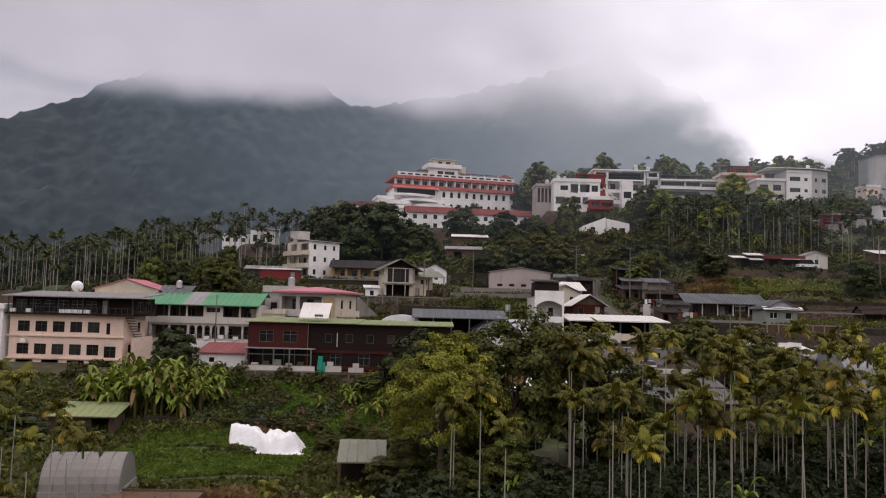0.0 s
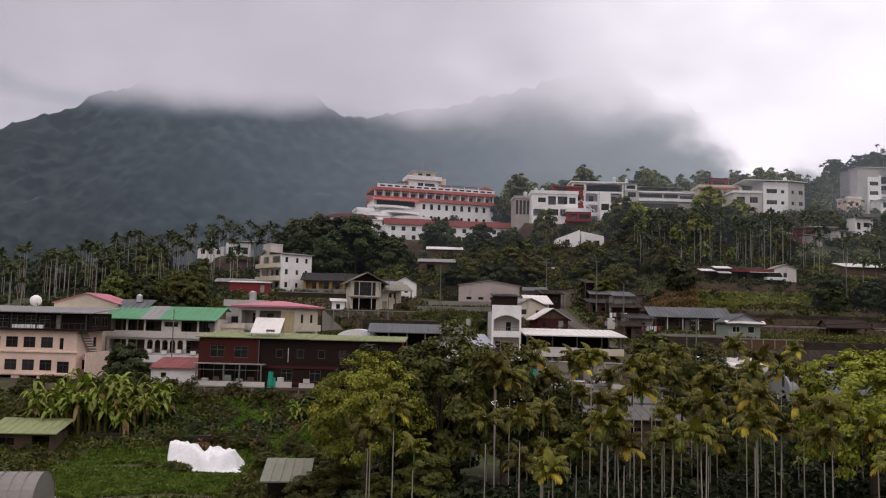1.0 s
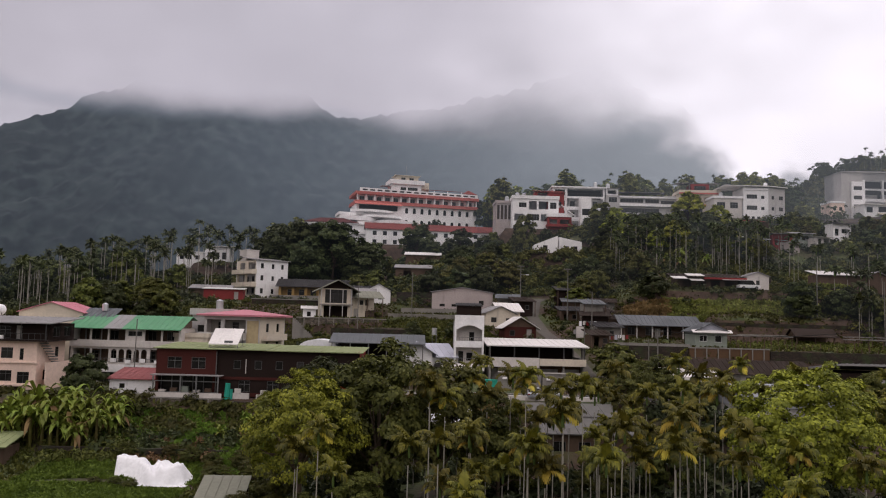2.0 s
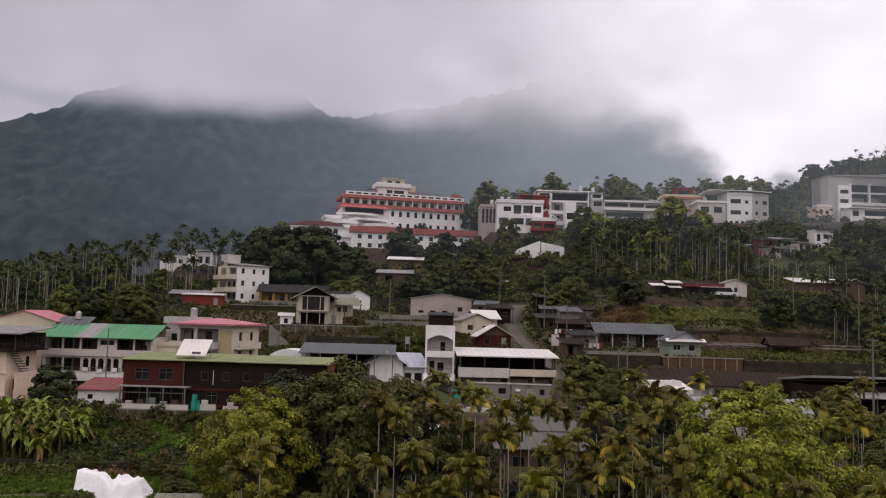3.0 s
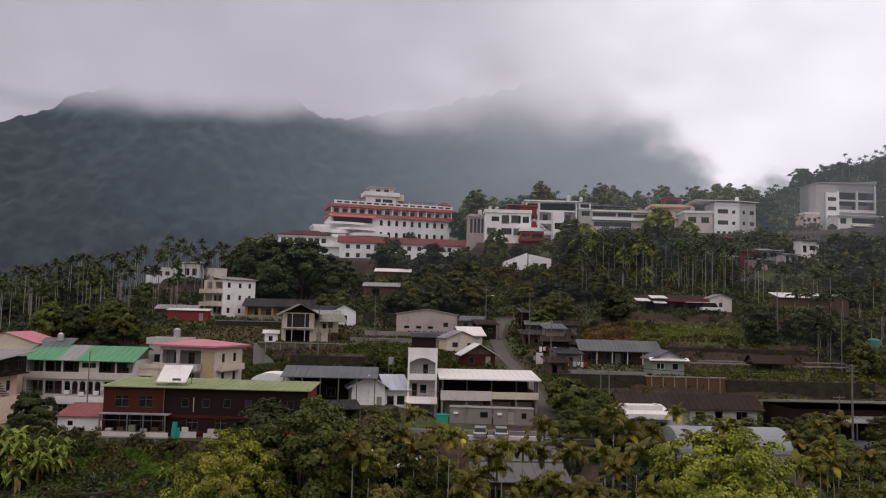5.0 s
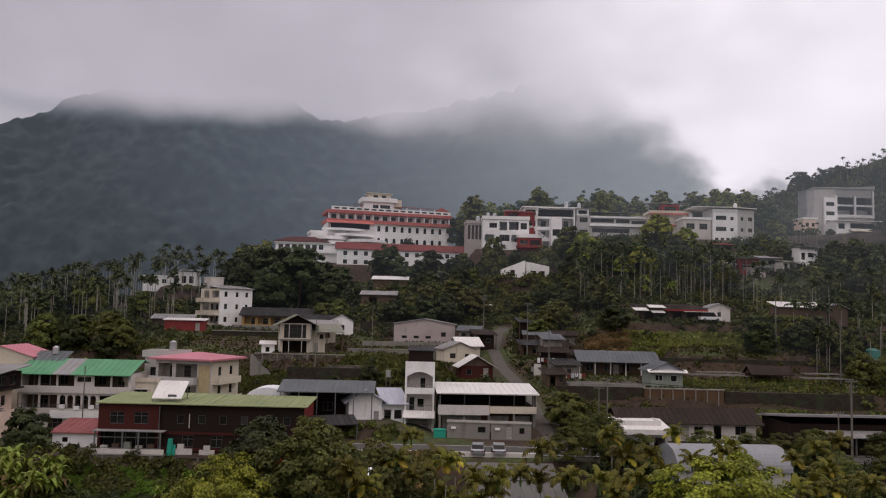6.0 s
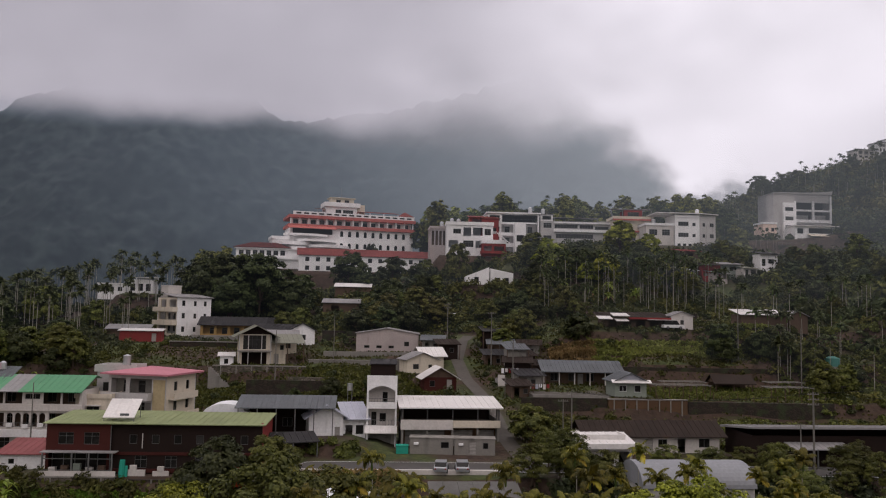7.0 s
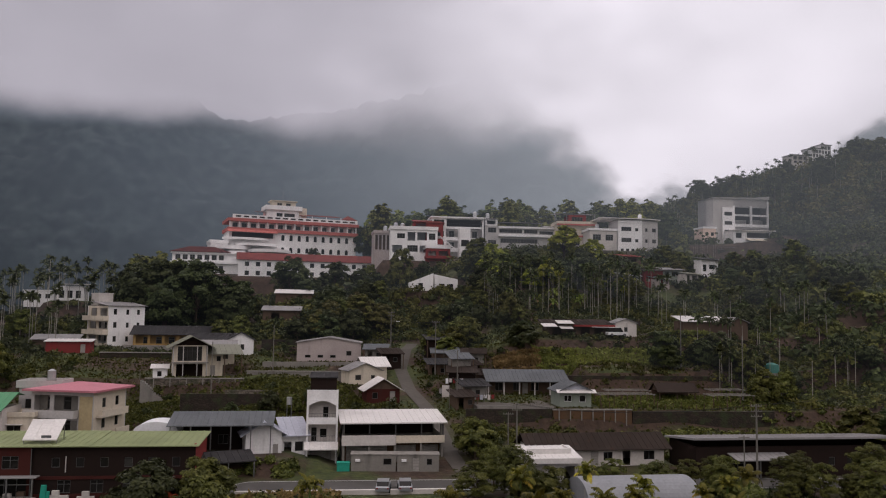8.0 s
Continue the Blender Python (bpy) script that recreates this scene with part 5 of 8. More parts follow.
def hotel():
    b = thing("hotel", -17.4, 275, 50.0, 15.3, "large white hotel with orange-red bands and a roof terrace", "building")
    L, D = 43.5, 13
    lows = row(9, 16.5, 41.5, 1.1, 5.4, 7.4, "a") + row(9, 16.5, 41.5, 1.1, 1.4, 3.2, "a")
    wall(b, (0, 0), (L, 0), -8, 8.0, WHITE, lows, th=0.3)
    wall(b, (L, 0.3), (L, D - 0.3), -8, 8.0, WHITE, row(3, 1, 12, 1.1, 5.4, 7.2) + row(3, 1, 12, 1.1, 1.4, 3.2))
    wall(b, (L, D), (0, D), -8, 8.0, WHITE)
    wall(b, (0, D - 0.3), (0, 0.3), -8, 8.0, WHITE)
    part("window_wall", boxes((0.6, L - 0.6, 0.9, 1.0, -7, 7.9)), PANE, b)
    flat(b, -0.5, L + 0.7, -0.9, D + 0.7, 8.0, ORANGE, 1.1, name="band", label="orange-red band")
    wall(b, (0.3, 1.4), (L - 0.3, 1.4), 9.1, 11.2, WHITE, row(14, 0.3, 42.6, 1.7, 9.4, 10.8))
    wall(b, (L - 0.3, 1.65), (L - 0.3, D - 0.5), 9.1, 11.2, WHITE, row(4, 0.3, 10.6, 1.5, 9.4, 10.8))
    posts(b, np.linspace(0.2, L - 0.2, 15), -0.3, 9.1, 11.2, WHITE, 0.18, name="column")
    posts(b, (L + 0.2,), 4, 9.1, 11.2, WHITE, 0.18, name="column")
    flat(b, -0.5, L + 0.7, -0.9, D + 0.7, 11.2, ORANGE, 1.0, name="band", label="orange-red band")
    part("terrace_parapet", boxes((1.0, L + 0.3, -0.5, -0.3, 12.2, 13.5), (L + 0.1, L + 0.3, -0.3, D, 12.2, 13.5)), WHITE, b)
    # dark boxes on the parapet face stand in for open gaps
    for i in range(16):
        part("parapet_gap", boxes((2.0 + i * 2.6, 3.7 + i * 2.6, -0.56, -0.51, 12.6, 13.1)), DARKWALL, b)
    shell(b, 11, 7, 16.0, WHITE, [(3.4, 5.4, 12.6, 15, "w"), (6.0, 9.6, 12.6, 15, "w")], x0=12.5, y0=2, zb=12.2)
    flat(b, 12, 24.5, 1.2, 9.6, 16.0, WHITE, 0.3, 1.2)
    shell(b, 8, 5, 19.2, CREAM, row(2, 1, 7, 1.6, 17.2, 18.6), x0=14.5, y0=3, zb=16.3)
    hip(b, 14.5, 22.5, 3, 8, 19.2, 0.5, CREAM, 0.6)
    slope(b, 23.6, 38.5, 1.0, 14.4, 8.5, 15.6, R_RED, name="terrace_roof", label="red terrace roof")
    posts(b, (23.8, 28, 33, 38.2), 1.2, 12.2, 14.4, WHITE)
    hip(b, 38.8, 43.6, 0.4, 8, 13.6, 1.8, R_RED, 0.2)
    part("terrace_block", boxes((39, 43.4, 0.6, 7.8, 12.2, 13.6)), WHITE, b)
    # stepped, rounded entrance canopies
    for x, z, rx, ry, th in ((5.5, 5.0, 7.6, 3.4, 0.7), (9.0, 3.0, 7.0, 5.4, 0.8), (13.0, 0.9, 7.5, 7.4, 1.0), (1.0, 1.6, 6.5, 5.0, 1.2)):
        bm = bmesh.new()
        pts = [(x + rx * math.cos(q), -ry * math.sin(q) - 0.02) for q in np.linspace(0, math.pi, 16)]
        lo = [bm.verts.new((px_, py_, z)) for px_, py_ in pts]
        hi = [bm.verts.new((px_, py_, z + th)) for px_, py_ in pts]
        bm.faces.new(lo[::-1]), bm.faces.new(hi)
        for i in range(15):
            bm.faces.new((lo[i], lo[i + 1], hi[i + 1], hi[i]))
        bm.faces.new((lo[15], lo[0], hi[0], hi[15]))
        part("canopy", bm, WHITE, b)
    # dark box on the wall face paints the shaded recess under the eave
    part("recess_shade", boxes((1.0, 14.5, -0.3, -0.003, 5.9, 7.6)), DARKWALL, b)
    slope(b, -0.8, 15.5, -3.2, 7.4, -0.91, 8.4, ORANGE, name="gallery_eave", rib=0)
    shell(b, 5.5, 9, 3.6, WHITE, row(2, 0.6, 5, 1.4, 1.6, 2.9), x0=-5.8, y0=-1.0, z0=-7)
    flat(b, -6.1, 0.0, -1.4, 8, 3.6, WHITE, 0.25, 0.7)
    part("antenna", boxes((18.4, 18.5, 5, 5.1, 19.9, 23.4)), METAL, b)
    slope(b, 9.4, 12.4, 1.6, 15.0, 8, 15.6, R_GREY, name="terrace_roof")
    posts(b, (9.6, 12.2), 1.8, 12.2, 15.0, METAL)
    part("belvedere_gable", boxes((22.6, 26.4, 2.6, 8, 12.2, 17.2)), CREAM, b)
    c = thing("hotel_side_wing", -33, 264.5, 43.0, 4, "white two-storey hotel wing with a red roof", "building")
    shell(c, 22, 9, 6.8, WHITE, row(7, 0.6, 16, 1.5, 4.4, 6.0) + row(7, 0.6, 16, 1.3, 1.0, 2.6))
    part("cornice", boxes((-0.4, 22.4, -0.9, -0.003, 3.2, 3.9), (-0.4, 22.4, -0.6, -0.003, 6.4, 6.8)), WHITE, c)
    hip(c, 0, 17, 0, 9, 6.8, 2.0, R_DARKRED, 0.8)
    flat(c, 17.2, 22.2, -0.2, 9.2, 6.8, WHITE, 0.3, 0.5)
    d = thing("hotel_front_wing", -12, 258.5, 42.0, 8, "long white wing with a red tiled roof", "building")
    shell(d, 42, 8, 5.6, WHITE, row(12, 1, 41, 1.3, 3.4, 4.8) + row(12, 1, 41, 1.3, 0.6, 2.0))
    gable(d, 42, 8, 5.6, 2.2, R_RED, WHITE, over=0.5)
    e = thing("stair_block", 30.5, 262, 46.0, 4, "small white block with a low roof beside the hotel", "building")
    shell(e, 6.5, 6, 5, WHITE, row(2, 0.6, 6, 1.4, 2.4, 4.0))
    flat(e, -0.3, 6.8, -0.3, 6.3, 5, GREYWALL)
    f = thing("long_pale_roof_shed", 2.6, 221, 33.9, 0, "low shed with a pale green-white roof in the trees", "shed")
    shell(f, 9.5, 4, 2.4, BROWNWALL)
    slope(f, -0.4, 9.9, -0.5, 2.3, 4.5, 3.4, R_WHITE)


hotel()


def hill_blocks():
    def block(name, x, y, z, rz, w, d, h, mat, fronts, label, lip=0.6, rights=(), top=None):
        b = thing(name, x, y, z, rz, label, "building")
        shell(b, w, d, h, mat, fronts, rights, z0=-6)
        flat(b, -0.2, w + 0.2, -0.3, d + 0.2, h, top or mat, 0.25, lip)
        return b
    p = block("panel_front_house", 29.6, 256, 50.5, 3, 5.2, 8, 6.0, PINKGREY, row(4, 0.2, 5.0, 0.8, 0.8, 5.4, "o"), "house front of pale piers and tall dark openings")
    wall(p, (0.3, 1.5), (4.9, 1.5), 0, 5.9, BROWNWALL)
    block("white_terrace_house", 34.4, 250, 47.6, 0, 14.5, 9, 9.6, WHITE, [(2, 4.4, 6.9, 8.4, "w"), (5.2, 7.6, 6.2, 8.9, "o"), (8.2, 11.2, 6.4, 8.9, "o"), (0.6, 3.6, 2.6, 4.8, "o"), (5.2, 8.4, 2.8, 4.8, "w"), (9, 12.5, 2.6, 4.8, "o"), (11.8, 13.8, 6.6, 8.6, "w")], "white terraced house on the ridge", 0.8)
    r = thing("red_balcony_house", 45.2, 247.5, 45.2, 0, "red-painted terraced house with open stairs", "building")
    shell(r, 7.4, 9, 6.2, REDWALL, [(0.6, 3, 3.4, 5.4, "o"), (3.8, 6.8, 3.4, 5.4, "o"), (1, 6, 0.4, 2.2, "w")])
    flat(r, -0.3, 7.6, -1.2, 9, 3.0, REDWALL, 0.2, 0.7, name="balcony")
    flat(r, -0.2, 7.6, -0.2, 9.2, 6.2, WHITE, 0.25, 0.9)
    shell(r, 5.2, 5, 14.4, REDWALL, [(0.8, 4.4, 9.6, 11.6, "o")], x0=0.4, y0=4, zb=6.5)
    hip(r, 0.4, 5.6, 4, 9, 14.4, 1.2, R_RED, 0.4)
    for i in range(10):
        part("step", boxes((4.0 + i * 0.45, 4.45 + i * 0.45, -0.9, -0.3, 9.6 - i * 0.36, 9.9 - i * 0.36)), WHITE, r)
    w = thing("white_open_block", 47.4, 252.5, 47.5, 0, "tall white block with open dark floors and a pale top slab", "building")
    shell(w, 16.4, 9, 14.0, WHITE, [(0.6, 3.8, 11.6, 13.4, "w"), (4.6, 15.9, 11.3, 13.7, "o"), (4.4, 8.2, 8.0, 10.6, "o"), (12, 15.9, 7.8, 10.8, "o"), (0.6, 3.8, 8.2, 9.8, "w"), (4.6, 8.2, 4.6, 7.0, "o"), (0.6, 3.8, 4.8, 6.6, "w"), (4.8, 8.2, 1.0, 3.4, "o"), (12.2, 15.7, 4.4, 6.8, "w"), (12.2, 15.7, 1.0, 3.2, "o")], [(1, 8, 12.2, 13.4, "o")])
    part("projecting_bay", boxes((8.4, 11.8, -2.5, -0.003, -6, 10.8)), WHITE, w)
    part("bay_window", boxes((8.9, 11.3, -2.56, -2.503, 5.0, 7.0)), PANE, w)
    wall(w, (0.3, 3), (16.1, 3), 0, 10.9, GREYWALL, row(3, 4.5, 15.5, 1.6, 8.2, 10.2) + row(3, 4.5, 15.5, 1.6, 4.8, 6.6))
    # top storey's shade put into a near-black inner wall
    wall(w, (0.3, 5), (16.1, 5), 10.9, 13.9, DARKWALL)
    railing(w, 4.6, 15.9, 0.1, 11.3, 1.0, DARKFRAME, 0.8)
    flat(w, -0.5, 16.9, -0.6, 9.4, 14.0, WHITE, 0.4)
    g = thing("long_grey_house", 64.4, 253.5, 49.0, 0, "long grey house with a continuous window band and sheet roof", "building")
    shell(g, 23, 8, 10.6, GREYWALL, [(4.6, 12, 8.4, 9.6, "w"), (12.6, 17, 8.4, 9.6, "w"), (17.6, 22, 8.2, 9.2, "w"), (1, 3.6, 8.4, 10, "w"), (1, 3.6, 4.4, 6.0, "w"), (5, 17, 5.2, 6.6, "w")])
    part("ledge", boxes((4.3, 23.3, -0.9, -0.003, 7.2, 8.0), (4.3, 23.3, -0.7, -0.003, 9.9, 10.4)), WHITE, g)
    slope(g, 4, 18.6, -0.8, 11.6, 8.4, 12.4, R_GREY)
    posts(g, (4.4, 9, 14, 18.2), -0.4, 10.6, 11.6, METAL)
    flat(g, -0.3, 4.4, -0.3, 8.3, 12.6, R_GREY, 0.2)
    shell(g, 4, 7.6, 12.6, WHITE, [(0.6, 3.4, 11, 12.2, "o")], zb=10.6)
    flat(g, 18.7, 23.4, -0.3, 8.4, 10.6, R_WHITE, 0.2)
    o = thing("orange_house", 86.6, 248.5, 49.5, -2, "cream and red house with stacked roof terraces", "building")
    shell(o, 12, 8, 10.6, CREAM, [(1, 4, 7.6, 9.4, "o"), (7.6, 11.2, 7.6, 9.4, "o"), (1.4, 3.6, 4, 5.8, "w"), (5.5, 7, 4, 5.8, "w"), (8.4, 11, 4, 5.8, "w")])
    flat(o, -0.4, 12.4, -0.9, 8.2, 10.6, CREAM, 0.3, 0.6)
    shell(o, 5.6, 6, 13.6, REDWALL, [(1, 4.6, 11.4, 13, "w")], x0=3.6, y0=0.6, zb=10.9)
    slope(o, -0.6, 12.6, 1, 13.9, 8.2, 14.6, R_GREY, name="terrace_roof")
    posts(o, (-0.3, 3.2, 9.4, 12.2), 1.2, 10.9, 13.9, METAL)
    part("red_trim", boxes((-0.5, 12.5, -1.0, -0.903, 10.2, 10.7), (-0.4, 12.4, -0.6, -0.003, 6.6, 7.1)), ORANGE, o)
    k = thing("white_corner_house", 94.6, 241, 51.0, 0, "white three-storey house with a pale flat sheet roof", "building")
    shell(k, 8.6, 9, 6.6, PALEWALL, [(1, 3.5, 3.6, 5.4, "w"), (5, 7.4, 3.6, 5.4, "w")])
    flat(k, -0.3, 8.8, -0.3, 9.2, 6.6, WHITE, 0.2, 0.5)
    m = thing("white_cube_house", 103.4, 240.4, 52.0, 0, "white cube house with small square windows", "building")
    fl = []
    for z in (2.2, 5.6):
        fl += [(1, 4.2, z, z + 1.3, "w"), (5.4, 6.4, z, z + 1.0, "w")]
    shell(m, 7.6, 9, 9.0, WHITE, fl + row(4, 0.4, 7.2, 1.0, -1.0, 0.2))
    e2 = [(1.2, 2.2, z, z + 1.1, "w") for z in (2.2, 5.6)] + [(4, 5.6, 2.2, 3.4, "w"), (4, 5.6, 5.6, 6.8, "w")]
    wall(m, (7.62, 0.0), (13.5, 2.2), -6, 9.0, GREYWALL, e2)
    wall(m, (13.5, 2.4), (13.5, 9.0), -6, 9.0, GREYWALL)
    part("storey_band", boxes((-0.2, 7.7, -0.2, -0.003, 8.2, 8.4)), WHITE, m)
    bm = bmesh.new()
    v = [bm.verts.new((x, y, z)) for z in (9.3, 9.55) for x, y in ((-6.0, -0.8), (7.8, -0.8), (14.2, 1.6), (14.2, 9.4), (-6.0, 9.4))]
    bm.faces.new(v[:5][::-1]), bm.faces.new(v[5:])
    for i in range(5):
        bm.faces.new((v[i], v[(i + 1) % 5], v[5 + (i + 1) % 5], v[5 + i]))
    part("roof", bm, R_WHITE, m)
    posts(m, (0.1, 3.8, 7.4), -0.5, 9.0, 9.3, WHITE)
    hut = thing("roof_hut", 41.6, 252, 57.55, 0, "small rooftop hut with a bright red roof", "shed")
    shell(hut, 4.6, 4.5, 2.4, REDWALL, [(0.8, 3.8, 0.6, 1.9, "o")], zb=0)
    slope(hut, -0.4, 5.0, -0.8, 2.3, 5.0, 3.4, R_RED)
    for i, (x, y, w2, hh, mt, rf) in enumerate(((101.5, 214.5, 5.0, 3.0, REDWALL, R_RUST), (107.5, 216.0, 5.5, 2.6, GREENWALL, R_GREY), (119, 217, 5.2, 3.4, WHITE, R_DARK), (99.0, 224.0, 6.0, 2.6, BROWNWALL, R_RED), (112.6, 213.0, 4.6, 2.4, PALEWALL, R_PALE), (104.6, 211.6, 4.0, 2.2, PINKGREY, R_GREY), (96.5, 213.0, 4.4, 2.4, WHITE, R_WHITE))):
        s = thing("hill_shack", x, y, 0, i * 7 - 8, "small patched hill shack with a sheet roof", "shack", "shacks under the ridge")
        s.location.z = float(height(np.array([x + w2 / 2]), np.array([y]))[0]) + 1.4
        shell(s, w2, 4, hh, mt, [(0.5, 1.6, 0.1, 2.0, "o"), (2.4, 4.2, 0.8, 2.0, "o")], z0=-3)
        slope(s, -0.5, w2 + 0.5, -1.0, hh - 0.1, 4.5, hh + 0.8, rf)
    c = thing("concrete_block", 162.6, 299, 58.0, 3, "unfinished grey concrete block with open floors and white frame", "building")
    shell(c, 23.5, 12, 20.2, GREYWALL, [(9.0, 15.4, 14.2, 16.9, "o"), (16.4, 22.6, 14.2, 16.9, "o"), (9.0, 15.4, 10.4, 13.4, "o"), (16.4, 22.6, 10.4, 13.4, "o"), (9.6, 22.4, 5.4, 8.4, "o")])
    bm = bmesh.new()
    prism(bm, [(-0.3, 20.2), (23.8, 20.2), (23.8, 21.6), (17, 20.9), (-0.3, 20.35)], -0.5, 12.2)
    part("roof_slab", bm, GREYWALL, c)
    part("white_frame", boxes((8.3, 8.9, -0.5, -0.003, 3, 17.4), (15.5, 16.3, -0.5, -0.003, 9, 17.4), (22.7, 23.4, -0.5, -0.003, 9, 19.6), (8.3, 23.4, -0.45, -0.004, 13.5, 14.1), (8.3, 23.4, -0.45, -0.004, 9.2, 10.3)), WHITE, c)
    part("stair_tower", boxes((3.6, 8.2, -0.8, -0.003, 0, 16.6)), WHITE, c)
    for z in (6.4, 9.8, 13.4):
        part("stair_window", boxes((4.3, 7.5, -0.86, -0.803, z, z + 1.4)), PANE, c)
    part("inner_panel", boxes((9.1, 15.3, 2.2, 2.4, 10.4, 12.2), (16.5, 22.5, 2.2, 2.4, 10.4, 12.4)), GREYWALL, c)
    # inner wall coloured near-black as the shade of the open floors
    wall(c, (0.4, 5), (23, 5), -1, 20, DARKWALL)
    part("footing_wall", boxes((-4, 22, -10.4, -10.0, -12, -0.9)), STONE, c)
    part("terrace_slab", boxes((-4, 22, -10.0, -0.9, -1.4, -0.9)), CONCRETE, c)
    railing(c, -4, 22, -10.2, -0.9, 1.0, METAL, 1.6)
    h = thing("hillside_shops", 157, 296, 57.4, 3, "narrow pink hill house with a white parapet", "building")
    shell(h, 5.4, 7, 8.4, PINK, row(2, 0.4, 5, 1.2, 5.6, 7.0) + row(2, 0.4, 5, 1.2, 2, 3.4))
    flat(h, -0.2, 5.6, -0.2, 7.2, 8.4, WHITE, 0.2, 0.5)
    q = thing("deck_restaurant", 167, 291.5, 57.6, 3, "white building with a long beige awning", "building")
    shell(q, 16, 6, 7.2, WHITE, [(5.5, 15, 4.6, 6.6, "o"), (1, 3.4, 4.4, 6.4, "o"), (5.5, 15, 0.8, 2.8, "o"), (1, 3, 1, 2.6, "w")])
    # shade behind the openings painted as a near-black inner wall
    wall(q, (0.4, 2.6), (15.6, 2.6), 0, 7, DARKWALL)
    flat(q, -0.3, 17, -1.2, 6.2, 7.2, R_WHITE, 0.3)
    slope(q, 5, 15.6, -2.4, 3.3, -0.01, 4.2, CREAM, name="awning")
    for i, (x, y, z, w2, hh) in enumerate(((268.5, 420, 119.0, 11, 4.6), (283, 424, 123.6, 7, 5.2), (290.4, 427, 126.2, 7, 5.4))):
        t = thing("hilltop_house", x, y, z, 8, "white house on the high wooded ridge", "building", "ridge houses")
        shell(t, w2, 8, hh, WHITE if i else PALEWALL, row(3, 0.4, w2 - 0.4, w2 / 4.5, hh - 2.6, hh - 0.8, "o") + row(3, 0.4, w2 - 0.4, w2 / 5.5, 0.2, hh - 3.2), z0=-7)
        wall(t, (0.3, 2.5), (w2 - 0.3, 2.5), 0, hh - 0.1, GREYWALL)
        flat(t, -0.4, w2 + 0.4, -0.6, 8.4, hh, R_GREY, 0.3)


hill_blocks()


def roof_tank(x, y, z, s, mat, label):
    t = thing("roof_tank", x, y, z, 0, label, "water tank", "roof tanks")
    bm = bmesh.new()
    cone(bm, (0, 0, 0.6 * s), (0, 0, 2.0 * s), 0.65 * s, 0.65 * s, 14)
    cone(bm, (0, 0, 2.0 * s), (0, 0, 2.3 * s), 0.65 * s, 0.2 * s, 14)
    part("tank", bm, mat, t)
    for px_, py_ in ((-0.4, -0.4), (0.4, -0.4), (0.4, 0.4), (-0.4, 0.4)):
        part("leg", boxes((px_ * s - 0.05, px_ * s + 0.05, py_ * s - 0.05, py_ * s + 0.05, 0, 0.62 * s)), METAL, t)


for x, y, z in ((36.2, 254, 57.45), (38.4, 255, 57.45), (61.5, 256, 61.9), (98.2, 245, 57.8), (33.2, 258, 56.75), (66.0, 258, 61.8)):
    roof_tank(x, y, z, 1.0, STEEL_TANK, "steel water tank on a flat town roof")
roof_tank(112.4, 246, 61.55, 0.9, SHEET, "white water tank on a sheet roof")
roof_tank(-46.2, 141.4, 18.2, 0.8, STEEL_TANK, "steel water tank behind the green roof")


# ---- plants ----
rng = np.random.default_rng(7)


def unit(v):
    return v / np.maximum(np.linalg.norm(v, axis=-1, keepdims=True), 1e-9)


def leaf_quads(centres, normals, size, rg, long=1.5):
    """One small folded leaf at each centre, facing about its normal."""
    k = len(centres)
    t = unit(np.cross(normals, rg.normal(size=(k, 3))))
    b = np.cross(normals, t)
    s = size * rg.uniform(0.6, 1.3, (k, 1))
    p0, p2 = centres - t * s * long / 2, centres + t * s * long / 2
    p1, p3 = centres + b * s * 0.5 + normals * s * 0.15, centres - b * s * 0.5 + normals * s * 0.15
    co = np.stack([p0, p1, p2, p3], 1).reshape(-1, 3)
    return co, np.arange(k * 4).reshape(k, 4)


def leaf_tris(centres, normals, size, rg, long=1.5):
    """Leaves of far plants: one pointed blade of three corners each."""
    k = len(centres)
    t = unit(np.cross(normals, rg.normal(size=(k, 3))))
    b = np.cross(normals, t)
    s = size * rg.uniform(0.6, 1.3, (k, 1))
    co = np.stack([centres + t * s * long * 0.65, centres - t * s * long * 0.45 + b * s * 0.62, centres - t * s * long * 0.45 - b * s * 0.62], 1).reshape(-1, 3)
    return co, np.arange(k * 3).reshape(k, 3)


def crown_clumps(rg, width, depth, n_clumps, clump):
    """Centres and radii of the leaf clumps of a rounded crown that stands on the origin."""
    d = unit(rg.normal(size=(n_clumps, 3)))
    d[:, 2] = np.where(d[:, 2] < -0.75, -d[:, 2], d[:, 2])
    r = rg.uniform(0.62, 1.0, (n_clumps, 1))
    r[: n_clumps // 6] *= 0.55
    r *= 1 + 0.16 * np.sin(d[:, :1] * 3.1 + 1.7 * d[:, 2:]) * np.sin(d[:, 1:2] * 3.7 + 0.8)
    c = d * r * np.array([width / 2 - clump * 0.5, width / 2 - clump * 0.5, depth / 2 - clump * 0.3])
    c[:, 2] += depth / 2
    return c, clump * rg.uniform(0.55, 1.3, n_clumps)


TREES = {}


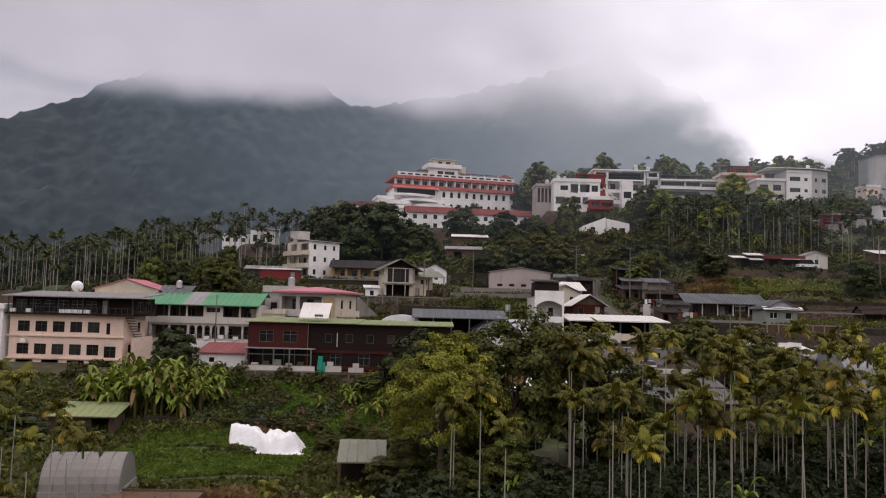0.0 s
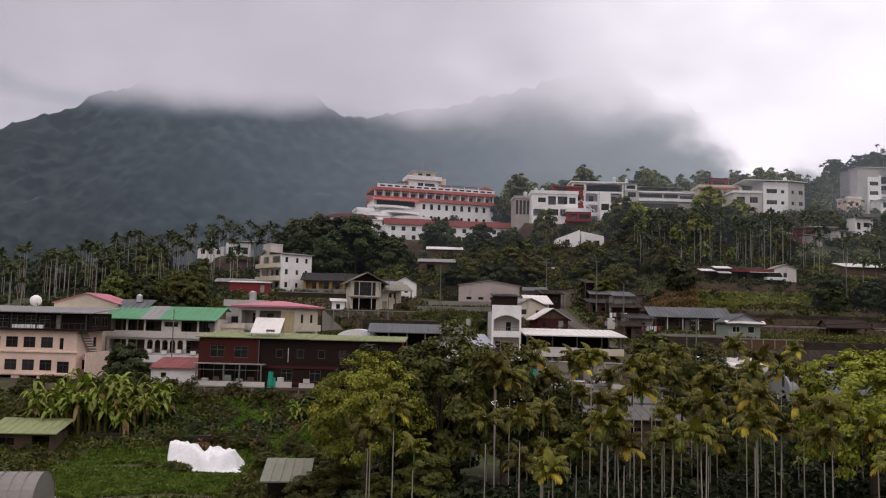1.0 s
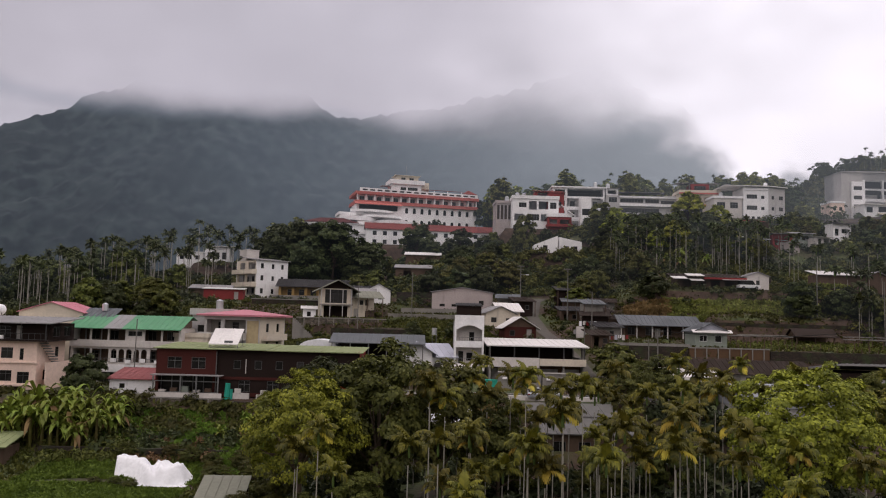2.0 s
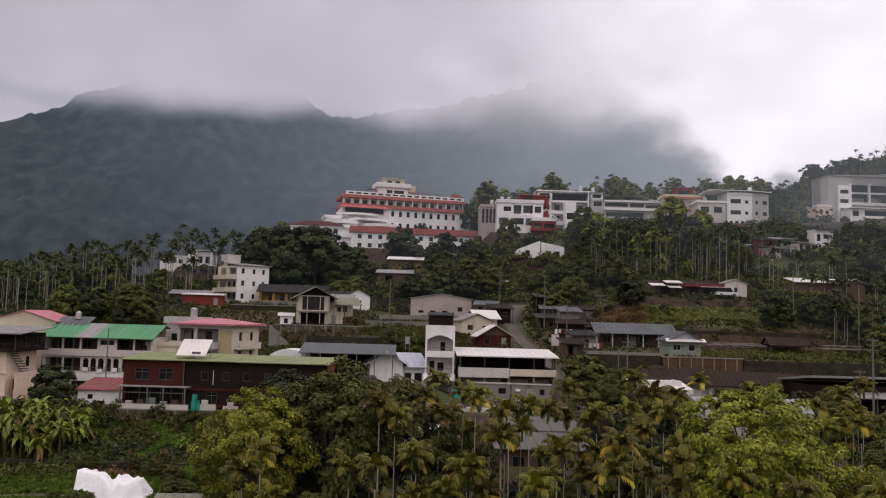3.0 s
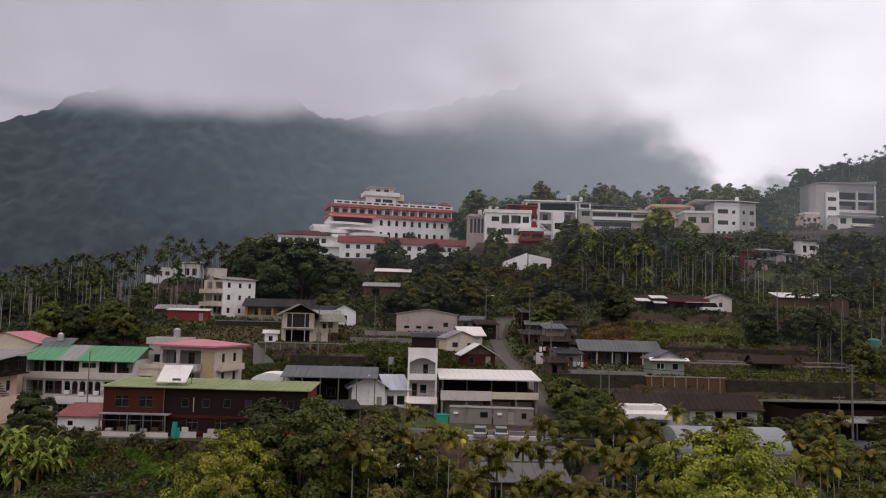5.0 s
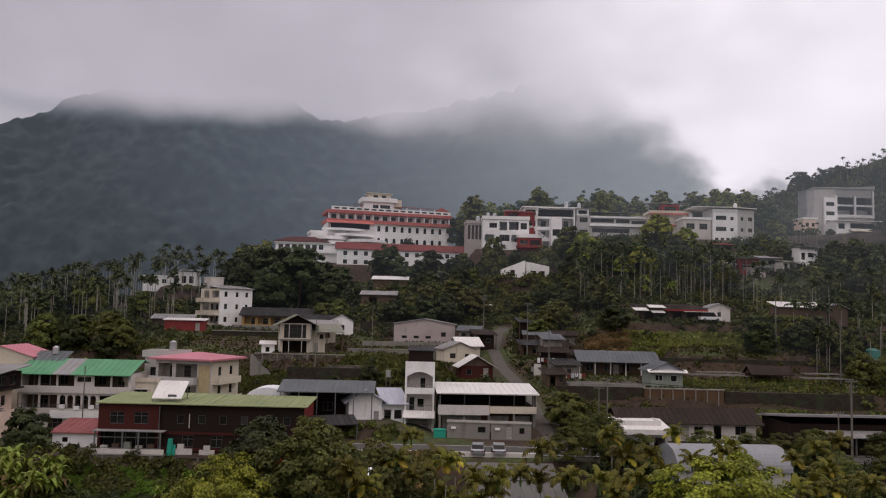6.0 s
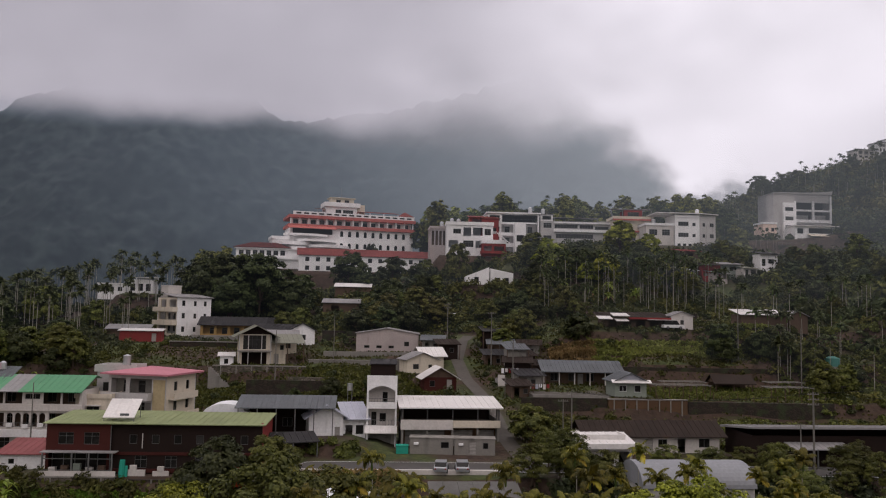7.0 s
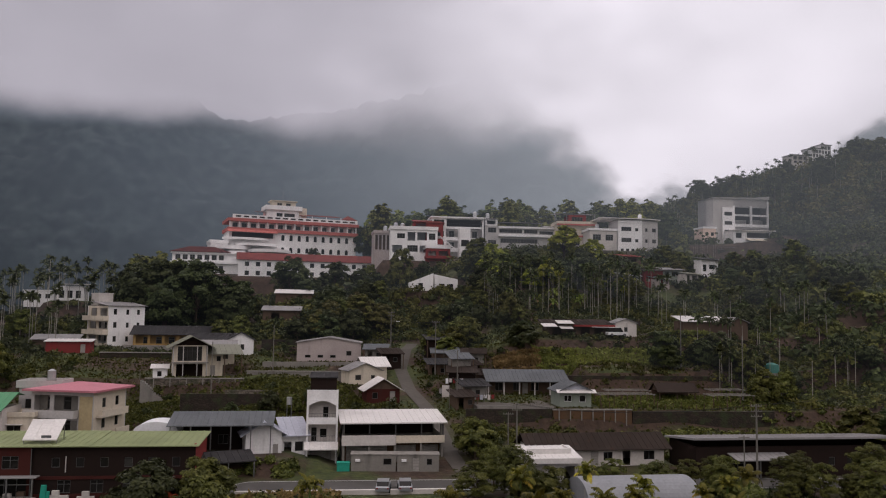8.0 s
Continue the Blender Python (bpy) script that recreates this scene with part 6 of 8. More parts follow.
def tree_meshes(kind):
    """Trunk and crown meshes of one kind of tree, made once."""
    if kind in TREES:
        return TREES[kind]
    base, width, depth, bare, clumps, clump, leaves, size, mat, seed = TREE_KINDS[kind]
    rg = np.random.default_rng(seed)
    c, r = crown_clumps(rg, width, depth, clumps, clump)
    c[:, 2] += bare
    bm = bmesh.new()
    top = Vector((rg.uniform(-0.4, 0.4), rg.uniform(-0.4, 0.4), bare + depth * 0.45))
    fork = bare * 0.7 + depth * 0.1
    cone(bm, (0, 0, -1.0), (top.x * 0.5, top.y * 0.5, fork), 0.030 * width, 0.022 * width, 9)
    cone(bm, (top.x * 0.5, top.y * 0.5, fork), top, 0.022 * width, 0.010 * width, 8)
    for i in rg.choice(clumps, min(clumps, 16), replace=False):
        f = rg.uniform(0.1, 0.9)
        s = Vector((top.x * 0.5, top.y * 0.5, fork)).lerp(top, f)
        e = Vector(c[i])
        m = s.lerp(e, 0.5) + Vector((0, 0, 0.05 * width))
        cone(bm, s, m, 0.010 * width, 0.006 * width, 5)
        cone(bm, m, e, 0.006 * width, 0.002 * width, 5)
    me = bpy.data.meshes.new("trunk")
    bm.to_mesh(me)
    bm.free()
    me.materials.append(BARK)
    idx = rg.choice(clumps, leaves, p=r ** 2 / (r ** 2).sum())
    d = unit(rg.normal(size=(leaves, 3)))
    d[:, 2] = np.where(d[:, 2] < -0.3, -d[:, 2], d[:, 2])
    out = unit((c[idx] - np.array([0, 0, bare + depth * 0.4])) / np.array([width, width, depth]))
    pos = c[idx] + unit(d + 0.5 * out) * (r[idx] * rg.uniform(0.4, 1.12, leaves) ** 0.7)[:, None] * np.array([1, 1, 0.85])
    nrm = unit(0.7 * d + 0.8 * out + 0.4 * rg.normal(size=(leaves, 3)) + np.array([0, 0, 0.3]))
    co, f = (leaf_quads if size < 0.25 else leaf_tris)(pos, nrm, size, rg)
    ob = raw("crown", co, f, mat)
    crown = ob.data
    bpy.data.objects.remove(ob)
    TREES[kind] = (me, crown)
    return TREES[kind]


# crown width, depth, bare trunk, clumps, clump radius, leaves, leaf size
TREE_KINDS = {
    "bright": ("broadleaf_tree", 11.0, 9.0, 1.6, 230, 0.72, 27000, 0.16, L_BRIGHT, 11),
    "bright_b": ("broadleaf_tree", 12.5, 8.6, 2.0, 260, 0.75, 30000, 0.17, L_BRIGHT, 12),
    "near": ("broadleaf_tree", 8.5, 9.8, 0.2, 110, 0.85, 12000, 0.21, L_MID, 13),
    "near_b": ("broadleaf_tree", 9.0, 9.0, 0.1, 110, 0.9, 12000, 0.21, L_SCRUB, 24),
    "mid": ("broadleaf_tree", 8.5, 8.2, 0.2, 90, 0.95, 7400, 0.30, L_MID, 14),
    "dark": ("broadleaf_tree", 9.5, 10.0, 0.2, 110, 1.05, 9000, 0.32, L_DARK, 15),
    "dark_b": ("broadleaf_tree", 8.5, 7.2, 0.1, 84, 0.95, 7400, 0.29, L_DARK, 16),
    "olive": ("broadleaf_tree", 8.0, 8.0, 0.3, 84, 0.9, 6600, 0.30, L_OLIVE, 17),
    "tall": ("broadleaf_tree", 8.5, 12.0, 0.6, 110, 0.9, 5000, 0.44, L_PALE, 18),
    "light": ("broadleaf_tree", 9.0, 7.5, 0.5, 84, 1.0, 4600, 0.40, L_BRIGHT, 22),
    "red": ("shrub", 3.4, 3.0, 0.8, 24, 0.55, 1500, 0.22, L_RED, 21),
}


def gz(x, y):
    return float(height(np.array([x]), np.array([y]))[0])


def tree(kind, x, y, s, label, z=None, rz=0.0, stretch=1.0, group=""):
    trunk, crown = tree_meshes(kind)
    e = thing(TREE_KINDS[kind][0], x, y, gz(x, y) if z is None else z, rz, label, "tree" if "tree" in TREE_KINDS[kind][0] else "shrub", group)
    e.scale = (s, s, s * stretch)
    for nm, me in (("trunk", trunk), ("crown", crown)):
        o = new(nm, me)
        o.parent = e
    return e


# areca palms
def frond(rg, length, rise, bend, leaflets, width):
    """One feathered frond from the origin along +x: broad hanging leaflets on a rib that leaves at the angle rise and bends over."""
    t = np.linspace(0, 1, leaflets)
    ang = np.radians(rise - bend * t ** 1.25)
    step = length / (leaflets - 1)
    rib = np.concatenate([[(0, 0, 0)], np.cumsum(np.stack([np.cos(ang), 0 * ang, np.sin(ang)], 1)[:-1] * step, 0)])
    co, fc = [], []
    for i in range(1, leaflets):
        fwd = np.array([math.cos(ang[i]), 0, math.sin(ang[i])])
        up = np.array([-math.sin(ang[i]), 0, math.cos(ang[i])])
        w = width * math.sin(math.pi * min(0.97, 0.16 + t[i] * 0.78)) ** 0.7
        for side in (-1, 1):
            a = w * rg.uniform(0.85, 1.12)
            p, hang = rib[i], rg.uniform(0.4, 0.8)
            mid = p + fwd * a * 0.30 + np.array([0, side * a * 0.5, 0]) + up * a * 0.16
            tip = p + fwd * a * 0.70 + np.array([0, side * a * 0.78, -hang * a])
            k = len(co)
            co += [p - fwd * step * 0.25, p + fwd * step * 0.75, mid + fwd * step * 0.75, tip, mid - fwd * step * 0.55]
            fc += [(k, k + 1, k + 2, k + 4), (k + 4, k + 2, k + 3, k + 3)]
    return np.array(co), fc


def crown_arrays(seed, n, length, leaflets, yellow=False):
    rg = np.random.default_rng(seed)
    co, fc, base = [], [], 0
    for i in range(n):
        a = 2 * math.pi * (i * 0.382 + rg.uniform(-0.05, 0.05))
        age = i / max(1, n - 1)
        rise, bend = 88 - 62 * age + rg.uniform(-8, 8), 72 + 42 * age + rg.uniform(-12, 18)
        if yellow:
            rise, bend = 8 + rg.uniform(-18, 14), 75
        c, f = frond(rg, length * rg.uniform(0.85, 1.15), rise, bend, leaflets, length * 0.33)
        m = np.array([[math.cos(a), -math.sin(a), 0], [math.sin(a), math.cos(a), 0], [0, 0, 1]])
        co.append(c @ m.T)
        fc += [(p + base, q + base, s + base) for quad in f for p, q, s in ((quad[0], quad[1], quad[2]), (quad[0], quad[2], quad[3])) if len({p, q, s}) == 3]
        base += len(c)
    return np.concatenate(co), np.array(fc)


PALM_CROWNS, PALM_DEAD, PALM_FAR = [], [], []
for s in range(5):
    for lst, args, mt in ((PALM_CROWNS, (40 + s, 11, 1.75, 10), L_PALM), (PALM_DEAD, (60 + s, 3, 1.45, 9, True), L_YELLOW), (PALM_FAR, (80 + s, 11, 1.5, 7), L_PALM_DARK)):
        o = raw("crown", *crown_arrays(*args), mt)
        lst.append(o.data)
        bpy.data.objects.remove(o)
bm = bmesh.new()
for i in range(10):
    cone(bm, (0, 0, -0.1 + 0.101 * i), (0, 0, 0.101 * i + 0.001), 0.060 - 0.002 * i, 0.058 - 0.002 * i, 7)
PALM_TRUNK = bpy.data.meshes.new("trunk")
bm.to_mesh(PALM_TRUNK)
bm.free()
PALM_TRUNK.materials.append(PALMBARK)
bm = bmesh.new()
cone(bm, (0, 0, -0.9), (0, 0, -0.5), 0.075, 0.11, 8)
cone(bm, (0, 0, -0.5), (0, 0, 0.1), 0.11, 0.06, 8)
PALM_SHAFT = bpy.data.meshes.new("crownshaft")
bm.to_mesh(PALM_SHAFT)
bm.free()
PALM_SHAFT.materials.append(SHAFT)


def palm(x, y, top, rg, far=False, scale=1.0, yellow=0.35, group="areca palms"):
    z0 = gz(x, y)
    hgt = max(3.0, top - z0)
    e = thing("areca_palm", x, y, z0, rg.uniform(0, 360), "slender areca palm with a pale ringed trunk and feathered crown" if not far else "slender areca palm on the far slope", "palm", group)
    lean = (rg.normal() * 0.022, rg.normal() * 0.022)
    t = new("trunk", PALM_TRUNK)
    t.parent = e
    sh = Matrix.Identity(4)
    sh[0][2], sh[1][2] = lean
    t.matrix_local = sh @ Matrix.Diagonal((scale, scale, hgt - 0.6, 1))
    k = int(rg.integers(5))
    for nm, me in (("crownshaft", PALM_SHAFT), ("crown", (PALM_FAR if far else PALM_CROWNS)[k])) + ((("dead_fronds", PALM_DEAD[k]),) if not far and rg.random() < yellow else ()):
        o = new(nm, me)
        o.parent = e
        o.matrix_local = Matrix.Translation((lean[0] * hgt, lean[1] * hgt, hgt)) @ Matrix.Rotation(rg.uniform(0, 6.28), 4, "Z") @ Matrix.Scale(scale * rg.uniform(0.85, 1.12), 4)
    return e


rg = np.random.default_rng(21)
# the grove on the slope below the village street
for i in range(60):
    x, y = rg.uniform(-3, 64), rg.uniform(53, 67)
    if x < 12 and i % 2 or (x - 1) ** 2 + (y - 73) ** 2 < 40 or (x - 44.6) ** 2 + (y - 70) ** 2 < 60 or (x - 53) ** 2 + (y - 63) ** 2 < 26:
        continue
    palm(x, y, rg.uniform(6.2, 10.0) if x < 20 else rg.uniform(7.0, 9.4) if x > 36 else rg.uniform(7.6, 12.4), rg, group="palms of the near grove")
for i in range(36):
    x, y = rg.uniform(7, 66), rg.uniform(69, 90)
    if 24 < x < 36 and y > 80 or (x - 44.6) ** 2 + (y - 70) ** 2 < 80 or (x - 53) ** 2 + (y - 63) ** 2 < 40:
        continue
    palm(x, y, rg.uniform(11.2, 14.6), rg, group="palms of the near grove")
for i in range(24):
    x, y = rg.uniform(10, 38), rg.uniform(67, 84)
    palm(x, y, rg.uniform(8.8, 13.2) - 2.0 * (24 < x < 36), rg, group="palms of the near grove")
for i in range(7):
    palm(20.5 + i * 1.5, rg.uniform(71, 78), rg.uniform(8.6, 10.2), rg, group="palms of the near grove")
for i in range(16):
    palm(rg.uniform(56, 72), rg.uniform(66, 84), rg.uniform(8.8, 12.4), rg, group="palms of the near grove")
for x, y, t in ((-23, 44, 11.8), (-24.4, 45.5, 9.6), (-21.6, 43, 8.8), (-19.4, 44, 8.4), (-20.7, 45.5, 9.0), (-23.6, 42, 7.2), (-25.4, 47, 11.0), (-22.2, 41, 6.4), (-26.8, 48, 9.0), (-24.8, 43, 6.0), (-27.5, 50, 12.0), (-22.8, 48, 9.8), (-11.5, 56, 3.6), (-19.8, 41, 4.6)):
    palm(x, y, t - 0.4, rg, scale=0.68, yellow=0.1, group="palms by the garden tunnel")
# the palm plantation on the upper slope
for i in range(120):
    x = rg.uniform(54, 99)
    y = rg.uniform(193, 214)
    palm(x, y, rg.uniform(37.5, 46.5) - 1.5 * (y < 200), rg, far=True, scale=0.95, group="palms of the upper slope")
for i in range(46):
    x = rg.uniform(94, 132)
    y = rg.uniform(146, 190)
    palm(x, y, gz(x, y) + rg.uniform(7, 10), rg, far=True, scale=1.15, group="palms of the side slope")
for i in range(44):
    x = rg.uniform(62, 156)
    y = rg.uniform(268, 288)
    palm(x, y, gz(x, y) + rg.uniform(11, 16), rg, far=True, scale=0.62, group="palms of the skyline")


def palm_wood(name, n, area, hmin, hmax, label, scale):
    """A plantation too dense to count, as one mesh of leaves; its stems are another."""
    g = np.random.default_rng(33)
    co, fc, base = [], [], 0
    bm = bmesh.new()
    for i in range(n):
        x, y = g.uniform(area[0], area[1]), g.uniform(area[2], area[3])
        z = gz(x, y)
        h = g.uniform(hmin, hmax)
        c, f = crown_arrays(int(80 + g.integers(5)), 10, 1.6 * scale, 6)
        a = g.uniform(0, 6.28)
        m = np.array([[math.cos(a), -math.sin(a), 0], [math.sin(a), math.cos(a), 0], [0, 0, 1]])
        co.append(c @ m.T + (x, y, z + h))
        fc.append(f + base)
        base += len(c)
        cone(bm, (x, y, z - 0.5), (x, y, z + h), 0.085, 0.055, 5)
    top = tagged(raw(name, np.concatenate(co), np.concatenate(fc), L_PALM_DARK), label, "palm grove", kind="stuff")
    stems = link("stems", bm, PALMBARK, top)
    stems["kind"] = "stuff"


palm_wood("palm_plantation", 330, (-185, -36, 190, 262), 8.0, 13.0, "dense dark areca palm plantation on the slope", 1.15)
palm_wood("slope_palms", 170, (-195, -60, 158, 196), 7.0, 11.0, "areca palms covering the slope above the guest house", 1.1)
palm_wood("ridge_palms", 130, (170, 330, 330, 440), 7.0, 11.0, "palms and trees crowning the wooded ridge", 0.95)

# single trees
SINGLE = [
    ("near", 56, 110.2, 0.55, 0.75), ("near_b", 62, 109.6, 0.6, 0.7), ("near", 66.5, 110.0, 0.5, 0.8), ("near_b", 70.5, 109.4, 0.6, 0.8), ("near", 40.6, 113.0, 0.6, 0.9), ("near_b", 82, 109.2, 0.6, 0.9), ("near", 92, 108.8, 0.7, 0.9),
    ("bright", 0.3, 74, 1.06, 1.22), ("bright_b", 44.6, 70.5, 1.3, 1.08), ("bright", 53, 64, 0.9, 1.0), ("near_b", -4.4, 70.5, 0.55, 0.75), ("near_b", 2.0, 68.6, 0.6, 0.7), ("near", 5.8, 70.2, 0.65, 0.8), ("near_b", 7.0, 77, 1.4, 1.2), ("near", 13.2, 79.5, 1.25, 1.12), ("near", -2.6, 77, 0.55, 0.8),
    ("near_b", 4, 82, 0.9, 1.1), ("near_b", 18.5, 80, 1.0, 1.1), ("near_b", 21, 84, 0.8, 1.0), ("near", 37.0, 106.5, 0.7, 0.8), ("mid", 41.5, 119.8, 0.55, 0.6), ("mid", 40.2, 126, 0.9, 0.8), ("near_b", 42, 107, 0.8, 0.9), ("near", 46, 104.5, 0.7, 0.8),
    ("near_b", 36, 82, 0.8, 0.8), ("near", 60, 78, 0.9, 0.9), ("near_b", 52, 86, 0.9, 0.8), ("near", 66, 86, 0.9, 0.9), ("near_b", 29, 80, 0.7, 0.75), ("near", 70, 100, 0.7, 0.8), ("near_b", 80, 108, 0.7, 0.7), ("near", 88, 100, 0.9, 0.9), ("near_b", 76, 92, 0.9, 0.9),
    ("dark_b", -38.5, 117, 0.8, 1.0), ("dark_b", -3.0, 105, 1.15, 1.05), ("mid", 3.5, 108, 0.9, 0.85), ("near", -9.5, 109.5, 0.5, 0.55), ("red", 0.2, 105.5, 1.0, 1.2), ("near", 4.5, 102, 0.8, 0.85),
    ("dark_b", -47, 92, 0.7, 0.6), ("dark_b", -53, 90, 0.7, 0.6), ("near_b", -12, 92, 0.45, 0.5), ("near", -7, 88, 0.5, 0.6), ("light", 122, 288, 1.9, 1.15), ("dark", 27.5, 288, 1.1, 1.1), ("tall", 31, 286, 1.1, 1.2), ("light", 84, 232, 1.2, 1.0), ("light", 92, 230, 0.9, 0.9), ("dark_b", 5.2, 240, 1.35, 1.05), ("dark_b", 18, 241, 1.05, 0.9), ("dark_b", 25, 243, 0.7, 0.9), ("mid", 36.5, 232, 0.95, 1.5),
    ("near_b", -22.4, 89.4, 0.2, 0.55), ("near_b", -20.6, 88.9, 0.22, 0.5), ("near_b", -24.6, 89.2, 0.18, 0.5), ("near_b", -14.2, 97.4, 0.33, 0.7), ("near_b", -17.4, 99.4, 0.32, 0.7), ("near_b", -10.4, 97.2, 0.36, 0.8), ("olive", -20.2, 101.0, 0.3, 0.6), ("olive", -13.4, 94.0, 0.26, 0.9), ("near_b", -25.5, 100.5, 0.3, 0.6),
    ("dark_b", 5.4, 271, 0.75, 1.4), ("dark_b", 11.0, 271.5, 0.85, 1.55), ("dark_b", 2.0, 270, 0.5, 1.3),
]
for k, x, y, s, st in SINGLE:
    tree(k, x, y, s, {"bright": "tree with a full bright yellow-green crown", "bright_b": "broad tree with a bright yellow-green crown", "light": "light green tree among the slope palms", "red": "small tree covered in red blossom"}.get(k, "leafy dark green tree with an uneven crown"), rz=x * 37 % 360, stretch=st)
AREAS = [  # kinds, number, x0, x1, y0, y1, scale, label
    (("dark_b", "mid"), 9, 26, 44, 240, 246, 0.62, "bushy tree below the white terraced house"),
    (("light", "mid", "dark_b", "dark_b"), 30, 56, 104, 204, 224, 0.85, "leafy tree rising among the slope palms"),
    (("mid", "olive", "dark_b"), 14, 99, 140, 200, 226, 0.6, "light bushy tree below the ridge houses"),
    (("dark", "dark"), 17, -31, -13, 209, 224, 1.42, "tall dark green tree in the wood below the hotel"),
    (("dark_b", "dark"), 5, -11, -6, 210, 222, 1.05, "dark green tree at the edge of the wood"),
    (("dark", "tall"), 10, -62, -28, 232, 264, 1.05, "dark green tree at the edge of the palm grove"),
    (("dark_b", "mid"), 14, -10, 34, 216, 230, 0.6, "round dark tree before the hotel wing"),
    (("mid", "dark_b", "olive", "dark_b"), 20, 9, 34, 194, 207, 0.95, "leafy tree on the bank above the village"),
    (("dark_b", "mid"), 12, 36, 56, 196, 208, 0.6, "low leafy tree on the bank above the village"),
    (("tall", "mid", "mid", "dark"), 26, 29, 62, 268, 288, 1.25, "bushy tree beside the hotel"),
    (("mid", "dark_b"), 10, 56, 118, 222, 232, 0.6, "leafy tree among the slope palms"),
    (("dark_b", "dark"), 12, 85.5, 104, 163, 168.5, 0.68, "dark bushy tree above the terraces"),
    (("dark_b", "dark_b"), 7, 90, 112, 163, 167, 0.5, "dark bush before the white-roofed shed"),
    (("mid", "mid", "dark_b"), 20, 98, 140, 122, 162, 0.75, "hillside tree in thick scrub"),
    (("mid", "dark_b", "dark_b"), 20, 112, 150, 176, 212, 0.7, "leafy tree on the side slope"),
    (("dark_b", "mid", "mid"), 12, -62, -44, 160, 184, 0.8, "leafy tree above the street houses"),
    (("mid", "dark_b"), 14, 40, 62, 170, 192, 0.7, "leafy tree beside the lane"),
    (("mid", "dark_b"), 9, -10, 22, 139, 152, 0.42, "small tree on the village bank"),
    (("mid", "dark_b"), 8, -8, 12, 194, 206, 0.75, "leafy tree by the village houses"),
    (("near", "near_b"), 15, 37, 104, 103.5, 107.5, 0.5, "roadside tree below the street"),
]
CLEAR = [(110, 209, 12, 8), (6, 206, 8, 9), (8, 220, 6, 6), (44, 211, 7, 6)]      # open ground before sheds that stand clear of trees
for kinds, n, x0, x1, y0, y1, s, lab in AREAS:
    for i in range(n):
        k = kinds[int(rg.integers(len(kinds)))]
        x, y = rg.uniform(x0, x1), rg.uniform(y0, y1)
        if any(abs(x - p[0]) < p[2] + 1 and abs(y - p[1]) < p[3] + 1 for p in PADS + CLEAR):
            continue
        tree(k, x, y, s * rg.uniform(0.75, 1.2), lab, rz=rg.uniform(0, 360), stretch=rg.uniform(0.85, 1.1))


def forest(name, kinds, n, area, s, label):
    """Far trees too many to count: crowns in one mesh, stems in another."""
    co, fc, base, bm = [], [], 0, bmesh.new()
    for i in range(n):
        k = kinds[int(rg.integers(len(kinds)))]
        x, y = rg.uniform(area[0], area[1]), rg.uniform(area[2], area[3])
        if any(abs(x - p[0]) < p[2] + 1 and abs(y - p[1]) < p[3] + 1 for p in PADS):
            continue
        crown = tree_meshes(k)[1]
        v = np.zeros(len(crown.vertices) * 3, np.float32)
        crown.vertices.foreach_get("co", v)
        q = v.reshape(-1, 3, 3)[::2]
        mid = q.mean(1, keepdims=True)
        q = (mid + (q - mid) * 1.35).reshape(-1, 3) * s * rg.uniform(0.75, 1.2)
        a = rg.uniform(0, 6.28)
        turn = np.array([[math.cos(a), -math.sin(a), 0], [math.sin(a), math.cos(a), 0], [0, 0, 1]])
        z = gz(x, y)
        co.append(q @ turn.T + (x, y, z))
        fc.append(np.arange(len(q)).reshape(-1, 3) + base)
        base += len(q)
        cone(bm, (x, y, z - 1), (x, y, z + 5 * s), 0.28 * s, 0.12 * s, 6)
    top = tagged(raw(name, np.concatenate(co), np.concatenate(fc), tree_meshes(kinds[0])[1].materials[0]), label, "wood", kind="stuff")
    stems = link("stems", bm, BARK, top)
    stems["kind"] = "stuff"


def wood(name, n, area, size, mat, label, lmin=0.3, leaves=520, seed=5, keep=None, yards=True):
    """Growth too dense to count: many leafy clumps on the ground, one mesh."""
    g = np.random.default_rng(seed)
    x, y = g.uniform(area[0], area[1], n), g.uniform(area[2], area[3], n)
    ok = np.ones(n, bool)
    for p in PADS if yards else ():
        ok &= ~((np.abs(x - p[0]) < p[2] + 0.6) & (np.abs(y - p[1]) < p[3] + 0.6))
    ok &= ~((np.abs(y - street_y(x)) < 5.5) & (x > 4)) & ~((np.abs(x - lane_x(y)) < 3.6) & (y > 116) & (y < 196))
    if keep is not None:
        ok &= keep(x, y)
    x, y = x[ok], y[ok]
    z = height(x, y)
    r = size * g.uniform(0.5, 1.25, len(x))
    idx = np.repeat(np.arange(len(x)), leaves)
    d = unit(g.normal(size=(len(idx), 3)))
    d[:, 2] = np.abs(d[:, 2])
    lump = 1 + 0.35 * np.sin(d[:, 0] * 5 + idx) * np.sin(d[:, 1] * 6 + idx * 2.3)
    c = np.stack([x, y, z - 0.1], 1)[idx] + d * (r[idx] * lump * g.uniform(0.6, 1.05, len(idx)))[:, None] * np.array([1, 1, 0.9])
    co, f = leaf_tris(c, unit(d + 0.5 * g.normal(size=d.shape)), lmin * 1.12, g)
    return tagged(raw(name, co, f, mat), label, "undergrowth", kind="stuff")


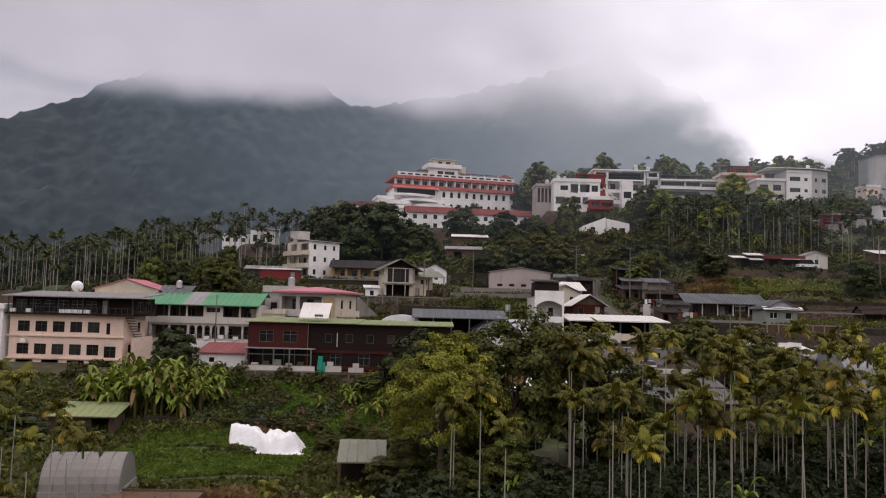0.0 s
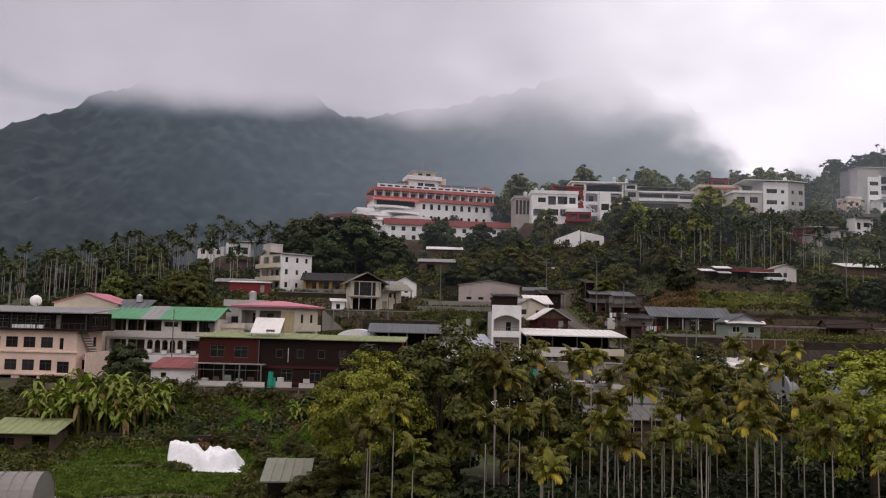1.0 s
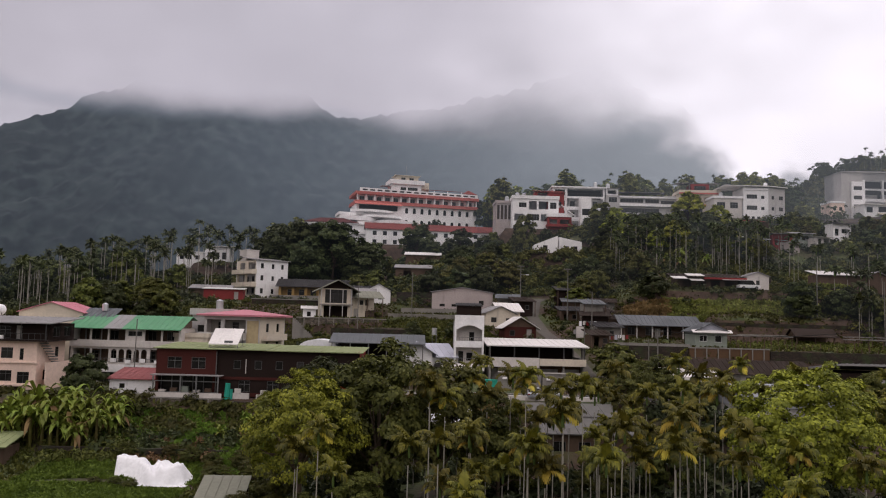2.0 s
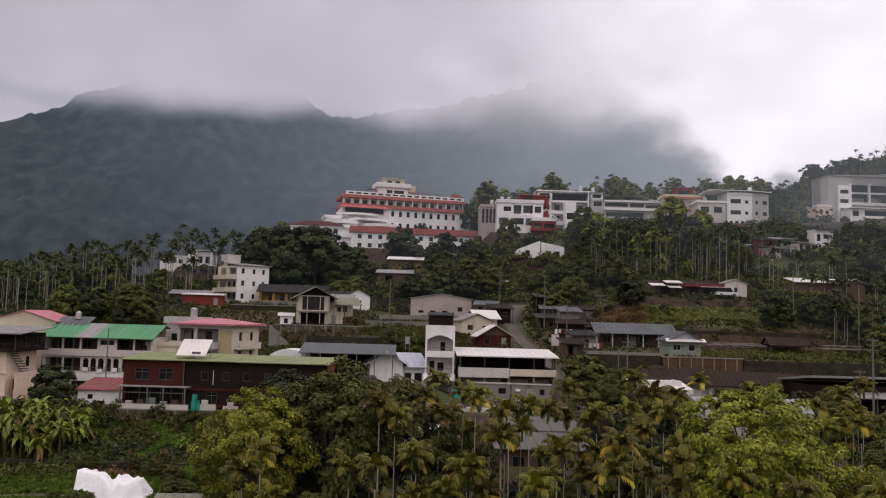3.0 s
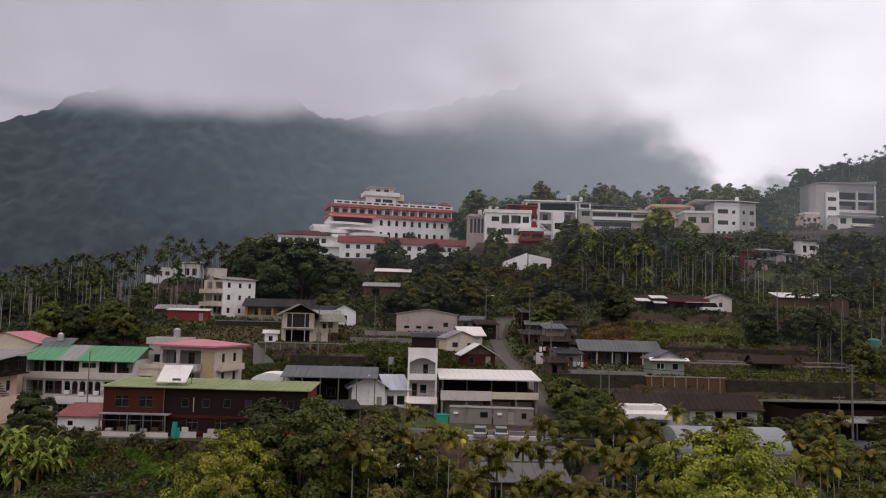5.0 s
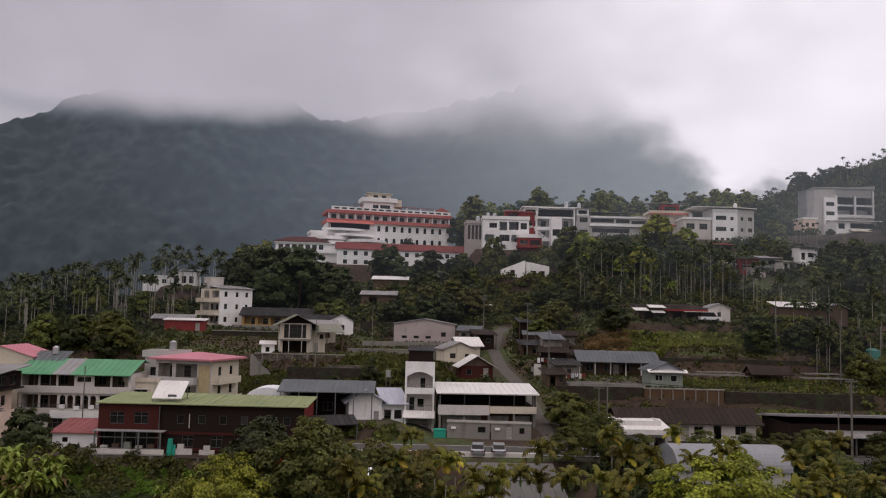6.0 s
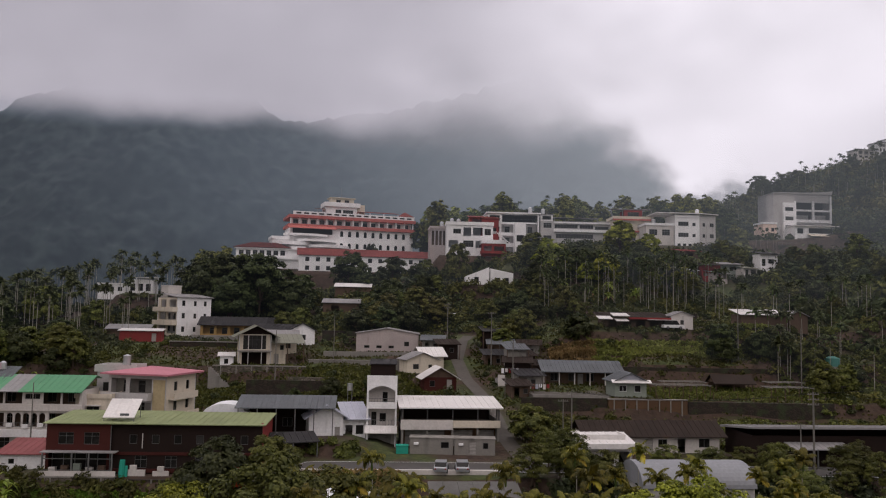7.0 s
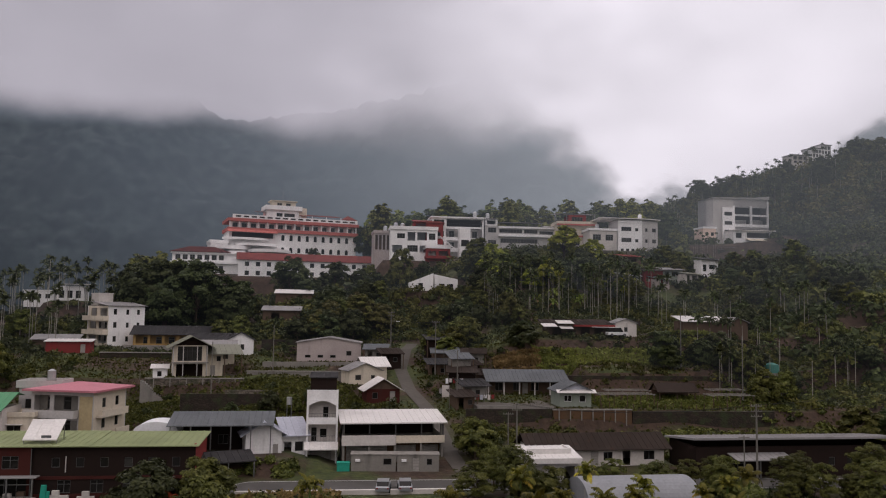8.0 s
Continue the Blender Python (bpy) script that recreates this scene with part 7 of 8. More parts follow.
forest("side_hill_wood", ("dark",), 13, (192, 345, 300, 440), 1.1, "dark forest trees on the side hill")
forest("side_hill_wood", ("dark_b",), 13, (192, 345, 300, 440), 1.1, "dark forest trees on the side hill")
forest("side_hill_wood", ("mid",), 13, (192, 345, 300, 440), 1.1, "dark forest trees on the side hill")
forest("plantation_wood", ("dark",), 11, (-170, -40, 188, 240), 1.05, "dark trees among the plantation palms")
forest("plantation_wood", ("dark_b",), 11, (-170, -40, 188, 240), 1.05, "dark trees among the plantation palms")
forest("plantation_wood", ("mid",), 11, (-170, -40, 188, 240), 1.05, "dark trees among the plantation palms")
forest("skyline_wood", ("dark",), 20, (76, 142, 278, 302), 1.32, "trees on the skyline above the town")
forest("skyline_wood", ("mid",), 10, (76, 142, 278, 302), 1.32, "trees on the skyline above the town")
forest("skyline_wood", ("tall",), 10, (76, 142, 278, 302), 1.32, "trees on the skyline above the town")
forest("ridge_wood", ("dark",), 15, (28, 92, 284, 304), 1.25, "tall bushy trees behind the ridge houses")
forest("ridge_wood", ("mid",), 15, (28, 92, 284, 304), 1.25, "tall bushy trees behind the ridge houses")
forest("ridge_wood", ("tall",), 15, (28, 92, 284, 304), 1.25, "tall bushy trees behind the ridge houses")


open_ground = lambda x, y: ~((x > -37) & (x < -8) & (y > 70) & (y < 102)) & ~((x > 24) & (x < 36) & (y > 90))
terrace = lambda x, y: ~((x > 40) & (x < 98) & (y > 142) & (y < 171)) & ~((x > -32) & (x < 24) & (y > 146) & (y < 182) & (np.sin(x * 12.9) + np.sin(y * 7.7) > -1.45))
wood("undergrowth", 1000, (-62, 78, 46, 112), 1.3, L_SCRUB, "tangled green undergrowth below the street", 0.30, 130, 5, lambda x, y: open_ground(x, y) & ~((x > 1) & (y < 90)))
# the grove's shade is in this growth's leaf colour
wood("undergrowth", 300, (1, 74, 56, 70), 1.7, L_UNDER_SHADE, "growth coloured as shaded between the palm stems", 0.30, 170, 25)
wood("undergrowth", 190, (0, 66, 62, 76), 2.2, L_UNDER_SHADE, "growth coloured as shaded under the grove", 0.36, 170, 68)
wood("undergrowth", 60, (-47, -27, 98.8, 102.6), 1.1, L_SCRUB, "weeds at the foot of the bananas", 0.24, 150, 28, lambda x, y: (y > 101.6) | (y < 100.2))
wood("undergrowth", 150, (-52, -8, 106.5, 117), 1.1, L_SCRUB, "weeds and bushes behind the bananas", 0.3, 130, 26)
wood("undergrowth", 34, (-30, -12, 101.5, 106), 1.3, L_DARK, "dark bushes in the sunken garden", 0.3, 150, 27)
wood("undergrowth", 26, (-26, -10, 99, 105), 0.9, L_DRY, "russet bushes in the sunken garden", 0.24, 130, 66)
wood("undergrowth", 40, (-32, -4, 106.5, 111), 0.9, L_SCRUB, "weeds at the foot of the shop wall", 0.26, 120, 67)
# leaf colour again darkened for shade behind the stems
wood("undergrowth", 330, (-4, 100, 66, 108), 2.4, L_UNDER_SHADE, "undergrowth coloured as shaded behind the palm stems", 0.36, 240, 4, open_ground)
wood("undergrowth", 1000, (-78, 122, 128, 206), 1.1, L_SCRUB, "low scrub on the village terraces", 0.28, 130, 6, terrace)
wood("undergrowth", 1000, (-78, 122, 128, 206), 1.3, L_DARK, "dark bushes on the village terraces", 0.30, 120, 8, terrace)
wood("undergrowth", 1200, (-62, 170, 196, 285), 2.1, L_DARK, "dark growth on the upper slope", 0.42, 130, 7)
wood("undergrowth", 1000, (-62, 170, 196, 285), 1.9, L_MID, "green growth on the upper slope", 0.45, 110, 3)
wood("undergrowth", 1500, (118, 390, 150, 470), 3.8, L_DARK, "thick trees covering the side hill", 0.75, 130, 9, lambda x, y: ~((x > 138) & (x < 192) & (y > 222) & (y < 300)) & ~((x > 256) & (x < 316) & (y > 398) & (y < 436)))
wood("undergrowth", 600, (118, 390, 150, 470), 3.6, L_MID, "green trees covering the side hill", 0.7, 120, 10, lambda x, y: ~((x > 138) & (x < 192) & (y > 222) & (y < 300)) & ~((x > 256) & (x < 316) & (y > 398) & (y < 436)))
wood("undergrowth", 70, (150, 188, 272, 286.5), 1.9, L_DARK, "bushes at the foot of the terrace wall", 0.5, 120, 72, None, False)
wood("undergrowth", 80, (183, 206, 284, 308), 2.6, L_DARK, "dark trees crowding the concrete block", 0.5, 190, 71, None, False)
wood("undergrowth", 130, (184, 232, 258, 320), 3.0, L_DARK, "dark trees beside the concrete block", 0.55, 180, 69)
wood("undergrowth", 46, (-14, 14, 243, 252), 1.7, L_DARK, "bushes along the hotel wing", 0.42, 130, 73, None, False)
wood("undergrowth", 60, (30, 58, 205, 216), 1.6, L_MID, "bushes below the white split house", 0.4, 120, 70, None, False)
wood("undergrowth", 330, (112, 205, 200, 288), 2.6, L_DARK, "dark trees on the bank below the concrete block", 0.48, 190, 61, lambda x, y: ~((x > 133) & (x < 147) & (y > 226) & (y < 240)))
wood("undergrowth", 130, (112, 205, 200, 288), 2.2, L_MID, "green bushes on the bank below the concrete block", 0.45, 160, 62, lambda x, y: ~((x > 133) & (x < 147) & (y > 226) & (y < 240)))
wood("undergrowth", 160, (180, 330, 300, 436), 5.0, L_OLIVE, "olive tree canopy on the side hill", 0.9, 130, 63, lambda x, y: ~((x > 262) & (x < 300) & (y > 405) & (y < 430)))
wood("undergrowth", 420, (94, 150, 138, 200), 1.4, L_SCRUB, "scrub under the side slope palms", 0.36, 110, 64)
wood("undergrowth", 140, (94, 150, 138, 200), 1.5, L_OLIVE, "olive scrub under the side slope palms", 0.36, 110, 65)
wood("undergrowth", 200, (-30, 170, 292, 330), 3.0, L_DARK, "trees along the ridge behind the town", 0.8, 120, 12)
wood("undergrowth", 260, (-190, -60, 146, 190), 1.5, L_DARK, "dark growth under the slope palms", 0.4, 90, 31)
wood("undergrowth", 500, (-190, -36, 185, 262), 1.8, L_DARK, "dark growth under the plantation", 0.6, 70, 13)


wood("undergrowth", 70, (2, 14, 113, 122), 1.0, L_SCRUB, "weeds and bushes behind the timber block", 0.32, 130, 15, None, False)
wood("undergrowth", 90, (40, 70, 128, 141), 1.3, L_MID, "bushes below the terrace wall", 0.36, 120, 16, None, False)
wood("undergrowth", 90, (70, 100, 126, 141), 1.4, L_MID, "bushes below the terrace wall", 0.36, 120, 17, None, False)


def banana(x, y, s, rg):
    e = thing("banana_plant", x, y, gz(x, y), rg.uniform(0, 360), "banana plant with long arching torn green leaves", "banana plant", "banana grove")
    e.scale = (s, s, s)
    stem = rg.uniform(1.4, 2.0 + max(0.0, s - 1.0) * 6)
    bm = bmesh.new()
    cone(bm, (0, 0, -0.4), (0, 0, stem + 0.1), 0.20, 0.11, 8)
    part("stem", bm, L_OLIVE, e)
    for i in range(13):
        a, lift = i * 2.4 + rg.uniform(-0.5, 0.5), rg.uniform(0.8, 2.3) - i * 0.11
        L, wd = rg.uniform(1.4, 2.9), rg.uniform(0.19, 0.30)
        ts = np.linspace(0, 1, 9)
        rad = L * (0.75 * ts - 0.1 * ts ** 2)
        zz = stem + L * (lift * ts - (0.62 + 0.45 * lift) * ts ** 2)
        w = wd * np.sin(np.pi * np.clip(0.06 + ts * 0.93, 0, 1)) ** 0.6
        co = []
        for j in range(9):
            for sgn in (-1, 0, 1):
                co.append((rad[j] * math.cos(a) - sgn * w[j] * math.sin(a), rad[j] * math.sin(a) + sgn * w[j] * math.cos(a), zz[j] + (0.12 if sgn else 0.0) + rg.normal() * 0.03))
        f = [(j * 3 + k, j * 3 + k + 1, j * 3 + k + 4, j * 3 + k + 3) for j in range(8) for k in (0, 1)]
        f = [q for q in f if rg.random() > 0.10]
        o = raw("leaf", np.array(co), np.array(f), L_DRY if lift < 0.25 and rg.random() < 0.7 else L_BANANA)
        o.parent = e
    return e


for i in range(72):
    banana(rg.uniform(-45, -28.5), rg.uniform(101.4, 107), rg.uniform(1.05, 1.38), rg)
for i in range(26):
    banana(rg.uniform(-60, -38), rg.uniform(150, 158), rg.uniform(0.9, 1.2), rg)
for i in range(8):
    banana(rg.uniform(-16, -6), rg.uniform(98, 106), rg.uniform(0.7, 1.0), rg)
for i in range(10):
    banana(rg.uniform(60, 100), rg.uniform(196, 203), rg.uniform(0.9, 1.2), rg)


def tufts(name, n, area, size, mat, label, seed, keep=None, rows=0.0):
    """Upright blades and small leaves over an area, or in planted rows; one mesh."""
    g = np.random.default_rng(seed)
    x, y = g.uniform(area[0], area[1], n), g.uniform(area[2], area[3], n)
    if rows:
        y = np.round(y / rows) * rows + g.normal(size=n) * rows * 0.16
    ok = np.ones(n, bool)
    for p in PADS:
        ok &= ~((np.abs(x - p[0]) < p[2]) & (np.abs(y - p[1]) < p[3]))
    ok &= ~((np.abs(y - street_y(x)) < 4.6) & (x > 4)) & ~((np.abs(x - lane_x(y)) < 2.2) & (y > 116) & (y < 196))
    if keep is not None:
        ok &= keep(x, y)
    x, y = x[ok], y[ok]
    k = len(x)
    c = np.stack([x, y, height(x, y) + size * g.uniform(0.1, 0.7, k)], 1)
    co, f = leaf_quads(c, unit(g.normal(size=(k, 3)) * np.array([1, 1, 0.5])), size, g, 1.8)
    return tagged(raw(name, co, f, mat), label, "grass", kind="stuff")


in_field = lambda x, y: (x > -35) & (x < -14) & (y > 76) & (y < 99)
tufts("grass", 26000, (-62, 6, 58, 112), 0.42, L_SCRUB, "rough grass and weeds below the houses", 41, lambda x, y: ~in_field(x, y))
tufts("grass", 16000, (-15, 3, 94, 111), 0.42, L_GRASS, "bright green grass bank", 42)
tufts("grass", 9000, (-31, -15, 104, 111), 0.40, L_GRASS, "bright grass under the shop wall", 53)
tufts("vegetable_rows", 24000, (-35, -14, 76, 99), 0.34, L_GRASS, "rows of green vegetables in a garden plot", 43, lambda x, y: np.sin(y * 0.47 + 0.1 * np.sin(x * 0.4)) > -0.9, rows=0.55)
tufts("grass", 46000, (-80, 124, 127, 206), 0.36, L_SCRUB, "rough grass on the village banks", 44)
tufts("grass", 14000, (-30, 30, 140, 165), 0.42, L_SCRUB, "rough grass between the village walls", 45)
tufts("grass", 5000, (-14, 8, 143, 148), 0.4, L_GRASS, "bright grass strip below the mossy wall", 52)
tufts("crop", 9000, (60, 100, 166.8, 171.6), 0.6, L_PALE, "green crop strips on the upper terrace", 46, rows=1.1)
tufts("crop", 2600, (51.5, 61, 168, 171.5), 0.7, L_DRY, "orange-brown ripe crop strip", 47, rows=1.0)
tufts("crop", 5000, (66, 98, 146, 156), 0.5, L_MID, "garden vegetables on the terrace", 48, rows=1.4)
tufts("grass", 1500, (-19.5, -14.5, 67, 71), 0.8, L_DRY, "dry brown grass by the garden", 49)
tufts("grass", 6000, (-6, 20, 100, 110), 0.6, L_DRY, "dry brown weeds at the roadside", 50)


# ---- walls, gardens and small things ----
def retaining(x0, y0, x1, y1, low, high, mat, label, cap=CONCRETE, panels=0):
    e = thing("retaining_wall", x0, y0, low, math.degrees(math.atan2(y1 - y0, x1 - x0)), label, "wall")
    L, h = math.hypot(x1 - x0, y1 - y0), high - low
    part("body", boxes((0, L, 0, 0.6, -0.8, h)), mat, e)
    if cap:
        part("coping", boxes((-0.1, L + 0.1, -0.12, 0.7, h, h + 0.18)), cap, e)
    for i in range(panels):
        x = L * (i + 0.5) / panels
        part("pier", boxes((x - 0.09, x + 0.09, -0.14, -0.003, -0.8, h)), CONCRETE, e)
    return e


retaining(-27.2, 112.0, -17.4, 112.0, 3.6, 6.9, RUBBLE, "pale rubble wall under the shop terrace", CONCRETE, 3)
retaining(-17.2, 112.1, -8.0, 112.1, 3.6, 6.7, STONE, "dark mossy stone wall under the shop terrace", None, 3)
retaining(-8.0, 112.4, 3.0, 112.8, 4.6, 7.0, STONE, "dark mossy stone wall below the timber block", None, 3)
retaining(-36.5, 100.6, -12.5, 100.9, -0.4, 1.9, STONE, "low dark stone wall behind the vegetable plot", None)
retaining(41.5, 143.2, 56.6, 143.0, 10.8, 15.0, STONE, "high dark retaining wall under the terrace yard", None, 0)
retaining(56.8, 142.9, 71.0, 142.9, 11.4, 14.8, TANWALL, "tan rust-stained sheet wall with upright posts", CONCRETE, 7)
retaining(71.2, 142.9, 97.5, 142.4, 10.6, 14.6, STONE, "dark earth-stained terrace wall", None, 0)
retaining(-16.5, 163.4, 1.5, 163.6, 13.6, 18.3, RUBBLE, "tall stone terrace wall under the balcony house", CONCRETE, 6)
retaining(1.8, 166.6, 21.6, 167.0, 15.6, 19.5, CONCRETE, "stained concrete wall in two lifts", CONCRETE, 9)
retaining(4.0, 174.4, 24.0, 174.0, 18.2, 21.0, CONCRETE, "pale garden wall with uneven panels", None, 8)
retaining(-30.0, 181.4, -12.0, 182.0, 19.0, 22.2, STONE, "dark stone wall along the upper yard", CONCRETE, 0)
retaining(-1.0, 157.0, 18.0, 157.6, 14.2, 16.8, RUBBLE, "low dark wall across the green bank", None, 0)
retaining(7.0, 109.2, 34.0, 109.4, 6.4, 8.75, PALEWALL, "pale concrete roadside parapet", None, 0)
wood("undergrowth", 170, (44, 100, 157, 175), 0.7, L_SCRUB, "low weeds on the earth banks", 0.3, 60, 18, None, False)
wood("undergrowth", 130, (40, 98, 139.6, 142.2), 1.1, L_SCRUB, "creepers and bushes against the terrace wall", 0.26, 130, 29, lambda x, y: np.sin(x * 0.7) + np.sin(x * 1.9) > 0.1, False)
wood("undergrowth", 90, (64, 100, 144, 157), 0.8, L_MID, "garden bushes on the terrace", 0.24, 110, 30, None, False)

for x0, y0, x1, y1, rise, mt, lab in ((68, 188.5, 90, 188, 1.2, STONE, "low dark wall below the slope palms"),
                                      (2, 192.5, 16, 192, 1.3, STONE, "low stone wall behind the hall"), (-28, 190.6, -15, 190.2, 1.2, CONCRETE, "low concrete garden wall by the row house"),
                                      (98, 184, 112, 183, 1.3, CONCRETE, "low concrete wall on the side slope"),
                                      (-8, 152.6, 8, 152.2, 1.3, STONE, "low mossy wall across the village bank"), (60, 160.2, 96, 159.6, 1.1, STONE, "low earth-stained terrace wall")):
    g0 = min(gz(x0, y0), gz(x1, y1), gz((x0 + x1) / 2, y0))
    retaining(x0, y0, x1, y1, g0 - 0.6, max(gz(x0, y0), gz(x1, y1)) + rise, mt, lab, None, 0)


def outside_stair():
    e = thing("outside_stair", -17.5, 161.5, 13.8, 0, "grey concrete stair climbing the terrace wall", "stair")
    for i in range(14):
        part("step", boxes((5.2 - i * 0.36, 5.56 - i * 0.36, 0, 1.5, -0.6, 0.2 + i * 0.32)), CONCRETE, e)
    part("rail", boxes((0.4, 0.46, 0, 0.06, 4.4, 5.4)), METAL, e)


outside_stair()


def plastic_heap():
    """White sheeting thrown over a long heap."""
    e = thing("plastic_sheet_heap", -19.6, 92.5, gz(-19.6, 92.5), 0, "crumpled white plastic sheeting over a heap", "tarpaulin")
    xs, ys = np.linspace(-4.3, 4.6, 50), np.linspace(-2.4, 2.4, 26)
    X, Y = np.meshgrid(xs, ys)
    side = np.clip((X + 4.3) / 0.35, 0, 1) * np.clip((4.6 - X) / 1.6, 0, 1)
    front = np.clip((Y + 2.4 - 1.5 * np.clip((0.4 - X) / 2.0, 0, 1) - 0.7 * np.clip((X - 2.2) / 2.0, 0, 1)) / 1.3, 0, 1) * np.clip((2.4 - Y) / 0.5, 0, 1)
    hump = side * front
    fold = np.abs(fbm(X, Y * 0.4, 0.8, 3)) + 0.5 * np.abs(fbm(X * 0.5, Y, 1.7, 2))
    Z = hump * (2.35 - 0.11 * X - 0.75 * np.exp(-((X - 0.3 + 0.5 * Y) / 0.55) ** 2)) - 0.38 * fold * (0.25 + hump) - 0.1
    X = X + 0.25 * fbm(Y, X, 0.5, 2)
    i = (np.arange(25)[:, None] * 50 + np.arange(49)[None]).ravel()
    o = raw("sheet", np.stack([X, Y, Z], -1).reshape(-1, 3), np.stack([i, i + 1, i + 51, i + 50], 1), SHEET, True)
    o.parent = e
    for k in range(9):
        a = rg.uniform(-1, 1)
        b = thing("loose_plank", -15.8 + a * 2.2, 92.2 + rg.uniform(-0.9, 0.9), gz(-15.8, 92) + 0.12, rg.uniform(0, 180), "loose weathered plank beside the sheeting", "plank", "loose planks")
        part("plank", boxes((-0.9, 0.9, -0.1, 0.1, -0.08, 0.04)), PALEWALL if k % 2 else BROWNWALL, b)


plastic_heap()


TUNNEL = surface("dusty_plastic", (0.20, 0.185, 0.17), 0.5, (0.10, 0.09, 0.075), 0.5, streak=False)


def garden_sheds():
    e = thing("lean_to_hut", -9.0, 73.0, -0.5, 4, "low open hut with a grey-green sheet roof", "hut")
    slope(e, 0, 4.4, 0, 2.6, 4.4, 3.9, R_PALE, rib=0.8, label="grey-green sheet roof")
    posts(e, (0.2, 4.1), 0.3, -1, 2.5, BROWNWALL, 0.07)
    posts(e, (0.2, 4.1), 4.1, -1, 3.5, BROWNWALL, 0.07)
    wall(e, (0.2, 4.0), (4.2, 4.0), -1, 3.3, DARKWALL)
    wall(e, (4.2, 0.4), (4.2, 3.9), -1, 2.4, DARKWALL)
    t = thing("garden_tunnel", -31.3, 64.4, 0.7, 8, "low tunnel greenhouse under grey plastic", "greenhouse")
    bm = bmesh.new()
    arc = [(2.9 - 2.9 * math.cos(math.pi * i / 14), 0.2 + 2.6 * math.sin(math.pi * i / 14)) for i in range(15)]
    prism(bm, arc, 0, 6)
    o = part("cover", bm, TUNNEL, t, "dusty grey plastic cover")
    o.rotation_euler = (0, 0, radians(90))
    o.location = (6, 0, 0)
    for i in range(7):
        bm = bmesh.new()
        tube(bm, [Vector((i, a[0], a[1] + 0.04)) for a in arc], 0.035)
        part("hoop", bm, METAL, t)
    part("base_wall", boxes((-0.1, 6.1, -0.1, 5.9, -2.6, 0.19)), CONCRETE, t)
    f = thing("frame_bed", -26.2, 61.6, 0.5, 4, "brown soil bed with a timber edge and stakes", "garden bed")
    part("soil", boxes((0, 7.6, 0, 4.4, -1.8, 0.25)), SOIL, f)
    part("edge", boxes((-0.1, 7.7, -0.1, -0.003, -0.9, 0.45), (-0.1, 7.7, 4.403, 4.5, -0.5, 0.45)), BROWNWALL, f)
    for i in range(7):
        part("stake", boxes((0.3 + i * 1.15, 0.36 + i * 1.15, -0.2, -0.13, -0.6, 0.8 + 0.2 * (i % 3))), WOODPOLE, f)
    s = thing("low_roof_shed", -46.3, 96.6, 0.0, 3, "low shed with a moss-stained sheet roof", "shed")
    shell(s, 7.6, 4, 2.2, BROWNWALL, [(5, 7, 0.2, 2.0, "o"), (1, 3, 0.8, 1.8, "w")])
    slope(s, -0.4, 8.2, -0.9, 2.3, 4.6, 3.4, R_OLIVE, label="moss-stained sheet roof")


garden_sheds()


def shacks():
    spots = [(37.6, 166.5, 18.6, 4.4, 4.0, 2.6, R_DARK, 4), (40.5, 158.5, 17.2, 5.0, 4.2, 3.0, R_RUST, -8), (42.5, 152.6, 15.6, 4.6, 4.0, 2.5, R_DARK, 10), (39.0, 172.5, 20.4, 5.2, 4.0, 2.8, R_SLATE, -4), (44.2, 165, 18.6, 3.6, 3.2, 2.6, R_RUST, 12), (41.6, 162.0, 18.0, 3.8, 3.4, 4.6, R_SLATE, 6), (46.0, 160.4, 17.0, 3.4, 3.2, 2.6, R_RUST, -5), (38.4, 176.4, 21.6, 4.2, 3.4, 4.2, R_DARK, 8), (45.2, 171.8, 20.6, 4.4, 3.2, 2.6, R_RUST, -10), (40.4, 148.0, 14.2, 3.6, 3.0, 2.4, R_RUST, 14), (28.4, 171.6, 20.4, 4.0, 3.4, 2.6, R_RUST, 10), (25.0, 176.0, 21.2, 4.4, 3.4, 2.5, R_SLATE, -6)]
    for i, (x, y, z, w, d, h, r, a) in enumerate(spots):
        e = thing("timber_shack", x, y, z, a, "dark patched timber shack with a low sheet roof", "shack", "shacks by the lane")
        shell(e, w, d, h, (BROWNWALL, DARKWALL, CONCRETE)[i % 3], [(0.5, 1.5, 0.1, 2.0, "o"), (2.3, 3.2, 0.9, 1.8, "w")])
        slope(e, -0.6, w + 0.6, -0.9, h - 0.1, d + 0.5, h + 0.9, r)
        posts(e, (-0.3, w + 0.3), -0.7, -0.6, h, BROWNWALL, 0.06)
    e = thing("white_tank_shed", 43.2, 169.0, 20.2, 0, "small white sheet-clad shed on posts", "shed")
    shell(e, 2.6, 2.2, 2.5, WHITE, zb=0.4)
    slope(e, -0.3, 2.9, -0.4, 2.5, 2.6, 2.9, R_GREY)
    posts(e, (0.2, 2.4), 0.3, -1.5, 0.4, BROWNWALL, 0.07)
    g = thing("thatched_shed", 79.4, 151, 15.2, -3, "old open shed with a brown thatched roof", "shed")
    gable(g, 7.2, 4.5, 2.2, 1.3, R_RUST, BROWNWALL, over=0.4, rib=0)
    posts(g, (0.2, 3.6, 7.0), 0.3, -0.5, 2.2, BROWNWALL, 0.08)
    wall(g, (0, 4.2), (7.2, 4.2), -0.5, 2.2, BROWNWALL)


shacks()


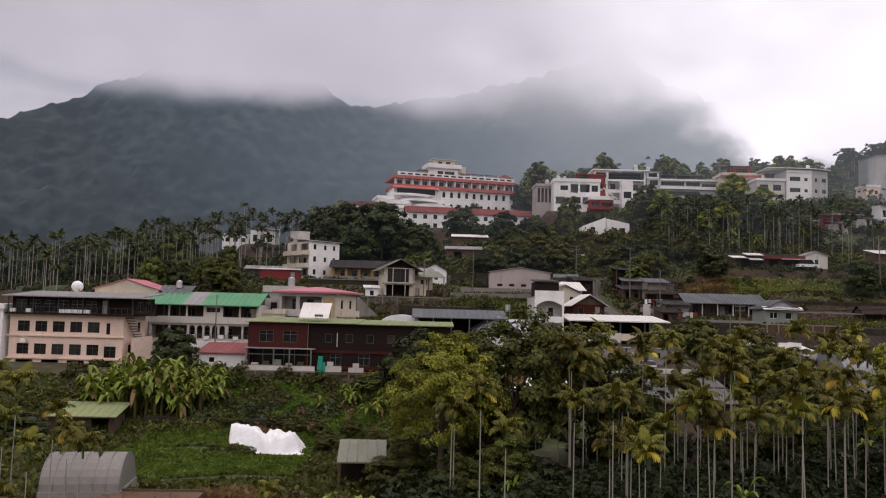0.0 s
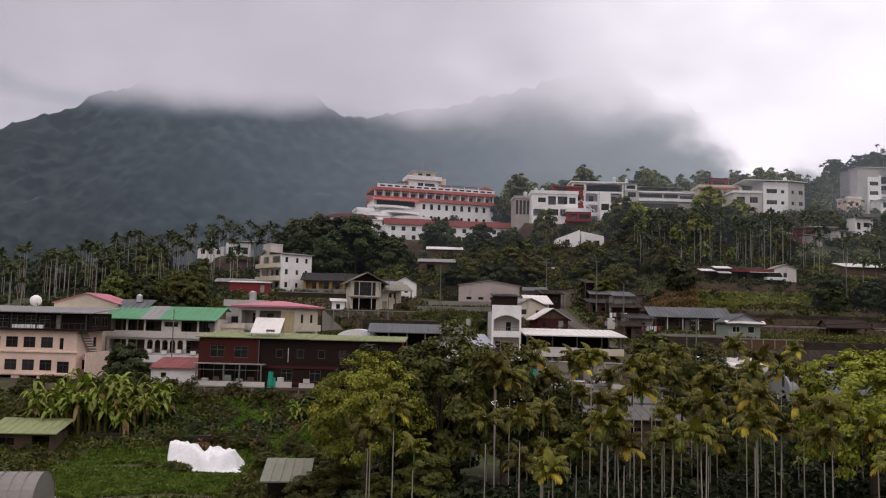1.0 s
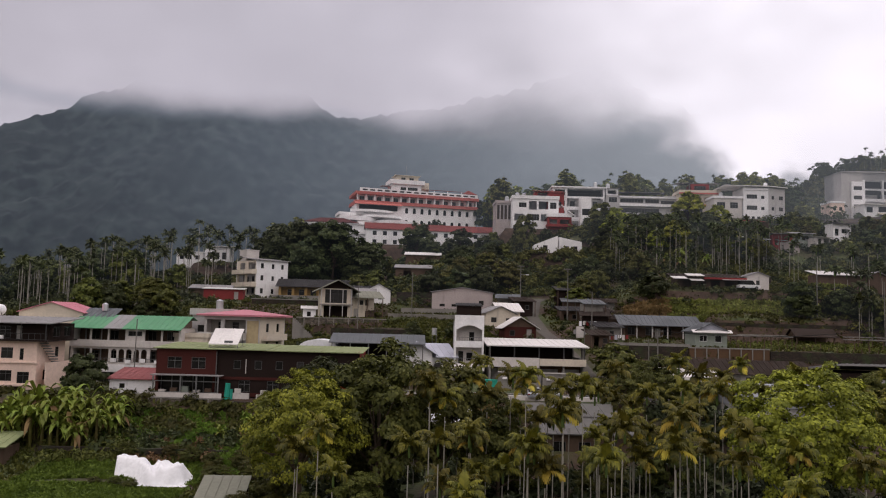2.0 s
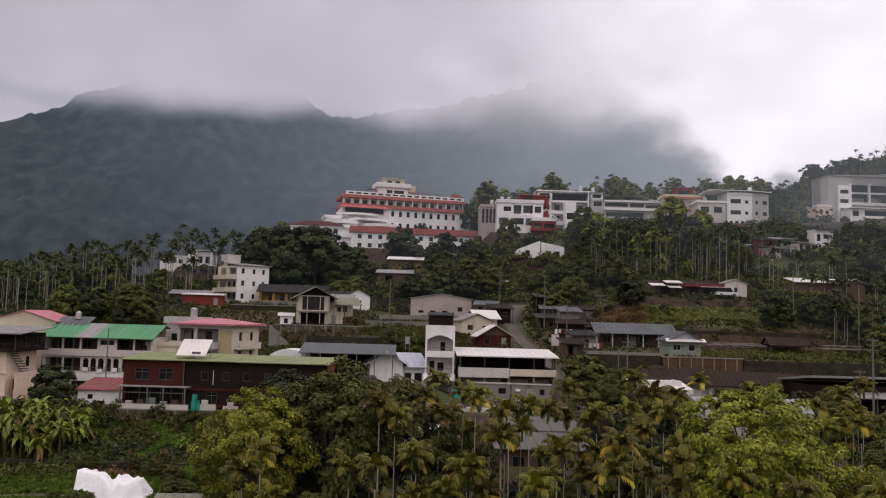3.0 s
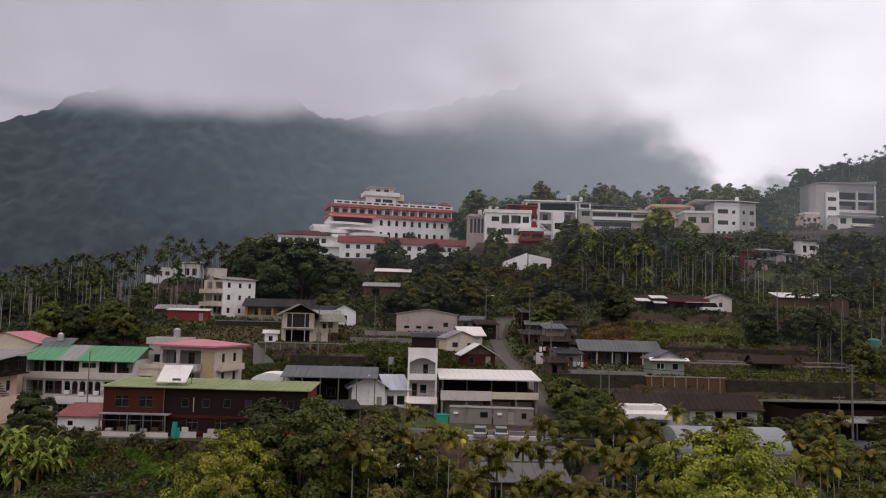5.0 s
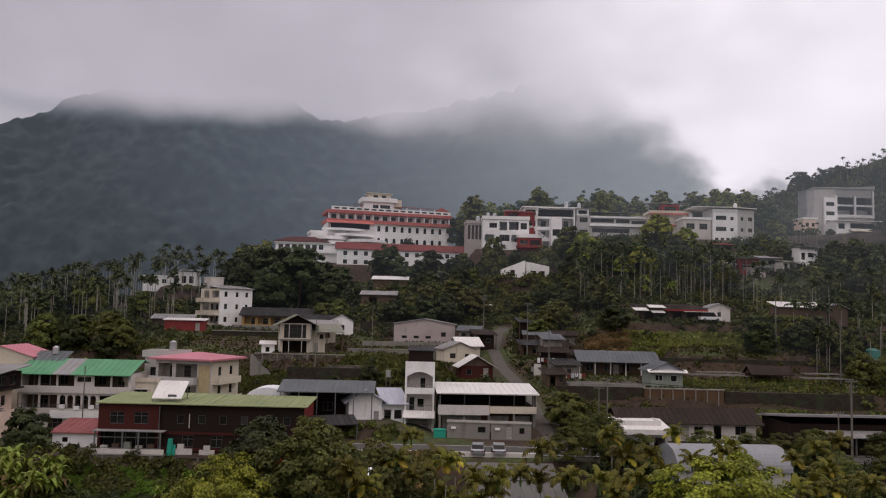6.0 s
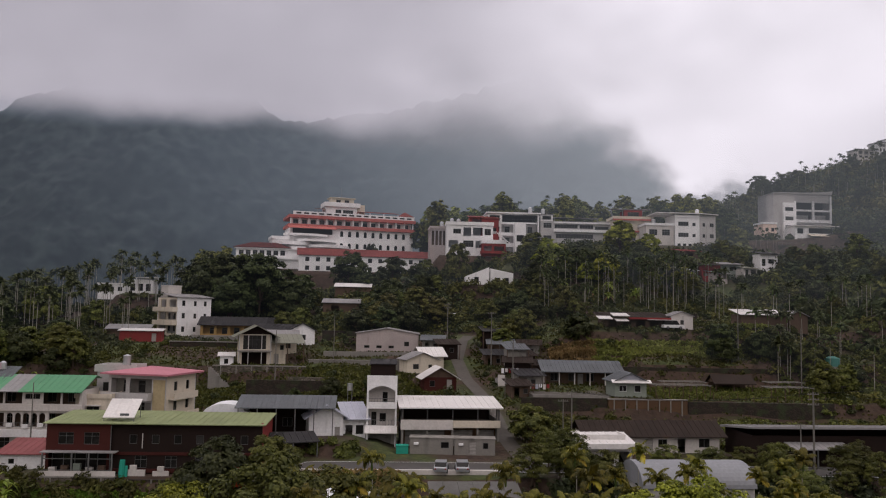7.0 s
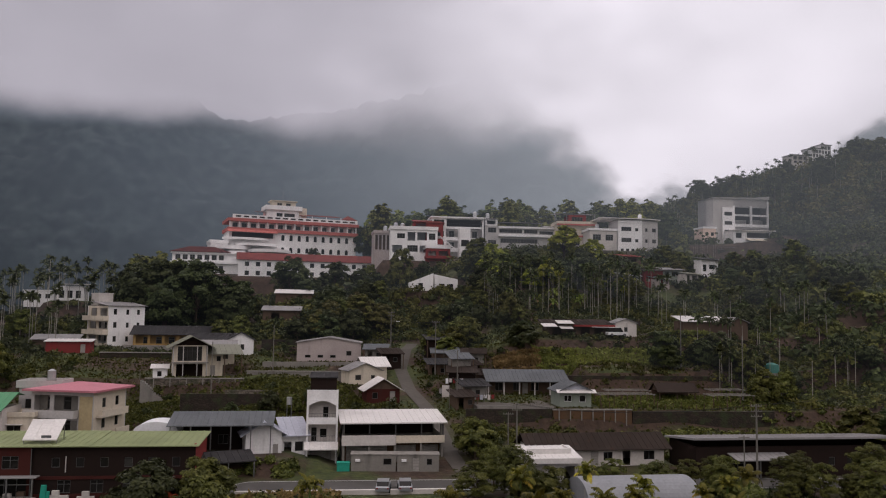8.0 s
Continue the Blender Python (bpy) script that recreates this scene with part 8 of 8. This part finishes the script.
def lane_clutter():
    """Leaning poles, boards and washing round the shacks."""
    g = np.random.default_rng(77)
    for i in range(16):
        x, y = g.uniform(38.5, 48), g.uniform(148, 174)
        e = thing("leaning_pole", x, y, gz(x, y), g.uniform(0, 360), "weathered pole leaning beside the shacks", "pole", "poles by the shacks")
        bm = bmesh.new()
        cone(bm, (0, 0, -0.3), (g.uniform(-0.8, 0.8), 0.2, g.uniform(2.4, 4.4)), 0.06, 0.04, 6)
        part("shaft", bm, WOODPOLE, e)
    for i in range(9):
        x, y = g.uniform(39, 47), g.uniform(147.5, 172)
        e = thing("board_stack", x, y, gz(x, y), g.uniform(-30, 30), "stack of odd boards and sheets outside the shacks", "boards", "board stacks")
        for k in range(4):
            w = g.uniform(0.6, 1.3)
            part("board", boxes((-w, w, -0.3 + 0.16 * k, -0.24 + 0.16 * k, -0.3, g.uniform(0.9, 2.0))), (BROWNWALL, PALEWALL, R_GREY, CONCRETE)[(i + k) % 4], e)
    for x, y, rz, n in ((43.0, 150.4, 4, 7), (39.6, 157.2, -10, 5), (44.4, 163.4, 8, 5)):
        e = thing("washing_line", x, y, gz(x, y), rz, "washing drying on a line by the shacks", "washing line", "washing lines")
        for px_ in (0.0, n * 0.7):
            part("post", boxes((px_ - 0.04, px_ + 0.04, -0.04, 0.04, -0.4, 2.0)), BROWNWALL, e)
        part("line", boxes((0, n * 0.7, -0.01, 0.01, 1.9, 1.92)), WIRE, e)
        for k in range(n):
            part("cloth", boxes((0.1 + k * 0.7, 0.6 + k * 0.7, -0.03, 0.03, 1.9 - g.uniform(0.6, 1.0), 1.89)), (SHEET, PALEWALL, REDWALL, R_BLUE)[k % 4], e)


lane_clutter()


def yard_things():
    y = thing("concrete_yard", 43.6, 144.2, 15.0, -0.5, "worn tan concrete yard before the veranda house", "yard")
    part("slab", boxes((0, 13.6, 0, 11.5, -1.6, 0.32)), LANE, y)
    part("kerb", boxes((0, 13.6, -0.25, -0.003, -1.2, 0.45)), CONCRETE, y)
    t = thing("teal_water_tank", 107, 160, gz(107, 160) + 1.0, 0, "squat teal plastic water tank on a block base", "water tank")
    bm = bmesh.new()
    cone(bm, (0, 0, 0.5), (0, 0, 2.1), 1.5, 1.45, 18)
    cone(bm, (0, 0, 2.1), (0, 0, 2.5), 1.45, 0.5, 18)
    part("tank", bm, TEAL, t)
    part("base", boxes((-1.4, 1.4, -1.4, 1.4, -2.5, 0.5)), CONCRETE, t)
    h = thing("pump_hut", 107.4, 178, gz(108.6, 178), 0, "tiny open hut with a white pitched roof", "hut")
    gable(h, 2.6, 2.4, 2.4, 0.5, R_WHITE, BROWNWALL, over=0.5)
    for px_ in (0.1, 2.5):
        posts(h, (px_,), 0.1, -2.5, 2.4, BROWNWALL, 0.08)
        posts(h, (px_,), 2.3, -2.5, 2.4, BROWNWALL, 0.08)


yard_things()


def trellis(x, y, w, d, h, rz, label):
    e = thing("garden_trellis", x, y, gz(x + w / 2, y + d / 2), rz, label, "trellis", "garden trellises")
    for i in range(max(2, int(w / 2.4)) + 1):
        px = w * i / max(2, int(w / 2.4))
        for py in (0, d):
            part("post", boxes((px - 0.06, px + 0.06, py - 0.06, py + 0.06, -0.6, h)), BROWNWALL, e)
        part("rafter", boxes((px - 0.06, px + 0.06, -0.3, d + 0.3, h, h + 0.12)), CONCRETE, e)
    for py in np.linspace(0, d, 3):
        part("beam", boxes((-0.3, w + 0.3, py - 0.06, py + 0.06, h + 0.123, h + 0.21)), CONCRETE, e)


trellis(66.5, 146.5, 10, 3.5, 2.0, -1, "grey timber trellis over climbing beans")
trellis(88, 146.6, 8, 3.5, 1.9, 2, "grey timber trellis in the terrace garden")
trellis(70, 152.5, 8, 3, 1.9, 0, "weathered timber trellis by the bank")
trellis(91, 153, 7, 3, 1.8, 3, "weathered timber trellis among weeds")


def stake_fence(x0, x1, y, n):
    e = thing("stake_fence", x0, y, gz(x0, y), 0, "thin pale stakes along the crop terrace", "fence")
    for i in range(n):
        x = x0 + (x1 - x0) * i / (n - 1)
        part("stake", boxes((x - x0 - 0.05, x - x0 + 0.05, -0.05, 0.05, gz(x, y) - gz(x0, y) - 0.3, gz(x, y) - gz(x0, y) + 1.0 + 0.35 * math.sin(i * 2.1))), BROWNWALL, e)


stake_fence(64, 92, 167.2, 34)
stake_fence(66, 97, 144.4, 22)


# poles and cables
POLE_TOPS = []


def pole(x, y, h, arms=1, r=0.14, mat=WOODPOLE, label="grey concrete utility pole with crossarms", lamp=False):
    e = thing("utility_pole", x, y, gz(x, y), 0, label, "utility pole", "utility poles")
    bm = bmesh.new()
    cone(bm, (0, 0, -0.8), (0, 0, h), r, r * 0.6, 9)
    part("shaft", bm, mat, e)
    for i in range(arms):
        z = h - 0.35 - 0.7 * i
        part("crossarm", boxes((-0.8, 0.8, -0.05, 0.05, z, z + 0.1)), WOODPOLE, e)
        for sx_ in (-0.7, -0.3, 0.3, 0.7):
            bm = bmesh.new()
            cone(bm, (sx_, 0, z + 0.09), (sx_, 0, z + 0.30), 0.04, 0.025, 6)
            part("insulator", bm, CONCRETE, e)
    if lamp:
        part("lamp_arm", boxes((0.0, 1.5, -0.04, 0.04, h - 2.2, h - 2.12)), METAL, e)
        part("lamp_head", boxes((1.2, 1.9, -0.14, 0.14, h - 2.3, h - 2.14)), WHITE, e)
    POLE_TOPS.append((x, y, gz(x, y) + h - 0.1))


pole(41.0, 151.0, 9.6, 0, 0.13)
pole(38.6, 165.0, 11.2, 1, 0.14)
pole(31.0, 186.0, 8.8, 2, 0.13, lamp=True)
pole(76.0, 109.2, 11.4, 3, 0.17)
pole(74.8, 110.4, 7.0, 1, 0.12)
pole(46.2, 124.5, 8.8, 2, 0.14)
pole(45.2, 126.0, 7.6, 1, 0.12)
pole(-36.6, 131.0, 10.5, 0, 0.12)
pole(-3.6, 158.0, 11.0, 0, 0.12)
pole(6.5, 170.0, 9.0, 0, 0.11)
pole(95.5, 150.0, 13.0, 0, 0.12)
pole(89.0, 163.0, 11.5, 0, 0.12)


def cable(a, b, sag, label="thin black overhead cable"):
    e = thing("overhead_cable", *a, 0, label, "cable", "overhead cables")
    d = Vector(b) - Vector(a)
    bm = bmesh.new()
    pts = [d * t - Vector((0, 0, sag * 4 * t * (1 - t))) for t in np.linspace(0, 1, 15)]
    tube(bm, pts, 0.022, 4)
    part("cable", bm, WIRE, e)


for i, j in ((0, 1), (1, 2), (5, 3), (0, 5)):
    a, b = POLE_TOPS[i], POLE_TOPS[j]
    for off in (-0.5, 0.5):
        cable((a[0] + off, a[1], a[2]), (b[0] + off, b[1], b[2]), 1.2)
cable((POLE_TOPS[3][0], POLE_TOPS[3][1], POLE_TOPS[3][2]), (150, 132, 27.5), 2.0)
cable((POLE_TOPS[3][0], POLE_TOPS[3][1], POLE_TOPS[3][2] - 0.8), (150, 135, 24.0), 2.0)


def car(x, y, z, rz, paint, label, van=False):
    e = thing("parked_car", x, y, z, rz, label, "car", "parked cars")
    L, W, H = (4.6, 1.8, 1.9) if van else (4.3, 1.72, 1.45)
    bm = bmesh.new()
    side = [(-L / 2, 0.32), (L / 2, 0.32), (L / 2, 0.75), (L / 2 - 0.12, 0.85), (L / 2 - 0.95, 0.95), (-L / 2 + 0.1, 0.95), (-L / 2, 0.8)]
    prism(bm, side, -W / 2, W / 2)
    part("body", bm, paint, e)
    cab = [(-L / 2 + 0.15, 0.952), (L / 2 - 1.0, 0.952), (L / 2 - 1.65, H), (-L / 2 + 0.5, H)]
    bm = bmesh.new()
    prism(bm, cab, -W / 2 + 0.12, W / 2 - 0.12)
    part("cabin_glass", bm, PANE, e, "dark tinted glass")
    part("roof", boxes((-L / 2 + 0.5, L / 2 - 1.65, -W / 2 + 0.1, W / 2 - 0.1, H + 0.002, H + 0.05)), paint, e)
    for sx_, sy_ in ((-1, -1), (1, -1), (1, 1), (-1, 1)):
        bm = bmesh.new()
        cone(bm, (sx_ * L * 0.31, sy_ * W * 0.5 - 0.1, 0.32), (sx_ * L * 0.31, sy_ * W * 0.5 + 0.1, 0.32), 0.32, 0.32, 14)
        t = part("wheel", bm, RUBBER, e)
        bm = bmesh.new()
        cone(bm, (sx_ * L * 0.31, sy_ * W * 0.5 - 0.11, 0.32), (sx_ * L * 0.31, sy_ * W * 0.5 + 0.11, 0.32), 0.19, 0.19, 10)
        part("rim", bm, METAL, t)
    for s in (-1, 1):
        part("headlight", boxes((L / 2 - 0.02, L / 2 + 0.02, s * 0.62 - 0.18, s * 0.62 + 0.18, 0.6, 0.74)), WHITE, e)
        part("tail_light", boxes((-L / 2 - 0.02, -L / 2 + 0.02, s * 0.68 - 0.12, s * 0.68 + 0.12, 0.62, 0.8)), REDWALL, e)


car(25.6, 110.9, 8.31, 84, PAINT_SILVER, "silver saloon car parked beside the street")
car(28.4, 111.0, 8.31, 88, PAINT_SILVER, "grey hatchback parked beside the street")
car(79.5, 174.6, 27.0, 2, PAINT_WHITE, "white van parked before the shed row", True)


def covered_bundle(x, y, s):
    e = thing("covered_bundle", x, y, gz(x, y), x * 53 % 360, "bundle wrapped in white plastic sheet", "bundle", "covered bundles")
    bm = bmesh.new()
    bmesh.ops.create_icosphere(bm, subdivisions=3, radius=1.0)
    for v in bm.verts:
        k = 1 + 0.22 * noise.noise(v.co * 1.6 + Vector((x, y, 0)))
        v.co = Vector((v.co.x * 1.5 * k, v.co.y * 1.1 * k, max(-0.3, v.co.z * k) * 1.3)) * s
    part("sheet", bm, SHEET, e)


for x, y, s in ((9.4, 101.5, 1.0), (11.8, 102.5, 1.3), (14.2, 101.6, 1.1), (16.6, 103.0, 0.9), (13.0, 99.5, 0.9)):
    covered_bundle(x, y, s)


def lean_shed():
    e = thing("dark_lean_to", 1.6, 117.2, 7.6, 20, "dark open lean-to with a grey sheet roof", "shed")
    slope(e, 0, 7.5, 0, 3.0, 3.6, 4.0, R_DARK, label="dark sheet roof")
    posts(e, (0.2, 3.7, 7.2), 0.2, -1, 3.0, METAL, 0.07)
    wall(e, (0.1, 3.4), (7.4, 3.4), -1, 3.8, DARKWALL)


lean_shed()
for i in range(8):
    x, y = rg.uniform(-3, 70), rg.uniform(56, 92)
    banana(x, y, rg.uniform(0.7, 1.0), rg)
for i in range(7):
    banana(-3 - i * 0.9 + rg.uniform(-0.4, 0.4), rg.uniform(57, 60), 1.0, rg)
